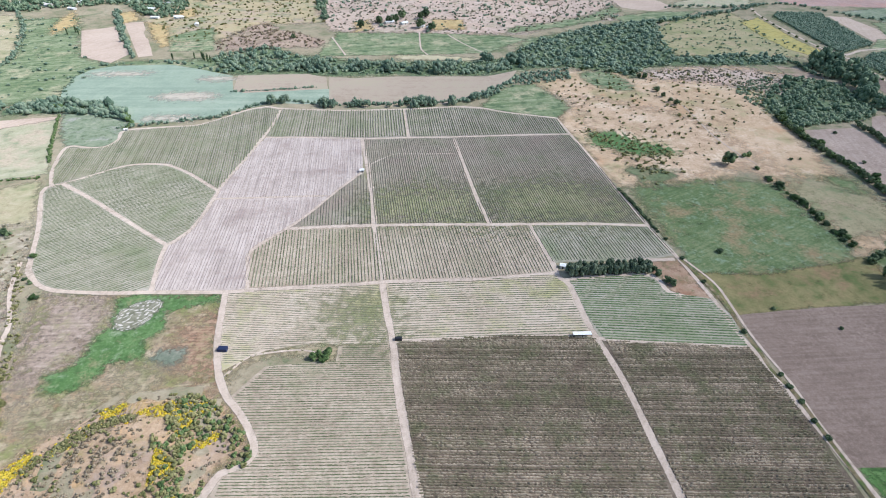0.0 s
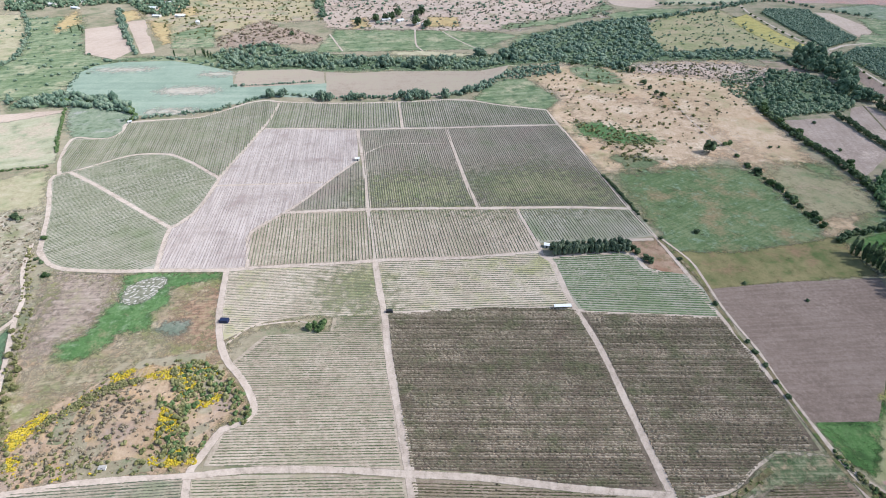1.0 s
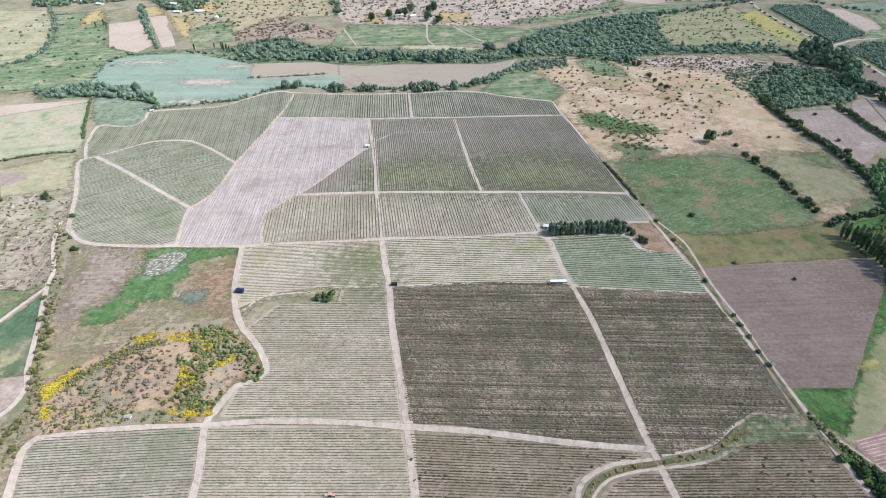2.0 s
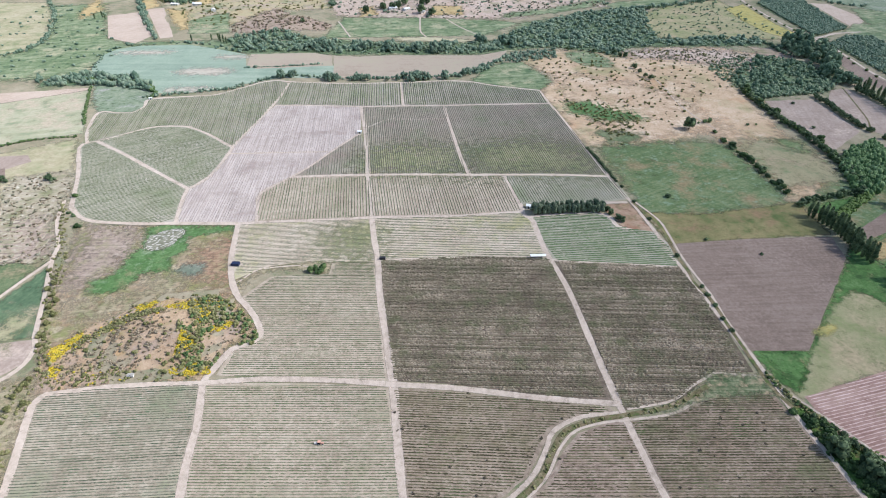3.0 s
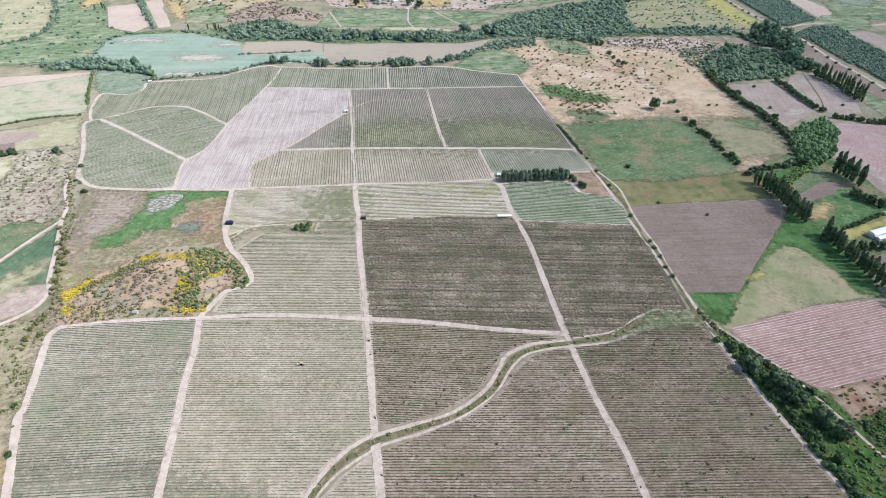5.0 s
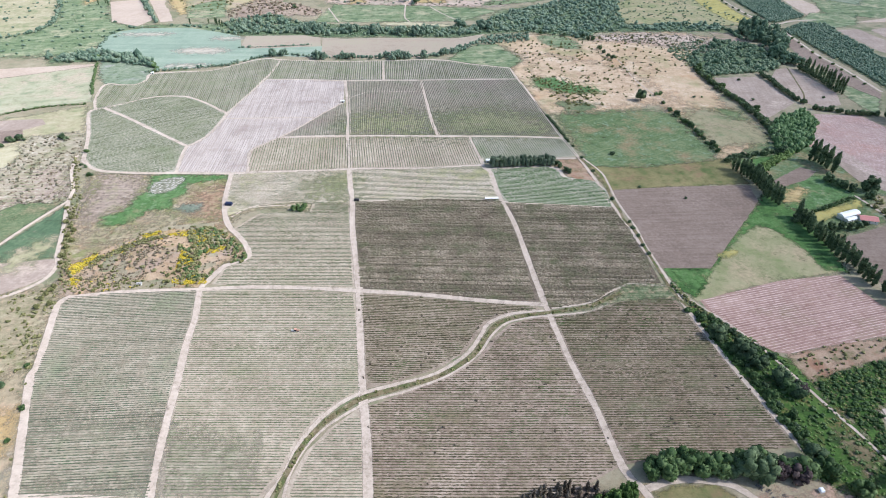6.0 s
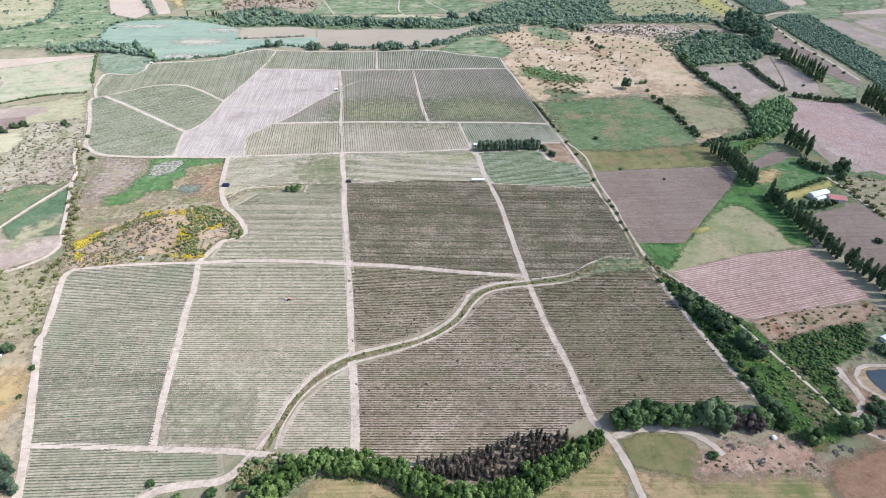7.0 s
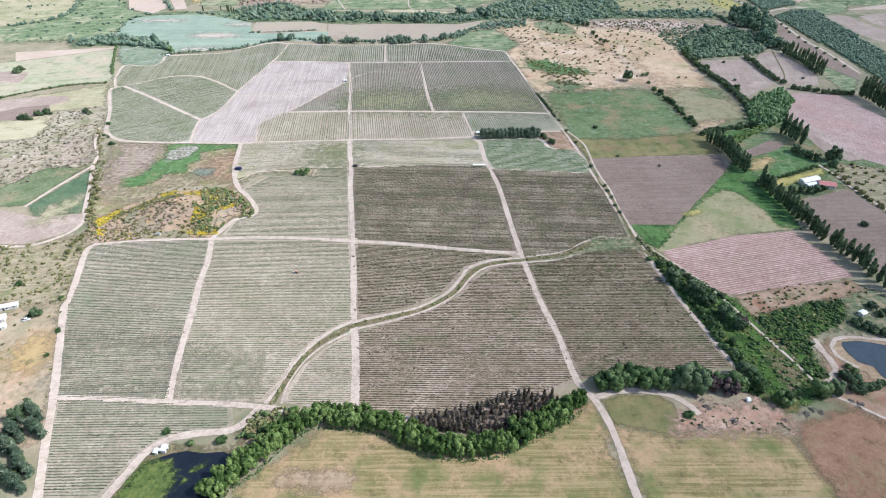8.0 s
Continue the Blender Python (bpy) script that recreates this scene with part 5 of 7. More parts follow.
cover("ditch_strip", DITCH_GREEN, M["lush"], 4, label="overgrown green strip beside the dirt track", category="land")
cover("olive_strip", DITCH_OLIVE, M["creek"], 5, label="olive and reddish grass beside the track", category="land")
cover("hut_ground", HUT_GROUND, M["creek_grass"], 5, label="dull green rough ground round a hut", category="land")
cover("orchard_floor", ORCHARD, M["lush"], 3, label="weedy ground under an orchard", category="land")
cover("dirt_yard", DIRT_YARD, M["bare"], 4, label="bare earth yard beside the reservoir", category="land")
cover("reservoir_bank", RESERVOIR_BANK, M["hay_bare"], 3, label="bare earth rim of the reservoir", category="land")
cover("forest_floor", CONIFERS, M["litter"], 4, label="brown needle litter under young conifers", category="land")
cover("hay_field", HAY_WEST, M["hay"], 6, label="mown greenish tan hay field", category="field")
cover("hay_field", HAY_EAST, M["hay"], 6, label="mown hay field with tan streaks", category="field")
cover("hay_field", HAY_NOOK, M["meadow_east"], 2, label="small grassy nook beside the dirt road", category="field")
cover("red_field", RED_FIELD, M["red_soil"], 5, label="reddish brown dry field", category="field")
cover("rubble_ground", RUBBLE, M["rubble_soil"], 8, label="bare disturbed ground with heaps of rubble", category="land")

cover("bare_yard", GROVE_YARD, M["bare"], 3, label="bare tan earth beside the grove", category="land")

# ---- fields ----
field("crop_field", BLUE_CROP, M["blue_crop"], "pale blue-green crop with bare tan patches")
field("stubble_field", TAN_WEST, M["tan"], "tan stubble field")
field("stubble_field", TAN_EAST, M["tan"], "wide tan stubble field")
field("bare_field", NORTH_PINK, M["pink_soil"], "bare pale pink soil field")
field("bare_field", NORTH_PINK_B, M["pink_soil"], "narrow bare pink soil field")
cover("yellow_field", YELLOW_FIELD, M["golden_crop"], 3, label="long yellow field beside the highway", category="field")
field("ploughed_field", PLOUGHED, M["plough"], "ploughed brown field with faint furrows")
field("furrowed_field", PINK_FIELD, M["pink_rows"], "pinkish field with pale parallel furrows")
field("ploughed_field", PLOT_A, M["grey_soil"], "grey-brown bare field between hedges")
field("ploughed_field", PLOT_B, M["grey_soil"], "long grey-brown bare field")
field("furrowed_field", PLOT_C, M["lilac_soil"], "large pinkish furrowed field")
field("ploughed_field", PLOT_D, M["plough"], "bare grey-brown field beside the farmhouse")
cover("green_field", PLOT_E, M["damp"], 3, label="small green field with a yellow corner", category="field")
cover("orange_corner", ORANGE_CORNER, M["orange_land"], 7, label="orange-tan corner of the small green field", category="field")
field("ploughed_field", PLOT_F, M["plough"], "small bare brown plot")
field("ploughed_field", PLOT_G, M["plough"], "long bare field beside the highway")
cover("green_field", PLOT_H, M["pasture_north"], 3, label="flat green field beside the highway", category="field")
cover("green_field", SLOPE_GREEN, M["green_crop"], 3, label="green field on the slope", category="field")
cover("green_field", SLOPE_CROP, M["dark_crop"], 2.5, label="dark green crop with a tan streak", category="field")
field("bare_field", SLOPE_SOIL, M["grey_soil"], "pale bare soil field")
field("bare_field", WEST_PINK, M["pink_soil"], "strip of bare pink soil")
cover("pale_field", WEST_PALE, M["pale_crop"], 3, label="pale green field with tan patches", category="field")
field("bare_field", WEST_BROWN, M["grey_soil"], "pinkish grey bare field")
field("bare_field", WEST_DARK, M["plough"], "darker bare strip beside trees")
cover("stubble_field", WEST_STUBBLE, M["stubble"], 6, label="pale yellowish stubble on the slope", category="field")
cover("dark_plot", WEST_PLOUGH, M["grey_soil"], 4, label="grey-brown corner of a pale field", category="field")
field("bare_field", PLOT_I, M["pink_soil"], "pale pink bare field beyond the orchard")
cover("green_field", PLOT_K, M["pasture_north"], 6, label="pale green field far beyond the orchard", category="field")
cover("bare_strip", BROWN_STRIP, M["brown_hill"], 4, label="grey-brown bare strip beside the wood", category="land")
field("bare_field", PLOT_J, M["grey_soil"], "mauve bare field beyond the roadside orchard")
cover("bare_field", TOP_TAN, M["pink_soil"], 8, label="far bare peach-coloured field", category="field")
cover("green_field", TOP_PALE, M["pale_crop"], 8, label="far pale green field", category="field")
cover("bare_field", TOP_PINK, M["lilac_soil"], 8, label="far lilac-pink bare field", category="field")
cover("green_field", TOP_STRIP, M["slough"], 8, label="far grey-green field strip", category="field")
cover("green_land", HILL_FOOT, M["pasture_north"], 10, label="green foot of the hill beyond the wood", category="land")
field("bare_field", FAR_PINK, M["pink_soil"], "pink bare field far beyond the highway")
field("bare_field", FAR_PINK_B, M["grey_soil"], "grey-pink bare field far beyond the highway")
cover("green_field", FAR_GREEN, M["pasture_north"], 6, label="pale green rough field far beyond the highway", category="field")
field("ploughed_field", GREY_STRIP, M["grey_soil"], "grey-brown strip along the pinkish field")
cover("bare_slope", HILL_BARE, M["pink_soil"], 8, label="bare peach-coloured slope below the hill", category="land")
cover("yellow_slope", HILL_YELLOW, M["orange_land"], 8, label="yellow grass beside the far farm", category="land")
cover("bare_slope", HILL_TAN, M["orange_land"], 5, label="tan bare field at the hill's foot", category="field")
cover("golden_strip", GOLD_STRIP, M["orange_land"], 8, label="golden orange strip beside a pink field", category="land")
cover("golden_strip", GOLD_TOP, M["orange_land"], 8, label="golden orange grass beside the village", category="land")
cover("dry_flat", TAN_FLAT, M["stubble"], 6, label="tan dry flat beside the river wood", category="land")
cover("golden_patch", GOLD_PATCH, M["orange_land"], 10, label="golden dry grass patch among green pasture", category="land")
cover("golden_patch", GOLD_PATCH_B, M["orange_land"], 10, label="golden dry grass beside a hedge", category="land")


for place, rx, ry, angle in ((BLOBS[0], 38, 14, -8), (BLOBS[1], 30, 8, -8), (BLOBS[2], 40, 8, -5), (BLOBS[3], 22, 8, -10)):
    cover("tan_patch", oval(*place, rx, ry, angle), M["tan_soft"], 13, label="bare tan patch in the blue-green crop", category="land")
cover("tan_patch", oval(*BLOBS[8], 14, 6, -5), M["hay_bare"], 4, label="bare tan patch in the hay field", category="land")
cover("tan_patch", oval(*BLOBS[9], 9, 5, -5), M["hay_bare"], 4, label="bare tan patch in the hay field", category="land")
cover("orange_patch", oval(*BLOBS[10], 13, 16, 10), M["orange_grass"], 13, label="orange dry grass beside the dirt road", category="land")
cover("yellow_patch", oval(*BLOBS[11], 9, 3, 15), M["golden_crop"], 3, label="yellow flowering patch in the meadow", category="land")
cover("tan_patch", oval(-232, 214, 9, 22, -25), M["pale_dry"], 14, label="tan streak in the green crop", category="land")
cover("orchard_floor", FAR_ORCHARD, M["green_crop"], 3, label="green ground under an orchard", category="land")
cover("orchard_floor", ROADSIDE_ORCHARD, M["green_crop"], 3, label="green ground under a roadside orchard", category="land")

# ---- vineyard ----


def clip_rows(poly, angle, spacing, inset, rng=None):
    """Start and end of each planted row within the outline; with rng, rows are set out a little unevenly."""
    c, s = math.cos(radians(angle)), math.sin(radians(angle))
    p = [(x * c + y * s, -x * s + y * c) for x, y in poly]
    lo, hi = min(q[1] for q in p), max(q[1] for q in p)
    rows = []
    y = lo + inset
    while y < hi - inset * 0.5:
        xs = sorted(ax + (bx - ax) * (y - ay) / (by - ay) for (ax, ay), (bx, by) in zip(p, p[1:] + p[:1]) if (ay > y) != (by > y))
        for a, b in zip(xs[::2], xs[1::2]):
            if rng is None:
                a, b = a + inset, b - inset
            else:
                a, b = a + inset + rng.uniform(-0.5, 0.5), b - inset + rng.uniform(-0.5, 0.5)
            if b - a > 6:
                rows.append((Vector((a * c - y * s, a * s + y * c)), Vector((b * c - y * s, b * s + y * c))))
        y += spacing * (rng.uniform(0.91, 1.09) if rng is not None else 1.0)
    return rows


def vine_row(rng, a, b, mat, width, tall, gaps, bend, step=0.9):
    """A hedge of vines on its wires, ragged, with gaps where plants have died."""
    length = (b - a).length
    k = max(3, int(length / step))
    t = np.linspace(0, 1, k)
    way = (b - a) / length
    side = np.array((-way.y, way.x))
    # vigour wanders along the row, so that stretches grow thin or full
    vigour = np.interp(t * length, np.arange(0, length + 14, 7), rng.uniform(0.78, 1.18, len(np.arange(0, length + 14, 7))))
    gone = rng.random(k) < gaps * (2.0 - vigour)
    w = np.where(gone, 0.12, width * vigour * rng.uniform(0.45, 1.4, k)) * 0.5
    h = np.where(gone, 0.22, tall * vigour * rng.uniform(0.5, 1.3, k))
    off = rng.uniform(-0.1, 0.1, k) + bend * 4 * t * (1 - t) + 0.15 * np.sin(t * length / 23 + a.x)
    cx = a.x + way.x * length * t + side[0] * off
    cy = a.y + way.y * length * t + side[1] * off
    lean = rng.uniform(-0.16, 0.16, k)
    v = np.empty((k, 4, 3))
    for j, (sx, sz) in enumerate(((-1, 0.06), (-0.45, 0.9), (0.45, 1.0), (1, 0.06))):
        v[:, j, 0] = cx + side[0] * (w * sx + lean * (sz > 0.5))
        v[:, j, 1] = cy + side[1] * (w * sx + lean * (sz > 0.5))
        v[:, j, 2] = h * sz + layer[0]
    i = np.arange(k - 1)[:, None] * 4
    q = np.concatenate([i + np.array([[j, j + 4, j + 5, j + 1]]) for j in range(3)])
    return mesh_from("vine_hedge", v.reshape(-1, 3), q[:, ::-1], mat)


def vineyard(poly, angle, spacing, soil, leaf, width, tall, gaps, label, seed, bend=0.0, inset=2.6, step=0.9):
    rng = np.random.default_rng(seed)
    block = field("vineyard_block", poly, M[soil], label, "vineyard", "thing", z=BED + 0.0001 * seed)
    tagged(block, group="vineyard blocks")
    for a, b in clip_rows(poly, angle, spacing, inset, rng):
        mesh_part("vine_hedge", vine_row(rng, a, b, M[leaf], width, tall, gaps, bend, step), block)
    return block


BED = lift()
lift()
vineyard(B1, 93, 2.2, "soil_far", "vine", 1.05, 0.7, 0.03, "grey-green vineyard block with rows up the slope", 1)
vineyard(B2, 27, 2.3, "soil_green", "vine_pale", 0.6, 0.5, 0.08, "oval green vineyard block ringed by a track", 2)
vineyard(B3, 27, 2.3, "soil_green", "vine_pale", 0.6, 0.5, 0.08, "green vineyard block with slanting rows", 3)
vineyard(B4, 88, 2.3, "soil_pink", "vine_young", 0.4, 0.4, 0.2, "pale bare vineyard block with young vines", 4)
vineyard(B5, 87, 2.3, "soil_pink", "vine_young", 0.4, 0.4, 0.2, "pale bare vineyard block with young vines", 5)
vineyard(B6, 89, 2.4, "soil_olive", "vine_mixed", 0.7, 0.6, 0.05, "triangular grey-green vineyard block", 6)
vineyard(B7, 90, 2.4, "soil_pale", "vine", 0.75, 0.5, 0.05, "vineyard block of straight green rows", 7)
vineyard(B8, 91.5, 2.3, "soil_pale", "vine_pale", 0.65, 0.45, 0.08, "vineyard block of straight pale rows", 8)
vineyard(B9, 93, 2.3, "soil_green", "vine_pale", 0.7, 0.45, 0.06, "small grey vineyard block beside the grove", 9)
vineyard(B10, 88, 2.8, "soil_far", "vine", 1.25, 0.75, 0.03, "far vineyard block of dark straight rows", 10)
vineyard(B11, 88, 2.4, "soil_far", "vine", 1.1, 0.75, 0.03, "far vineyard block of dark straight rows", 11)
vineyard(B12, 90, 2.0, "soil_olive", "vine_mixed", 0.7, 0.5, 0.05, "dark green vineyard block with straight rows", 12)
vineyard(B13, 90.5, 2.0, "soil_olive", "vine_mixed", 0.75, 0.5, 0.05, "large dark green vineyard block", 13)
vineyard(B14, -5, 1.8, "soil_grassy", "vine_pale", 0.3, 0.35, 0.3, "thin patchy vineyard block with yellow-green grass", 14)
vineyard(B15, -7, 1.75, "soil_pale", "vine", 0.5, 0.42, 0.1, "pale grey-green vineyard block with curving edge", 15)
vineyard(B16, -5.5, 2.3, "soil_grassy", "vine_pale", 0.5, 0.45, 0.1, "green vineyard block with broad rows", 16)
vineyard(B17, -12, 2.4, "soil_green", "vine_green", 0.95, 0.55, 0.06, "bright green vineyard block beside the grove", 17)
vineyard(B18, -9, 1.55, "soil_row_shade", "vine_sun_paled", 0.8, 1.0, 0.16, "large dark brown vineyard block", 18, step=0.6)
vineyard(B19, -9, 1.55, "soil_row_shade", "vine_sun_paled", 0.8, 1.0, 0.16, "dark brown vineyard block beside the track", 19, step=0.6)
vineyard(B20, -3.5, 1.6, "soil_ash", "vine_cool", 0.55, 0.4, 0.1, "grey-green vineyard block with fine rows", 20)
vineyard(B21, -7, 1.6, "soil_pale", "vine", 0.5, 0.4, 0.12, "large grey-green vineyard block with fine rows", 21)
vineyard(B22, -10, 1.6, "soil_mid", "vine_warm", 0.5, 0.6, 0.12, "darker vineyard block above the creek", 22)
vineyard(B23, -7, 1.55, "soil_umber", "vine_warm", 0.48, 0.55, 0.14, "grey-brown vineyard block below the creek", 23)
vineyard(B24, -6.5, 1.55, "soil_moss", "vine_warm", 0.56, 0.65, 0.1, "grey-brown vineyard block beside the ditch", 24)
vineyard(B25, -7, 1.55, "soil_pale", "vine_pale", 0.4, 0.4, 0.08, "small wedge-shaped vineyard block", 25)
vineyard(B26, -5, 1.6, "soil_ash", "vine_cool", 0.6, 0.45, 0.06, "green-grey vineyard block above the pond", 26)


for poly in (INTER_ROW_A, INTER_ROW_B):
    cover("weed_patch", poly, M["inter_row"], 13, label="matted dry grass grown up between vines", category="weeds")
for poly, text in ((WEEDS_A, "green weeds between dark vines"), (WEEDS_B, "yellow-green weeds below dark vines"), (WEEDS_C, "green tufts among thin vines")):
    cover("weed_patch", poly, M["weeds"], 34, label=text, category="weeds")


def furrows(name, poly, angle, spacing, wide, tall, mat, label, seed, breaks=0.1):
    """Low ridges of earth thrown up by the plough, joined into one."""
    rng = np.random.default_rng(seed)
    vs, fs, n = [], [], 0
    for a, b in clip_rows(poly, angle, spacing, 2.0):
        length = (b - a).length
        k = max(3, int(length / 2.5))
        t = np.linspace(0, 1, k)
        way = (b - a) / length
        side = np.array((-way.y, way.x))
        w = wide * rng.uniform(0.5, 1.3, k) * np.where(rng.random(k) < breaks, 0.3, 1.0) * 0.5
        off = rng.uniform(-0.1, 0.1, k) + 0.4 * np.sin(t * length / 31 + a.y * 0.1)
        cx, cy = a.x + way.x * length * t + side[0] * off, a.y + way.y * length * t + side[1] * off
        v = np.empty((k, 3, 3))
        for j, (sx, sz) in enumerate(((-1, 0.0), (0, 1.0), (1, 0.0))):
            v[:, j, 0], v[:, j, 1], v[:, j, 2] = cx + side[0] * w * sx, cy + side[1] * w * sx, layer[0] + tall * sz
        i = np.arange(k - 1)[:, None] * 3 + n
        fs.append(np.concatenate([i + np.array([[j, j + 1, j + 4, j + 3]]) for j in range(2)]))
        vs.append(v.reshape(-1, 3))
        n += k * 3
    return tagged(new(name, mesh_from(name, np.concatenate(vs), np.concatenate(fs)[:, ::-1], mat)), label, "ridges", "", "stuff")


furrows("furrow_ridges", PINK_FIELD, 8, 2.0, 0.55, 0.12, M["ridge"], "pale parallel ridges of pinkish soil", 51)
furrows("furrow_ridges", PLOT_C, -40, 2.4, 0.9, 0.12, M["ridge"], "pale parallel ridges across a pinkish field", 52)

# ---- roads ----
for pts, wide, text in (
    (CENTRE_ROAD, 4.0, "straight pale dirt road through the vineyard"), (EAST_ROAD, 3.4, "pale dirt road through the vineyard"),
    (NORTH_ROAD, 3.6, "pale dirt lane between vineyard blocks"), (FAR_LANE, 3.3, "pale dirt lane between vineyard blocks"),
    (CROSS_ROAD, 3.4, "pale dirt road across the vineyard"), (MIDDLE_ROAD, 3.5, "pale dirt road across the vineyard"),
    (GROVE_LANE, 3.3, "dirt lane beside the grove"), (YARD_LANE, 3.7, "dirt lane to the track"), (BLOCK_LANE, 2.6, "narrow dirt lane between blocks"),
    (UPPER_LANE, 2.9, "narrow dirt lane between blocks"), (TOP_TRACK, 3.3, "pale dirt track round the vineyard"), (EAST_TRACK, 2.4, "dirt track along the vineyard's edge"),
    (DITCH_TRACK, 1.6, "dirt track beside the ditch"), (WEST_TRACK, 3.3, "pale dirt track round the vineyard"), (OVAL_TRACK, 3.3, "curving pale dirt track"),
    (OVAL_LANE, 3.2, "slanting pale dirt lane"), (SLANT_TRACK, 3.3, "pale dirt track up the slope"), (PALE_TRACK, 2.5, "narrow dirt path beside young vines"),
    (PALE_LANE, 2.5, "faint pale lane across young vines"), (WINDING_ROAD, 3.6, "winding pale dirt road"), (LOWER_ROAD, 3.4, "dirt road across the vineyard"),
    (BORDER_ROAD, 3.8, "pale dirt road along the vineyard's edge"), (SOUTH_ROAD, 3.2, "dirt road below the vineyard"), (POND_ROAD, 4.0, "dirt road past the pond"),
    (CREEK_TRACK, 2.2, "dirt track above the creek"), (CREEK_LANE, 1.4, "narrow dirt path below the creek"), (TREE_TRACK, 3.3, "curving dirt track below the trees"),
    (HILL_TRACK, 2.6, "dirt track up the slope"), (SLOPE_LANE, 2.6, "pale lane between two green fields"), (HIGHWAY, 3.4, "pale paved road between fields"),
    (POND_LANE, 2.4, "dirt lane to the reservoir"), (RIM_ROAD, 2.2, "pale dirt road along the reservoir"), (RIM_TRACK, 2.2, "pale dirt track beside the reservoir"), (SIDE_ROAD, 5.0, "pale side road between orchards"),
    (CREEK_RIDGE, 1.5, "pale ridge of bare earth above the creek"), (FARM_LANE, 2.0, "narrow pale lane past the farmhouse"), (BANK_PATH, 1.2, "thin dirt path along the grassy bank"), (SCRUB_PATH, 1.3, "pale faint track across the scrubland"), (BLOCK_PATH, 1.6, "faint pale lane across dark vines"),
    (GREEN_PATH_A, 2.2, "narrow pale path across the pasture"), (GREEN_PATH_B, 2.2, "narrow pale path across the pasture"), (GREEN_PATH_C, 2.2, "narrow pale path across the pasture"),
):
    ribbon("road", pts, wide, M["road"], text)
cover("creek_mouth", CREEK_END, M["creek_grass"], 6, label="olive-green grassy mouth of the creek", category="land")
ribbon("path", PLOT_PATH, 1.6, M["creek"], "thin dark path across the bare field", "path")
ribbon("ditch", DITCH, 2.0, M["creek"], "narrow overgrown ditch between two tracks", "ditch")
ribbon("creek_bed", CREEK, 2.7, M["creek"], "grassy creek bed winding between tracks", "creek")

crng = np.random.default_rng(21)


def crust(x, y, r, wide, angle):
    """A slab of dried white salt, ragged at its rim."""
    ring = [(math.cos(t * 0.698) * r * crng.uniform(0.7, 1.2), math.sin(t * 0.698) * wide * crng.uniform(0.7, 1.2)) for t in range(9)]
    c, sn = math.cos(angle), math.sin(angle)
    base = [(px * c - py * sn, px * sn + py * c) for px, py in ring]
    bm = bmesh.new()
    lo = [bm.verts.new((px, py, 0)) for px, py in base]
    hi = [bm.verts.new((px * 0.86, py * 0.86, 0.07)) for px, py in base]
    bm.faces.new(hi)
    for i in range(9):
        bm.faces.new((lo[i], lo[(i + 1) % 9], hi[(i + 1) % 9], hi[i]))
    ob = part("crust", bm, M["salt"], dry_pool)
    ob.location = (x, y, layer[0])


for x, y in spots(crng, DRY_POOL, 34, 2.6, 2.0):
    crust(x, y, crng.uniform(0.8, 2.4), crng.uniform(0.4, 1.0), radians(crng.uniform(-20, 70)))
pool_rim = [Vector(p) for p in DRY_POOL + DRY_POOL[:1]]
for q, q_next in zip(pool_rim, pool_rim[1:]):
    for k in range(int((q_next - q).length / 1.6)):
        p = q + (q_next - q) * (k * 1.6 / (q_next - q).length)
        for inward in (0.97, 0.86):
            if crng.random() < 0.5:
                crust(-159.5 + (p.x + 159.5) * inward, 311.5 + (p.y - 311.5) * inward, 1.0, 0.3, math.atan2(q_next.y - q.y, q_next.x - q.x))

# ---- water ----
field("pond", POND, M["pond"], "dark still pond with green algae", "pond", amount=2.0)
cover("algae", ALGAE, M["algae"], 3, label="bright green mat of algae on the pond", category="algae")
for x, y in POND_ISLES:
    cover("algae", oval(x, y, 2.0, 1.1, 30), M["algae"], 1.2, label="small floating patch of green algae", category="algae")
field("reservoir", [tuple(q) for q in smooth(RESERVOIR + RESERVOIR[:1], 2.5)][:-1], M["reservoir"], "blue-grey water of a small reservoir", "reservoir")

# ---- trees ----


def trunk_mesh(rng, tall, thick, limbs):
    """A tapered trunk with a few limbs that reach into the crown."""
    vs, fs, n = [], [], 0

    def limb(a, b, ra, rb):
        nonlocal n
        a, b = Vector(a), Vector(b)
        way = (b - a).normalized()
        u = way.orthogonal().normalized()
        w = way.cross(u)
        for c, r in ((a, ra), (b, rb)):
            for i in range(6):
                t = i * math.pi / 3
                vs.append(tuple(c + (u * math.cos(t) + w * math.sin(t)) * r))
        for i in range(6):
            j = (i + 1) % 6
            fs.append((n + i, n + j, n + 6 + j))
            fs.append((n + i, n + 6 + j, n + 6 + i))
        n += 12

    limb((0, 0, -0.2), (0, 0, tall), thick, thick * 0.6)
    for i in range(limbs):
        t = i * 6.283 / limbs + rng.uniform(-0.4, 0.4)
        r = tall * rng.uniform(0.4, 0.7)
        limb((0, 0, tall * rng.uniform(0.7, 1.0)), (math.cos(t) * r, math.sin(t) * r, tall * rng.uniform(1.3, 1.8)), thick * 0.5, thick * 0.15)
    return vs, fs


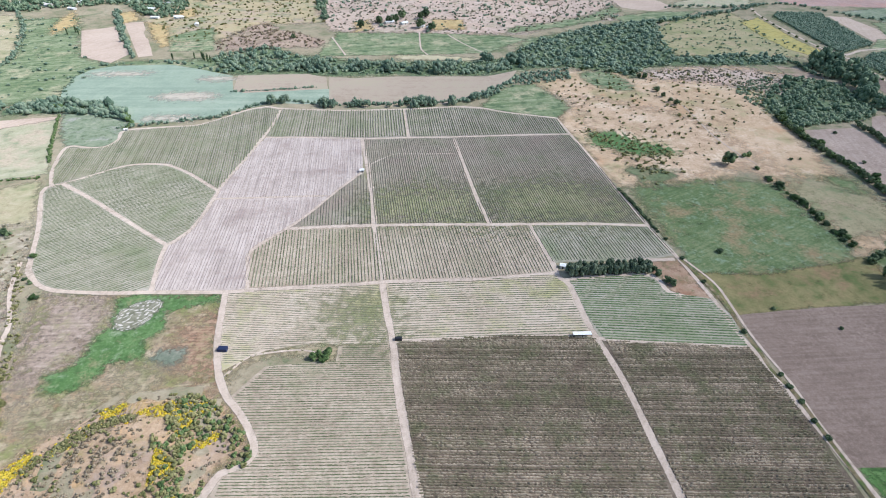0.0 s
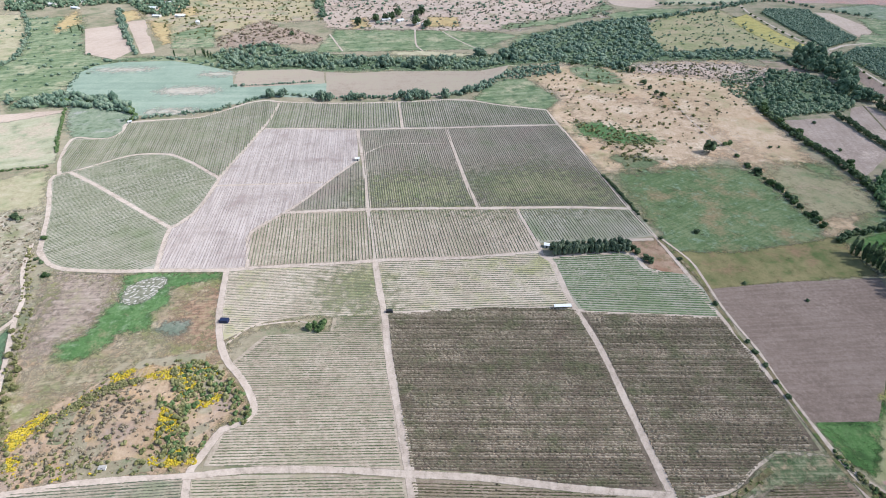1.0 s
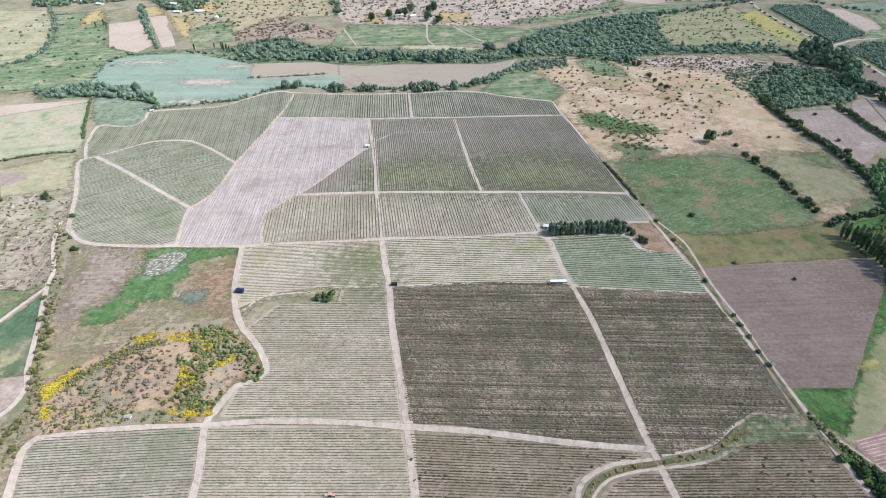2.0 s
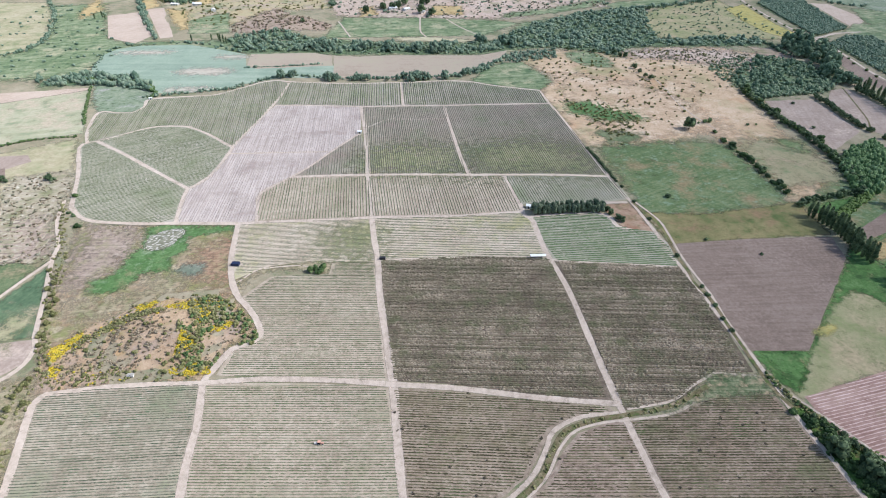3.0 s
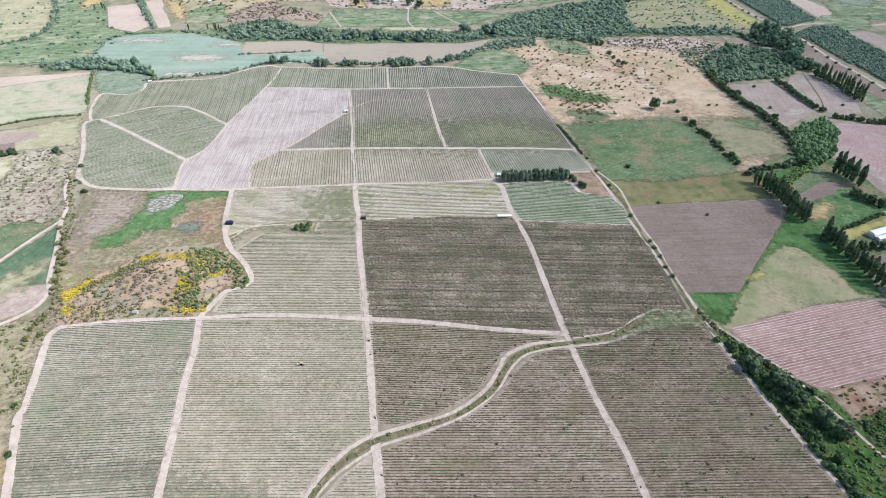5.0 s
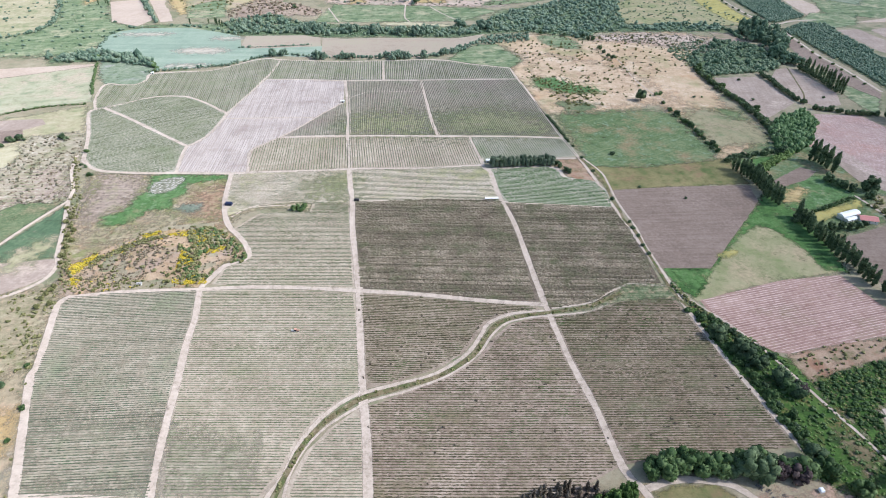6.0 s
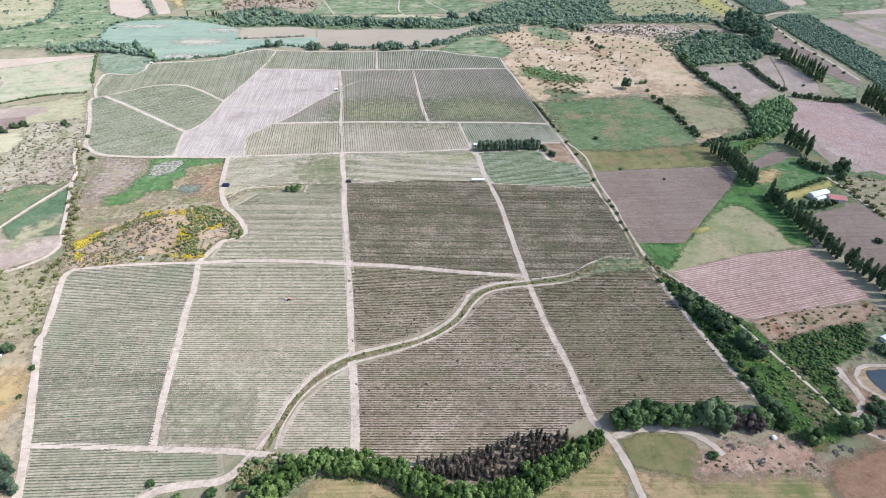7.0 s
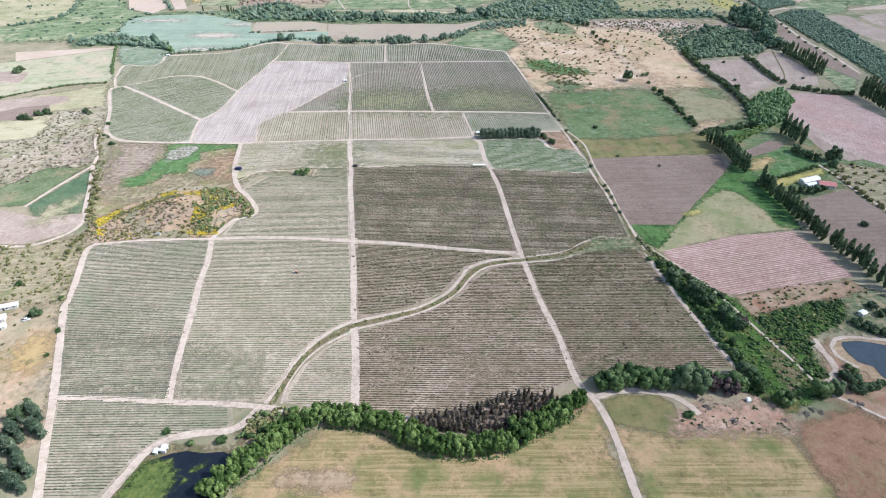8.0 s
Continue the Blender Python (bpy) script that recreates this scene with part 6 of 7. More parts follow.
def crown_of(kind, rng, far=False):
    """Leaves of a crown, and its trunk's height, thickness and limbs; fewer leaves on far trees."""
    lobes = []
    base, tufts = (ICO1, 26) if far else (ICO2, 60)
    if kind == "poplar":
        for i in range(11):
            z = 1.6 + i * 1.25
            r = 1.5 * math.sin(math.pi * min(1, (i + 2.0) / 13.4)) ** 0.8
            lobes.append((rng.uniform(-0.4, 0.4), rng.uniform(-0.4, 0.4), z, r * rng.uniform(0.8, 1.15), r * rng.uniform(0.8, 1.15), 1.3))
        return leaves(rng, lobes, base, tufts, 0.3, 0.36), (2.2, 0.3, 0)
    if kind == "willow":
        for i in range(24):
            t, q = rng.uniform(0, 6.283), rng.uniform(0.15, 1) ** 0.5
            z = rng.uniform(2.0, 7.4)
            reach = 3.6 * math.sqrt(max(0.12, 1 - ((z - 3.6) / 4.6) ** 2))
            r = rng.uniform(0.75, 1.35)
            lobes.append((math.cos(t) * q * reach, math.sin(t) * q * reach, z, r, r, r * rng.uniform(1.2, 1.9)))
        return leaves(rng, lobes, base, tufts, 0.34, 0.45), (2.4, 0.35, 5)
    if kind == "broadleaf":
        for i in range(20):
            t, q = rng.uniform(0, 6.283), rng.uniform(0.2, 1) ** 0.5
            z = rng.uniform(1.8, 7.2)
            reach = 3.3 * math.sqrt(max(0.15, 1 - ((z - 4.0) / 4.2) ** 2))
            r = rng.uniform(1.1, 1.9)
            lobes.append((math.cos(t) * q * reach, math.sin(t) * q * reach, z, r, r, r * rng.uniform(0.8, 1.1)))
        return leaves(rng, lobes, base, tufts, 0.34, 0.4), (2.4, 0.35, 5)
    if kind == "conifer":
        for i in range(8):
            z = 0.9 + i * 0.75
            r = 1.15 * (1 - i / 9.5) + 0.15
            for k in range(2):
                t = rng.uniform(0, 6.283)
                lobes.append((math.cos(t) * r * 0.4, math.sin(t) * r * 0.4, z, r * 0.75, r * 0.75, 0.7))
        return leaves(rng, lobes, ICO1, 40, 0.3, 0.35), (1.5, 0.2, 0)
    if kind == "eucalyptus":
        for i in range(15):
            t, z = rng.uniform(0, 6.283), rng.uniform(2.0, 9.5)
            q = rng.uniform(0, 1.5)
            r = rng.uniform(0.8, 1.35)
            lobes.append((math.cos(t) * q, math.sin(t) * q, z, r, r, r * 1.3))
        return leaves(rng, lobes, base, tufts, 0.32, 0.4), (4.0, 0.25, 3)
    for i in range(7):
        t, q, r = rng.uniform(0, 6.283), rng.uniform(0, 1.0), rng.uniform(0.6, 0.95)
        lobes.append((math.cos(t) * q, math.sin(t) * q, rng.uniform(0.5, 1.3), r, r, r * 0.85))
    return leaves(rng, lobes, base, tufts, 0.2, 0.4), (0.5, 0.12, 4)


TREES = {  # name, leaf, label, group
    "poplar": ("poplar_tree", "tree_dark", "tall narrow dark green poplar in a row", "poplars"),
    "purple_tree": ("broadleaf_tree", "purple_leaf", "dark purple-brown rounded tree", "trees"),
    "river_willow": ("willow_tree", "wood_hazed", "wide grey-green willow in the river wood", "river trees"),
    "tall_tree": ("broadleaf_tree", "wood_dark", "tall dark green tree at the wood's edge", "wood trees"),
    "willow": ("willow_tree", "tree_light", "rounded fresh green tree in a winding belt", "belt trees"),
    "broadleaf": ("broadleaf_tree", "tree_mid", "rounded green tree with a full crown", "trees"),
    "oak": ("oak_tree", "tree_dark", "rounded dark green tree with a dense crown", "trees"),
    "conifer": ("conifer_tree", "conifer", "young brownish conifer in a dense plantation", "conifers"),
    "pine": ("pine_tree", "pine_needles", "blue-green pine with a ragged pointed crown", "pines"),
    "eucalyptus": ("eucalyptus_tree", "pine_needles", "tall dark eucalyptus in a dense grove", "grove trees"),
    "bush": ("bush", "shrub", "rounded olive-green bush in dry grass", "bushes"),
    "dark_bush": ("bush", "tree_dark", "rounded dark green bush beside a track", "bushes"),
    "green_bush": ("bush", "tree_mid", "rounded fresh green bush in grass", "bushes"),
}
SHAPES = {"purple_tree": "broadleaf", "river_willow": "willow", "tall_tree": "broadleaf", "oak": "broadleaf", "pine": "conifer", "dark_bush": "bush", "green_bush": "bush"}
stock = {}
pick = random.Random(5)


def plant(kind, x, y, size=1.0, tall=1.0, variants=4):
    """A tree or bush of that kind, with its own trunk and crown."""
    v = pick.randrange(variants) + (10 if y > 420 else 0)
    z = float(height(x, y))
    s = size * pick.uniform(0.88, 1.12)
    m = pose(x, y, z, 0, 0, pick.uniform(0, 360)) @ Matrix.Diagonal((s, s, s * tall * pick.uniform(0.9, 1.1), 1))
    if (kind, v) in stock:
        return copy_thing(stock[kind, v], m)
    name, leaf, label, group = TREES[kind]
    rng = np.random.default_rng(abs(sum(map(ord, kind))) * 10 + v)
    (cv, cf), (th, thick, limbs) = crown_of(SHAPES.get(kind, kind), rng, v >= 10)
    tree = tagged(new(name), label, "bush" if "bush" in kind else "tree", group)
    tv, tf = trunk_mesh(rng, th, thick, limbs)
    mesh_part("trunk" if "bush" not in kind else "stem", mesh_from("trunk", tv, tf, M["trunk"]), tree)
    mesh_part("crown", mesh_from("crown", cv, cf, M[leaf]), tree)
    # the pose carries the size, so the tree itself keeps a scale of one
    tree.matrix_basis = Matrix.Identity(4)
    stock[kind, v] = tree
    first = tree
    first.matrix_basis = Matrix.Translation((x, y, z))
    return first


def plant_line(kind, pts, gap, size=1.0, tall=1.0, spread=0.6):
    """Trees along a line."""
    line = smooth(pts, 1.0)
    run = 0.0
    last = line[0]
    for q in line:
        run += (q - last).length
        last = q
        if run >= gap:
            run = 0.0
            plant(kind, q.x + pick.uniform(-spread, spread), q.y + pick.uniform(-spread, spread), size, tall)


def offset(pts, d):
    line = smooth(pts, 3.0)
    out = []
    for i, q in enumerate(line):
        w = (line[min(i + 1, len(line) - 1)] - line[max(i - 1, 0)]).normalized()
        out.append((q.x - w.y * d, q.y + w.x * d))
    return out[::3]


plant_line("willow", BELT, 4.8, 1.08, 1.0, 1.1)
plant_line("willow", offset(BELT, 4.5), 5.6, 0.98, 1.0, 1.6)
crng = np.random.default_rng(3)
for x, y in spots(crng, CONIFERS, 95, 2.6):
    plant("conifer", x, y, 0.8, 1.25)
for i, (x, y) in enumerate(EAST_TREES):
    plant("purple_tree" if i > 7 else "oak" if i > 4 else "broadleaf", x, y, 1.4, 1.05)
    plant("oak" if i % 4 == 3 else "broadleaf", x + 4, y + 3.0, 1.25, 1.0)
for x, y in WEST_CONIFERS:
    plant("pine", x, y, 2.0, 0.8)
    plant("pine", x + 4.5, y - 3.5, 1.7, 0.8)
    plant("oak", x - 3, y + 3, 0.75, 0.8)
plant_line("poplar", POPLARS_A, 3.6, 1.2, 1.0)
plant_line("poplar", POPLARS_B, 3.4, 1.35, 1.0, 1.2)
plant_line("poplar", offset(POPLARS_A, 3.5), 5.0, 0.9, 0.95, 1.0)
plant_line("poplar", POPLARS_C, 4.5, 1.45, 1.05)
plant_line("poplar", POPLARS_D, 4.8, 1.15, 0.9, 1.4)
plant_line("poplar", offset(POPLARS_D, 1.5), 6.0, 1.0, 0.75, 1.8)
plant_line("poplar", TALL_ROW, 4.5, 1.35, 0.95, 1.6)
plant_line("oak", offset(TALL_ROW, -2), 6.5, 0.7, 0.9, 1.5)
plant_line("oak", HEDGE_EAST, 5.5, 0.75, 0.9, 2.8)
plant_line("broadleaf", offset(HEDGE_EAST, 2), 6.0, 0.7, 0.85, 2.8)
plant_line("dark_bush", offset(HEDGE_EAST, 4), 3.4, 1.7, 1.0, 1.5)
plant_line("oak", HEDGE_PLOTS, 4.5, 0.75, 0.9, 1.0)
plant_line("oak", HEDGE_SOUTH, 5.0, 0.75, 0.9, 1.0)
plant_line("oak", HEDGE_CREEK, 5.0, 0.65, 1.0, 1.5)
for x, y in ROUND_TREES:
    plant("oak", x, y, 0.95)
for x, y in WOOD_TALL:
    plant("tall_tree", x, y, 1.6, 1.1)
for x, y in WOOD_SOFT:
    plant("tall_tree", x, y, 1.6, 1.0)
for x, y in FIELD_TREES:
    plant("oak", x, y, 0.5, 0.7)
plant_line("green_bush", LONE_HEDGE, 9.0, 2.0, 1.0, 2.6)
plant_line("dark_bush", LONE_HEDGE, 11.0, 1.6, 1.0, 2.6)
plant_line("oak", LONE_HEDGE, 27.0, 0.7, 0.9, 1.5)
for x, y in SCRUB_LONE[1:]:
    plant("green_bush", x, y, 1.9)
for i, (x, y) in enumerate(RIVER_ROUNDS + BANK_ROUNDS):
    plant("river_willow", x, y, (1.3, 1.0, 1.4, 1.1)[i % 4], 0.8)
for x, y in BIG_WILLOWS:
    plant("river_willow", x, y, 2.0, 0.8)
    plant("river_willow", x + 7, y + 2, 1.6, 0.8)
for x, y in WOOD_HIGH:
    plant("tall_tree", x, y, 2.4, 1.1)
    plant("tall_tree", x - 7, y - 6, 1.9, 1.1)
for x, y in SPIRES:
    plant("poplar", x, y, 0.9, 0.8)
for x, y in FARM_TREES:
    plant("oak", x, y, 1.5, 1.1)
for i, (x, y) in enumerate(WEST_TREES):
    if i < 8:
        plant("oak", x, y, 0.95, 0.8)
    plant("dark_bush", x + 4.5, y - 1.5, 1.8 if i < 8 else 1.2)
plant_line("green_bush", offset(HIGHWAY, -5.5), 26.0, 1.6, 0.9, 3.0)
plant("purple_tree", 247, 21, 0.8, 0.9)
plant("oak", 450, 227, 1.5, 0.95)
plant("dark_bush", 403, 120, 2.0)
plant("oak", -190, 79, 0.7, 0.9)
plant_line("green_bush", HEDGE_BARN, 3.0, 1.2, 0.9, 0.8)
plant_line("bush", FARM_LANE, 7.0, 1.6, 1.0, 2.5)
for x, y in HOUSE_TREES:
    plant("oak", x, y, 0.75)
for x, y in DITCH_TREES:
    plant("oak" if pick.random() < 0.6 else "broadleaf", x, y, 1.15)
plant_line("green_bush", DITCH_BUSHES, 4.2, 1.6, 1.0, 1.5)
plant_line("broadleaf", TRACK_HEDGE_L, 13.0, 0.62, 0.9, 1.5)
for x, y in DITCH_POPLARS:
    plant("poplar", x, y, 0.95, 0.75)
plant_line("dark_bush", TRACK_HEDGE_L, 7.0, 1.4, 1.0, 1.6)
plant_line("green_bush", offset(TRACK_HEDGE_L, -2), 4.5, 1.3, 1.0, 1.8)
plant_line("dark_bush", TRACK_HEDGE_R, 3.0, 1.4, 1.0, 1.4)
for x, y in YARD_BUSHES:
    plant("dark_bush", x, y, 2.2)
    plant("oak", x + 2.5, y + 1.5, 0.5)
for x, y in VERGE_BUSHES:
    plant("bush", x, y, 1.4)
for x, y in NEAR_BUSHES:
    plant("green_bush", x, y, 1.4)
plant_line("dark_bush", HEDGE_TRACK, 3.0, 1.3, 0.9, 0.6)
for x, y in TRACK_BUSHES:
    plant("dark_bush", x, y, 1.25)
for i, (x, y) in enumerate(LONE):
    plant("oak" if i in (0, 2) else "dark_bush", x, y, (1.5, 1.4, 0.5, 1.6, 1.7, 1.0, 0.9)[i])
for k in range(3):
    plant_line("eucalyptus", [(x, y + 3.0 * k) for x, y in GROVE], 3.3, 0.85, 1.0, 1.0)
for x, y in GROVE_EDGE:
    plant("oak", x, y, 0.6)
for x, y in POND_BUSHES:
    plant("green_bush", x, y, 1.5)
for x, y in [(-41, 257), (-37, 254), (-35, 259), (-39, 252), (-44, 255), (-36, 257)]:
    plant("broadleaf", x, y, 0.55, 0.8)
for x, y in EDGE_OAKS[1:5]:
    plant("oak", x, y, 0.9)
for x, y in (EDGE_OAKS[0], EDGE_OAKS[5]):
    plant("green_bush", x, y, 1.8)
for i, (x, y) in enumerate(FAR_RIVER_TREES):
    plant("river_willow", x, y, (1.5, 1.1, 0.7, 1.3, 0.8)[i % 5])
for x, y in [(-168, 41), (-182, 95), (-194, 79), (-170, 62)]:
    plant("green_bush", x, y, 1.1)

# ---- shrubs, hedges and woods ----
srng = np.random.default_rng(11)


def sown(poly, count, r0, r1, gap=0.0, tall=1.0, margin=0.0):
    return [(x, y, r, r * tall * srng.uniform(0.8, 1.3)) for x, y in spots(srng, poly, count, gap, margin) for r in [srng.uniform(r0, r1)]]


def strung(pts, gap, r0, r1, spread, tall=1.0):
    out = []
    for q in smooth(pts, gap):
        r = srng.uniform(r0, r1)
        out.append((q.x + srng.uniform(-spread, spread), q.y + srng.uniform(-spread, spread), r, r * tall * srng.uniform(0.8, 1.3)))
    return out


thicket("shrubs", sown(SCRUB_TOP, 330, 0.7, 2.2, 2.0) + sown(SCRUB_BUSHES, 200, 0.4, 1.8, 2.5), M["shrub_pale"], "grey-olive bushes on the pale slope", "bushes", 54)
thicket("shrubs", sown(NW_GREEN, 170, 1.2, 3.6, 4.0), M["wood_hazed"], "bushes scattered over the green pasture", "bushes", 55)
thicket("shrubs", sown(SCRUB_BUSHES, 400, 0.5, 2.5, 2.5), M["shrub"], "scattered small olive bushes on dry scrubland", "bushes", 1)
thicket("shrubs", sown(WOOD_EDGE, 150, 1.5, 3.8, 3.0, 1.2), M["wood_hazed"], "green bushes at the edge of the scrubland", "bushes", 38)
for x, y in SCRUB_TREES:
    plant("oak", x, y, 0.75)
thicket("shrubs", sown(SCRUB_BELT, 150, 0.8, 2.2, 2.0), M["shrub"], "small green bushes round a green patch", "bushes", 2)
thicket("shrubs", sown(BROWN_HILL, 2600, 1.0, 2.6), M["shrub_pale"], "grey-olive shrubs all over the far hillside", "bushes", 3)
thicket("shrubs", sown(BROWN_HILL, 450, 1.5, 4.5), M["wood_hazed"], "scattered green shrubs on the far hillside", "bushes", 31)
thicket("shrubs", sown(GOLD_SLOPE, 420, 1.2, 3.2), M["shrub"], "scattered bushes on golden grass", "bushes", 4)
thicket("shrubs", sown(BROWN_KNOLL, 260, 1.2, 3.2), M["shrub_brown"], "brown shrubs on a low knoll", "bushes", 5)
thicket("shrubs", sown(OLIVE_LAND, 260, 1.0, 3.0), M["wood_light"], "bushes scattered over rough land", "bushes", 6)
thicket("shrubs", sown(MOUND, 330, 0.35, 1.3, 1.0) + sown(MOUND_LEFT, 230, 0.5, 1.6, 1.2), M["shrub_brown"], "low brown shrubs on the mound", "bushes", 7)
thicket("shrubs", sown(MOUND, 130, 0.6, 2.0, 1.8) + sown(MOUND_THICK, 110, 0.8, 2.5, 1.4) + sown(MOUND_HOLLOW, 75, 0.8, 2.4, 1.4) + sown(MOUND_RIM, 150, 0.6, 1.6, 0.8), M["shrub"], "dense olive shrubs on the mound", "bushes", 8)
thicket("shrubs", sown(MOUND_FOOT, 60, 0.6, 1.9, 1.2), M["shrub"], "olive bushes at the mound's foot", "bushes", 47)
thicket("shrubs", sown(MOUND_THICK, 60, 0.8, 2.4, 1.6) + sown(MOUND_HOLLOW, 30, 0.8, 2.2, 1.6), M["tree_mid"], "green shrubs on the mound", "bushes", 45)
thicket("broom", [q for patch, count in ((MOUND_BROOM, 120), (MOUND_BROOM_B, 230), (BROOM_WEST, 110), (BROOM_CORNER, 40), (BROOM_TOP, 70), (BROOM_EAST, 60), (BROOM_SOUTH, 90)) for q in sown(patch, count, 0.4, 1.2, 0.6, 0.6, -1.3)] + sown(MOUND_FOOT, 22, 0.4, 1.2, 1.0, 0.7) + sown(MOUND_RIM, 50, 0.4, 1.1, 0.8, 0.7, -2.0), M["broom"], "yellow flowering broom on the mound", "bushes", 9)
thicket("shrubs", sown(WEST_SCRUB, 150, 0.7, 2.0, 2.0), M["shrub_pale"], "olive bushes on a stony slope", "bushes", 43)
thicket("shrubs", sown(WEST_SCRUB, 420, 0.4, 1.4, 1.2), M["shrub_brown"], "low brown shrubs on a stony slope", "bushes", 10)
thicket("shrubs", strung(BANK_PATH, 4.0, 0.4, 1.1, 1.5, 0.9), M["shrub"], "small bushes along the grassy bank", "bushes", 56)
thicket("shrubs", sown(WEST_VERGE, 130, 0.8, 1.9, 1.2), M["shrub"], "olive shrubs beside a dirt track", "bushes", 12)
thicket("shrubs", sown(WEST_OLIVE, 330, 0.5, 1.7, 1.3), M["shrub"], "low olive shrubs in rough grass", "bushes", 42)
thicket("shrubs", sown(WEST_GRASS, 55, 0.7, 1.7, 2.5), M["shrub"], "scattered shrubs in rough grass", "bushes", 13)
thicket("shrubs", sown(RUBBLE, 45, 0.3, 1.0, 1.0), M["tree_mid"], "small green bushes on disturbed ground", "bushes", 44)
thicket("hedge", strung(offset(BELT, -4.0), 0.7, 0.4, 1.0, 0.9, 0.9) + strung(offset(BELT, -5.0), 1.1, 0.25, 0.6, 0.8, 0.8), M["tree_mid"], "low green scrub at the foot of the tree belt", "bushes", 48)
thicket("shrubs", sown(POND_SCRUB, 70, 0.6, 1.9, 1.2), M["shrub"], "yellow-olive shrubs beside the pond", "bushes", 49)
thicket("shrubs", sown(POND_SCRUB, 26, 0.8, 2.2, 1.6), M["tree_mid"], "green shrubs beside the pond", "bushes", 50)
thicket("shrubs", strung(TRACK_SHRUBS, 0.9, 0.7, 1.7, 1.6, 1.0), M["shrub"], "olive-brown hedge between two tracks", "hedge", 51)
thicket("shrubs", strung(TRACK_SHRUBS, 2.0, 0.7, 1.8, 1.6, 1.1), M["tree_mid"], "green bushes between two tracks", "hedge", 52)
thicket("shrubs", sown(DRY_STRIP, 60, 0.8, 1.7, 2.0), M["shrub"], "bushes dotted over a bare strip", "bushes", 14)
thicket("shrubs", sown(DITCH_GREEN, 260, 0.4, 1.3, 1.1, 0.8), M["tree_light"], "fresh green scrub beside the track", "bushes", 39)
thicket("shrubs", sown(DITCH_GREEN, 250, 0.5, 1.7, 1.3, 0.9), M["tree_mid"], "green scrub along the ditch", "bushes", 15)
thicket("shrubs", strung(CREEK, 2.2, 0.3, 1.3, 1.3), M["shrub"], "small bushes in the creek bed", "bushes", 16)
thicket("shrubs", sown(HOUSE_SCRUB, 70, 1.2, 2.6, 3.0), M["shrub"], "bushes scattered near the farmhouse", "bushes", 17)
thicket("orchard", sown(ORCHARD, 190, 0.6, 2.2, 1.6, 0.8), M["tree_mid"], "dense dark green orchard trees", "orchard", 18, tufts=14)
thicket("orchard", sown(ORCHARD, 200, 0.5, 1.6, 1.3, 0.8), M["tree_light"], "lighter green orchard trees and weeds", "orchard", 41, tufts=14)
thicket("orchard", sown(ORCHARD, 150, 0.4, 1.4, 1.3, 0.7), M["shrub"], "olive weeds between orchard trees", "orchard", 53, tufts=10)
thicket("hedge", strung(BLUE_HEDGE, 3.0, 1.2, 3.0, 1.5) + strung(BLUE_RIM, 7.0, 1.0, 4.6, 5.0), M["wood_hazed"], "ragged green hedge beside the blue-green crop", "hedge", 40)
thicket("hedge", strung(HEDGE_WEST, 2.5, 1.2, 2.4, 1.0), M["tree_mid"], "ragged green hedge between fields", "hedge", 19)
thicket("hedge", strung(SLOUGH_HEDGE, 2.0, 1.4, 2.4, 1.0) + strung(SLOUGH_RING, 2.5, 1.6, 3.8, 2.5, 1.2), M["tree_mid"], "green hedge beside the vineyard track", "hedge", 20)
thicket("reed_strip", [q for d in (-3, -1, 1, 3) for q in strung(offset(REED_STRIP, d), 2.2, 1.5, 2.5, 0.8, 1.3)], M["tree_light"], "bright green strip of tall reeds", "reeds", 21)
thicket("copse", sown(COPSE, 190, 2.4, 4.2, 3.2, 1.7), M["copse_leaf"], "dense fresh green copse between fields", "copse", 22, ICO2, 12)
thicket("river_wood", sown(RIVER_WOOD, 300, 1.6, 3.6, 4.0, 1.2), M["wood_light"], "pale green bushes by the river wood", "wood", 36, ICO1, 10)
thicket("river_wood", sown(RIVER_WOOD, 260, 2.2, 5.5, 4.0, 1.4), M["wood_hazed"], "green riverside wood", "wood", 23, ICO1, 10)
thicket("river_wood", strung(offset(HEDGE_NORTH, 0), 5, 4, 7, 5, 1.4) + sown(NW_WOOD, 120, 2.5, 5.5, 3.0, 1.4), M["wood_hazed"], "green riverside trees behind pale fields", "wood", 24, ICO1, 10)
thicket("woodland", sown(BIG_WOOD, 800, 1.4, 4.2, 3.0, 1.0), M["wood_light"], "pale green bushes within the woodland", "wood", 35, ICO1, 10)
thicket("woodland", sown(BIG_WOOD, 640, 2.0, 5.8, 3.4, 1.15), M["wood_hazed"], "wide dense green woodland", "wood", 25, ICO1, 10)
thicket("woodland", sown(EAST_WOOD, 190, 1.4, 3.4, 2.6, 1.2) + sown(WOOD_LIGHT, 90, 1.8, 3.6, 2.5, 1.4) + sown(WOOD_THIN, 130, 0.8, 2.6, 2.0), M["wood_light"], "pale green trees in the east wood", "wood", 37, ICO1, 10)
thicket("woodland", sown(EAST_WOOD, 330, 1.6, 4.6, 2.4, 1.3) + strung(WOOD_ROW, 3.0, 2.2, 4.0, 3.0, 1.4) + sown(WOOD_THIN, 70, 1.0, 2.8, 2.0), M["wood_dark"], "dense green woodland beside bare fields", "wood", 26, ICO1, 12)
thicket("far_hedges", strung(TOP_HEDGE_EAST, 7.0, 2.5, 5.0, 6.0, 1.2) + strung(TOP_WOOD, 4.0, 2.5, 6.0, 7.0, 1.3) + strung(NW_HEDGE_LINE, 4.5, 2.0, 4.5, 4.0, 1.3) + sown(NORTH_HEDGE, 90, 2.5, 5, 2, 1.4) + sown(TOP_HEDGE, 260, 3, 6.5, 4, 1.4), M["wood_hazed"], "far tree belts between fields", "hedge", 27, ICO1, 8)
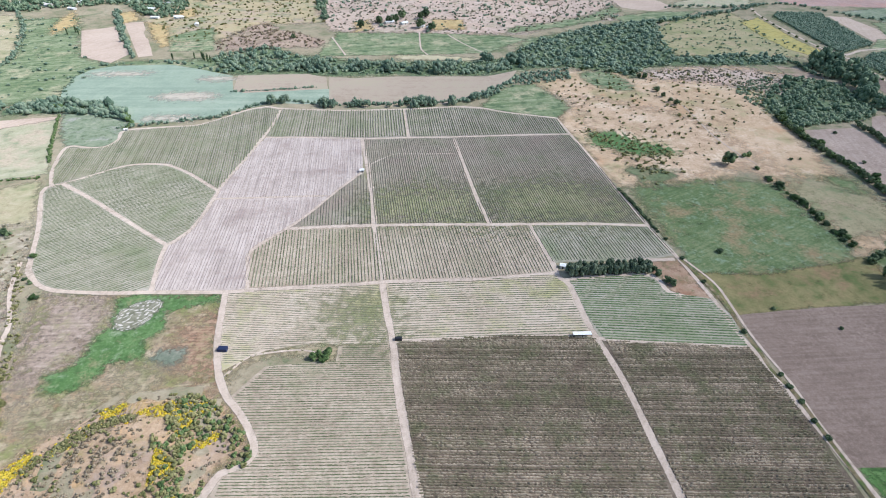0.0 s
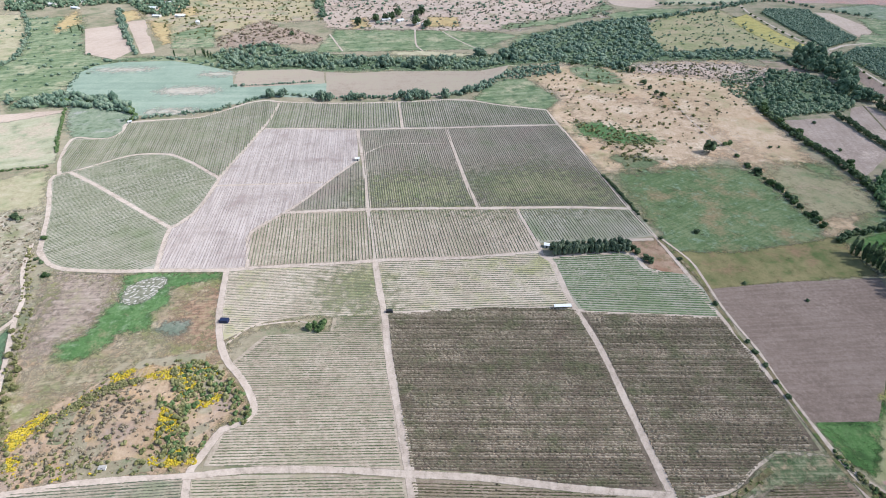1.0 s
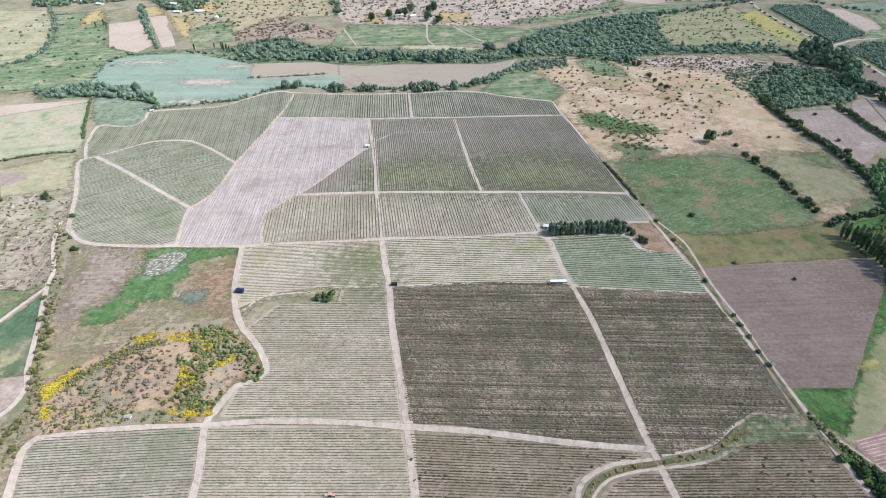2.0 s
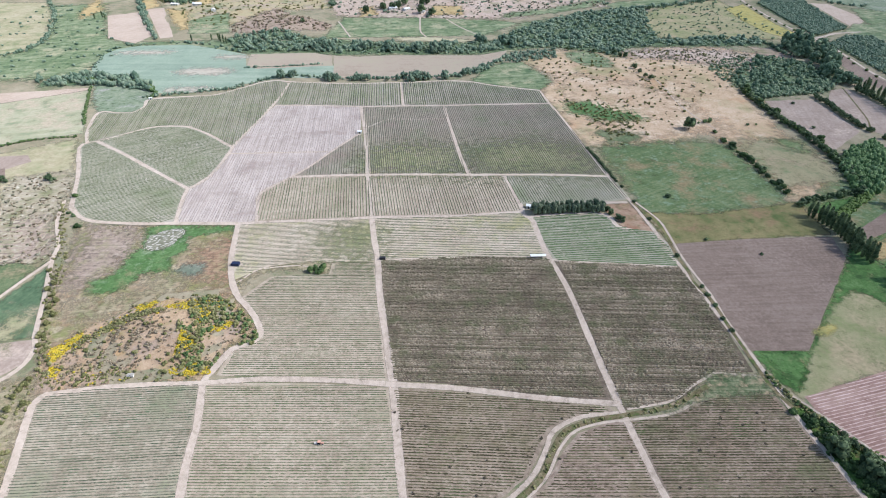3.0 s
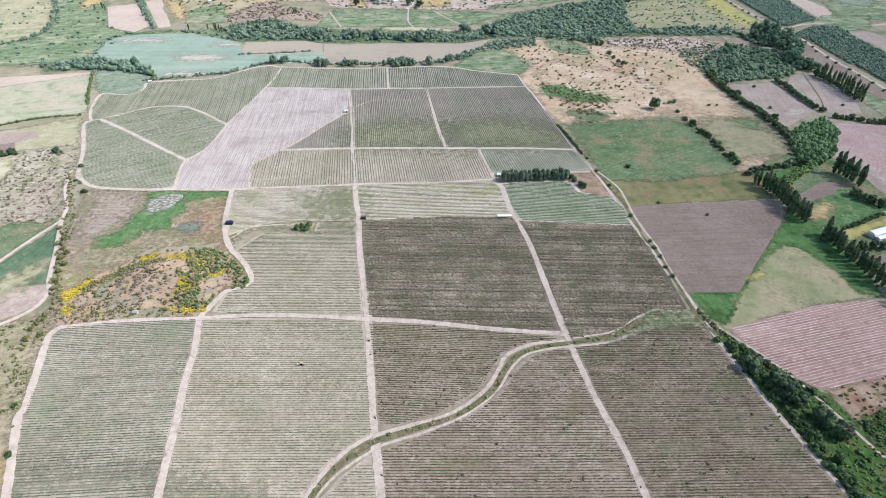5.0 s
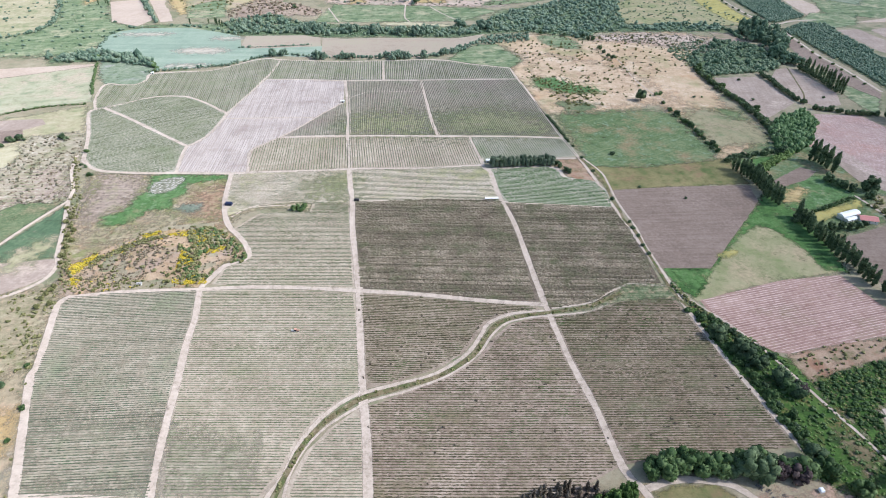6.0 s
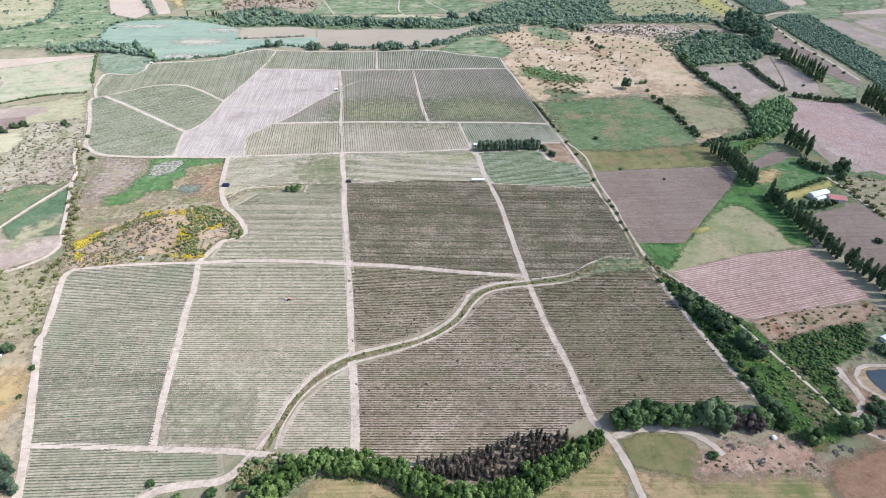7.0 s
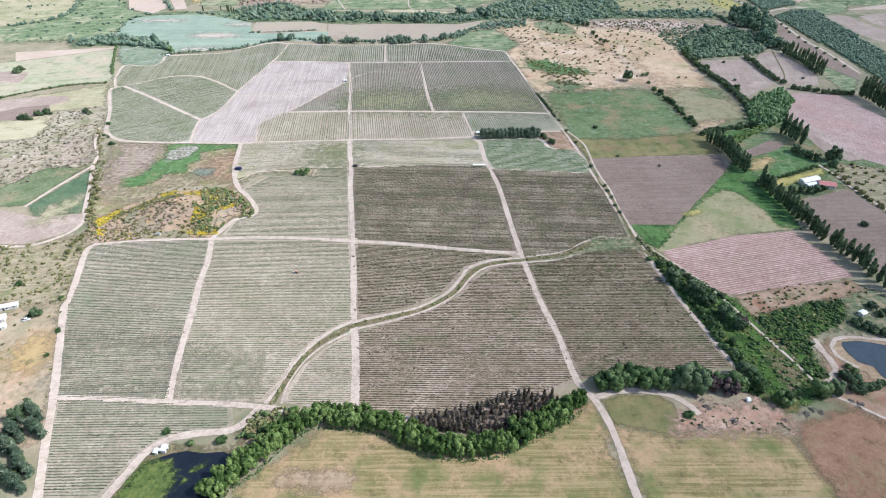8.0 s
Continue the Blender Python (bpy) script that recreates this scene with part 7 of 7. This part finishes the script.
thicket("village_trees", sown(VILLAGE_TREES, 330, 2.5, 6.5, 4.0, 1.2) + sown(HILL_TREES, 45, 2.5, 5.5, 3.0, 1.3), M["wood_dark"], "dark green trees among village houses", "trees", 46, ICO1, 8)
thicket("river_bank", strung([(-268, 640), (-215, 648), (-170, 655), (-130, 685), (-100, 698), (-40, 678), (60, 667), (120, 672), (160, 700), (215, 750)], 3.5, 1.5, 3.5, 3.0, 1.2), M["wood_hazed"], "band of bushes beyond the vineyard", "bushes", 28, ICO1, 8)


def orchard_rows(poly, angle, row, gap, r0, r1):
    out = []
    for a, b in clip_rows(poly, angle, row, 2.0):
        n = max(1, int((b - a).length / gap))
        for i in range(n):
            q = a + (b - a) * (i / n)
            r = srng.uniform(r0, r1)
            out.append((q.x + srng.uniform(-0.4, 0.4), q.y + srng.uniform(-0.4, 0.4), r, r * 1.5))
    return out


thicket("orchard", orchard_rows(FAR_ORCHARD, 80, 6.0, 5.0, 2.3, 3.2), M["wood_hazed"], "far green orchard in rows", "orchard", 29)
thicket("orchard", orchard_rows(ROADSIDE_ORCHARD, 80, 6.0, 5.0, 2.0, 3.2), M["wood_hazed"], "green orchard beside the highway", "orchard", 30)
thicket("dead_vines", sown(B22, 44, 0.4, 1.1) + sown(B23, 48, 0.3, 1.0) + sown(B24, 80, 0.3, 1.15), M["conifer"], "dark overgrown plants among the vines", "vines", 33)

# ---- buildings, vehicles and small works ----


def box_bm(bm, x0, x1, y0, y1, z0, z1):
    v = [bm.verts.new((x, y, z)) for z in (z0, z1) for y in (y0, y1) for x in (x0, x1)]
    for f in ((0, 2, 3, 1), (4, 5, 7, 6), (0, 1, 5, 4), (2, 6, 7, 3), (0, 4, 6, 2), (1, 3, 7, 5)):
        bm.faces.new([v[i] for i in f])


def block(name, size, mat, parent, label="", bevel=0.0):
    bm = bmesh.new()
    box_bm(bm, *size)
    if bevel:
        bmesh.ops.bevel(bm, geom=bm.edges[:], offset=bevel, segments=1, affect="EDGES")
    return part(name, bm, mat, parent, label)


def gable(name, w, d, h0, rise, over, mat, parent, label=""):
    """A pitched roof of two slabs with thickness, its ridge along x."""
    bm = bmesh.new()
    for s in (1, -1):
        a = [(-w / 2 - over, s * (d / 2 + over), h0 - rise * over / (d / 2)), (w / 2 + over, s * (d / 2 + over), h0 - rise * over / (d / 2)), (w / 2 + over, 0, h0 + rise), (-w / 2 - over, 0, h0 + rise)]
        lo = [bm.verts.new(q) for q in a]
        hi = [bm.verts.new((q[0], q[1], q[2] + 0.15)) for q in a]
        bm.faces.new(hi)
        bm.faces.new(lo[::-1])
        for i in range(4):
            bm.faces.new([lo[i], lo[(i + 1) % 4], hi[(i + 1) % 4], hi[i]])
    bmesh.ops.recalc_face_normals(bm, faces=bm.faces[:])
    return part(name, bm, mat, parent, label)


def house(name, x, y, angle, w, d, h, rise, roof, label, category="house", roof_label=""):
    """Walls with door and windows set in, and a pitched roof."""
    thing = tagged(new(name), label, category)
    bm = bmesh.new()
    box_bm(bm, -w / 2, w / 2, -d / 2, d / 2, -0.2, h)
    for s in (-1, 1):
        v = [bm.verts.new((s * w / 2, -d / 2, h)), bm.verts.new((s * w / 2, d / 2, h)), bm.verts.new((s * w / 2, 0, h + rise))]
        bm.faces.new(v if s > 0 else v[::-1])
    part("wall", bm, M["wall"], thing)
    gable("roof", w, d, h, rise, 0.4, M[roof], thing, roof_label)
    door = block("door", (-0.5, 0.5, -d / 2 - 0.06, -d / 2 + 0.02, 0, 2.05), M["dark"], thing)
    block("handle", (0.32, 0.4, -d / 2 - 0.12, -d / 2 - 0.05, 0.95, 1.05), M["white"], door)
    n = max(1, int(w / 3.5))
    for i in range(n):
        cx = -w / 2 + (i + 0.5) * w / n
        if abs(cx) < 1.1:
            continue
        frame_ob = block("window", (cx - 0.6, cx + 0.6, -d / 2 - 0.05, -d / 2 + 0.02, 1.0, 2.1), M["white"], thing)
        block("pane", (cx - 0.5, cx + 0.5, -d / 2 - 0.07, -d / 2 - 0.04, 1.1, 2.0), M["glass"], frame_ob)
    thing.matrix_basis = pose(x, y, float(height(x, y)), 0, 0, angle)
    return thing


def barn(x, y, angle, w, d):
    """A long farm shed with an arched white roof."""
    thing = tagged(new("barn"), "long white barn with an arched metal roof", "barn")
    block("wall", (-w / 2, w / 2, -d / 2, d / 2, -0.2, 3.0), M["wall"], thing)
    bm = bmesh.new()
    rings = []
    for sx in (-w / 2 - 0.3, w / 2 + 0.3):
        rings.append([bm.verts.new((sx, math.cos(math.pi * i / 12) * (d / 2 + 0.3), 2.95 + math.sin(math.pi * i / 12) * d * 0.3)) for i in range(13)])
    for i in range(12):
        bm.faces.new((rings[0][i], rings[1][i], rings[1][i + 1], rings[0][i + 1]))
    for r in rings:
        bm.faces.new(r if r is rings[0] else r[::-1])
    bmesh.ops.recalc_face_normals(bm, faces=bm.faces[:])
    part("roof", bm, M["white"], thing, "white arched metal roof")
    block("door", (-1.6, 1.6, -d / 2 - 0.06, -d / 2 + 0.02, 0, 2.8), M["dark"], thing)
    thing.matrix_basis = pose(x, y, 0, 0, 0, angle)


def shelter(name, x, y, angle, w, d, h, roof, label, posts=2):
    """A roof on posts."""
    thing = tagged(new(name), label, "shelter")
    block("roof", (-w / 2, w / 2, -d / 2, d / 2, h, h + 0.18), M[roof], thing, "", 0.05)
    for i in range(posts):
        for s in (-1, 1):
            px = -w / 2 + 0.2 + i * (w - 0.4) / (posts - 1)
            py = s * (d / 2 - 0.2)
            block("post", (px - 0.07, px + 0.07, py - 0.07, py + 0.07, -0.1, h), M["dark"], thing)
    thing.matrix_basis = pose(x, y, float(height(x, y)), 0, 0, angle)
    return thing


def tank(name, x, y, angle, w, d, h, mat, label):
    """A box-shaped covered load on skids."""
    thing = tagged(new(name), label, "tank")
    block("body", (-w / 2, w / 2, -d / 2, d / 2, 0.25, h), M[mat], thing, "", 0.12)
    block("lid", (-w / 2 + 0.3, w / 2 - 0.3, -d / 2 + 0.3, d / 2 - 0.3, h, h + 0.15), M[mat], thing)
    for s in (-1, 1):
        block("skid", (-w / 2, w / 2, s * d * 0.3 - 0.12, s * d * 0.3 + 0.12, -0.05, 0.25), M["dark"], thing)
    thing.matrix_basis = pose(x, y, float(height(x, y)), 0, 0, angle)


def wheel(parent, x, y, r, wide):
    bm = bmesh.new()
    bmesh.ops.create_cone(bm, cap_ends=True, segments=16, radius1=r, radius2=r, depth=wide)
    bmesh.ops.rotate(bm, verts=bm.verts, cent=(0, 0, 0), matrix=Matrix.Rotation(math.pi / 2, 3, "X"))
    bmesh.ops.translate(bm, verts=bm.verts, vec=(x, y, r))
    ob = part("wheel", bm, M["tyre"], parent)
    bm = bmesh.new()
    bmesh.ops.create_cone(bm, cap_ends=True, segments=12, radius1=r * 0.55, radius2=r * 0.55, depth=wide + 0.04)
    bmesh.ops.rotate(bm, verts=bm.verts, cent=(0, 0, 0), matrix=Matrix.Rotation(math.pi / 2, 3, "X"))
    bmesh.ops.translate(bm, verts=bm.verts, vec=(x, y, r))
    part("rim", bm, M["white"], ob)


# Made-up truck shape in place of a low white-roofed shed beside a bush.
def shed_as_truck(x, y, angle):
    car = tagged(new("pickup_truck"), "white truck shape standing in for a low white-roofed shed", "truck")
    block("body", (-2.6, 2.6, -0.9, 0.9, 0.45, 1.05), M["white"], car, "", 0.1)
    block("cabin", (-0.6, 1.2, -0.82, 0.82, 1.05, 1.75), M["white"], car, "", 0.15)
    block("windscreen", (1.1, 1.24, -0.7, 0.7, 1.15, 1.65), M["glass"], car)
    block("bed", (-2.5, -0.7, -0.75, 0.75, 1.03, 1.08), M["dark"], car)
    for s in (-1, 1):
        block("side_window", (-0.45, 1.0, s * 0.83 - 0.02, s * 0.83 + 0.02, 1.2, 1.6), M["glass"], car)
        for wx in (-1.7, 1.7):
            wheel(car, wx, s * 0.85, 0.38, 0.25)
    car.matrix_basis = pose(x, y, float(height(x, y)), 0, 0, angle)


def tractor(x, y, angle):
    thing = tagged(new("tractor"), "small tractor with a faded orange bonnet among vines", "tractor")
    block("bonnet", (0.3, 1.9, -0.4, 0.4, 0.7, 1.35), M["orange"], thing, "", 0.08)
    block("chassis", (-1.2, 1.7, -0.3, 0.3, 0.45, 0.75), M["dark"], thing)
    block("cabin", (-1.1, 0.3, -0.6, 0.6, 0.9, 2.0), M["glass"], thing, "", 0.08)
    block("roof", (-1.25, 0.45, -0.75, 0.75, 2.0, 2.15), M["orange"], thing, "", 0.04)
    block("sprayer", (-3.0, -1.4, -0.6, 0.6, 0.5, 1.4), M["wall"], thing, "pale sprayer tank", 0.15)
    for s in (-1, 1):
        wheel(thing, -0.7, s * 0.75, 0.65, 0.35)
        wheel(thing, 1.4, s * 0.6, 0.4, 0.25)
    thing.matrix_basis = pose(x, y, 0, 0, 0, angle)


barn(403, 190, 14, 18, 6)
house("shed", 401, 184, 14, 10, 3.5, 2.4, 0.7, "white", "low white shed beside the barn", "shed")
house("farmhouse", 414, 182, -20, 13, 8, 2.8, 1.6, "roof_red", "farmhouse with a faded red roof", "house", "faded red roof")
shelter("shelter", 121, 251, -6, 11.5, 3.0, 2.6, "white", "long white-roofed shelter beside the dirt road", 5)
tank("water_tank", -98.5, 270, -10, 5.6, 3.6, 2.4, "navy", "dark blue box-shaped tank beside the road")
tank("water_tank", 7.5, 264, -6, 4.4, 2.4, 2.0, "dark", "dark box-shaped tank beside the dirt road")
house("hut", 132, 323, -25, 4.2, 3.4, 2.4, 0.5, "white", "small white-roofed hut beside the grove", "hut")
house("hut", -8, 497, 0, 3.8, 3.4, 2.5, 0.5, "white", "small white hut beside the dirt road", "hut")
house("hut", -257, 631, 20, 3.6, 3.0, 2.4, 0.5, "white", "small white hut at the vineyard's corner", "hut")
house("pump_house", -81, -33.5, 80, 3.2, 2.4, 2.3, 0.3, "white", "small white pump house beside the pond", "hut")
house("shed", -84.6, -34.5, 80, 2.2, 1.8, 1.8, 0.3, "white", "low pale shed beside the pond", "shed")
house("shack", -140, 166, -4, 3.0, 1.7, 1.7, 0.4, "tin", "small grey tin-roofed shack on the mound", "hut")
house("shed", -214, 88, 14, 16, 3.6, 2.6, 0.5, "white", "long white-roofed shed in dry grass", "shed")
house("shed", -211, 77, 14, 6, 5, 2.4, 0.6, "white", "white-roofed shed in dry grass", "shed")
house("shed", -207, 69, 14, 6, 4, 2.4, 0.6, "white", "white-roofed shed beside bushes", "shed")
house("hut", 330, 23, 20, 4.0, 3.2, 2.4, 0.5, "white", "small white hut among orchard trees", "hut")
tank("water_tank", 222, -35, 0, 2.2, 2.2, 1.8, "white", "white water tank beside the ditch")
shed_as_truck(-195, 75, 10)
tractor(-30, 106, -8)
for i, (x, y) in enumerate(FAR_HOUSES):
    house("farmhouse", x, y, 15 * i - 30, (16, 14, 12, 15, 12, 11, 14)[i], 8, 2.8, 1.4, "white", "far white-roofed farmhouse among trees")

for i, (x, y) in enumerate(VILLAGE_HOUSES):
    house("village_house", x, y, 20 * i - 40, (26, 16, 14, 18, 12, 16, 14, 12)[i], (12, 9, 8, 9, 8, 9, 8, 6)[i], 3.2, 1.5, "white" if i % 3 else "wall", "far pale-roofed village house among trees")

rrng = np.random.default_rng(8)


STONES = [mesh_from("stone", ICO1[0] * rrng.uniform(0.6, 1.2, (len(ICO1[0]), 3)), ICO1[1], M["rubble"]) for _ in range(6)]


def heap(x, y, r):
    """A heap of broken stone and earth."""
    thing = tagged(new("rubble_heap"), "grey heap of rubble on bare ground", "rubble", "rubble heaps")
    for _ in range(26):
        a, q = rrng.uniform(0, 6.283), rrng.uniform(0, 1) ** 0.7
        s = rrng.uniform(0.25, 0.6) * r * 0.4
        ob = mesh_part("stone", STONES[rrng.integers(len(STONES))], thing)
        ob.matrix_basis = pose(math.cos(a) * q * r, math.sin(a) * q * r, (1 - q) * r * 0.45 + s * 0.2, 0, 0, rrng.uniform(0, 360)) @ Matrix.Scale(s, 4)
    thing.location = (x, y, 0)


for x, y in RUBBLE_HEAPS:
    heap(x, y, rrng.uniform(1.2, 2.6))

# ---- fence along the hay field ----


def fence(pts, gap):
    thing = tagged(new("fence"), "thin wire fence on wooden posts", "fence")
    line = smooth(pts, gap)
    base = Vector((line[0].x, line[0].y, 0))
    bm = bmesh.new()
    box_bm(bm, -0.06, 0.06, -0.06, 0.06, -0.2, 1.2)
    me = bpy.data.meshes.new("post")
    bm.to_mesh(me)
    bm.free()
    me.materials.append(M["trunk"])
    for q in line:
        mesh_part("post", me, thing).location = (q.x - base.x, q.y - base.y, 0)
    for h in (0.5, 1.05):
        cu = bpy.data.curves.new("wire", "CURVE")
        cu.dimensions, cu.bevel_depth = "3D", 0.012
        sp = cu.splines.new("POLY")
        sp.points.add(len(line) - 1)
        for p, q in zip(sp.points, line):
            p.co = (q.x - base.x, q.y - base.y, h, 1)
        cu.materials.append(M["dark"])
        mesh_part("wire", cu, thing)
    thing.location = base


fence(FENCE_LINE, 3.0)
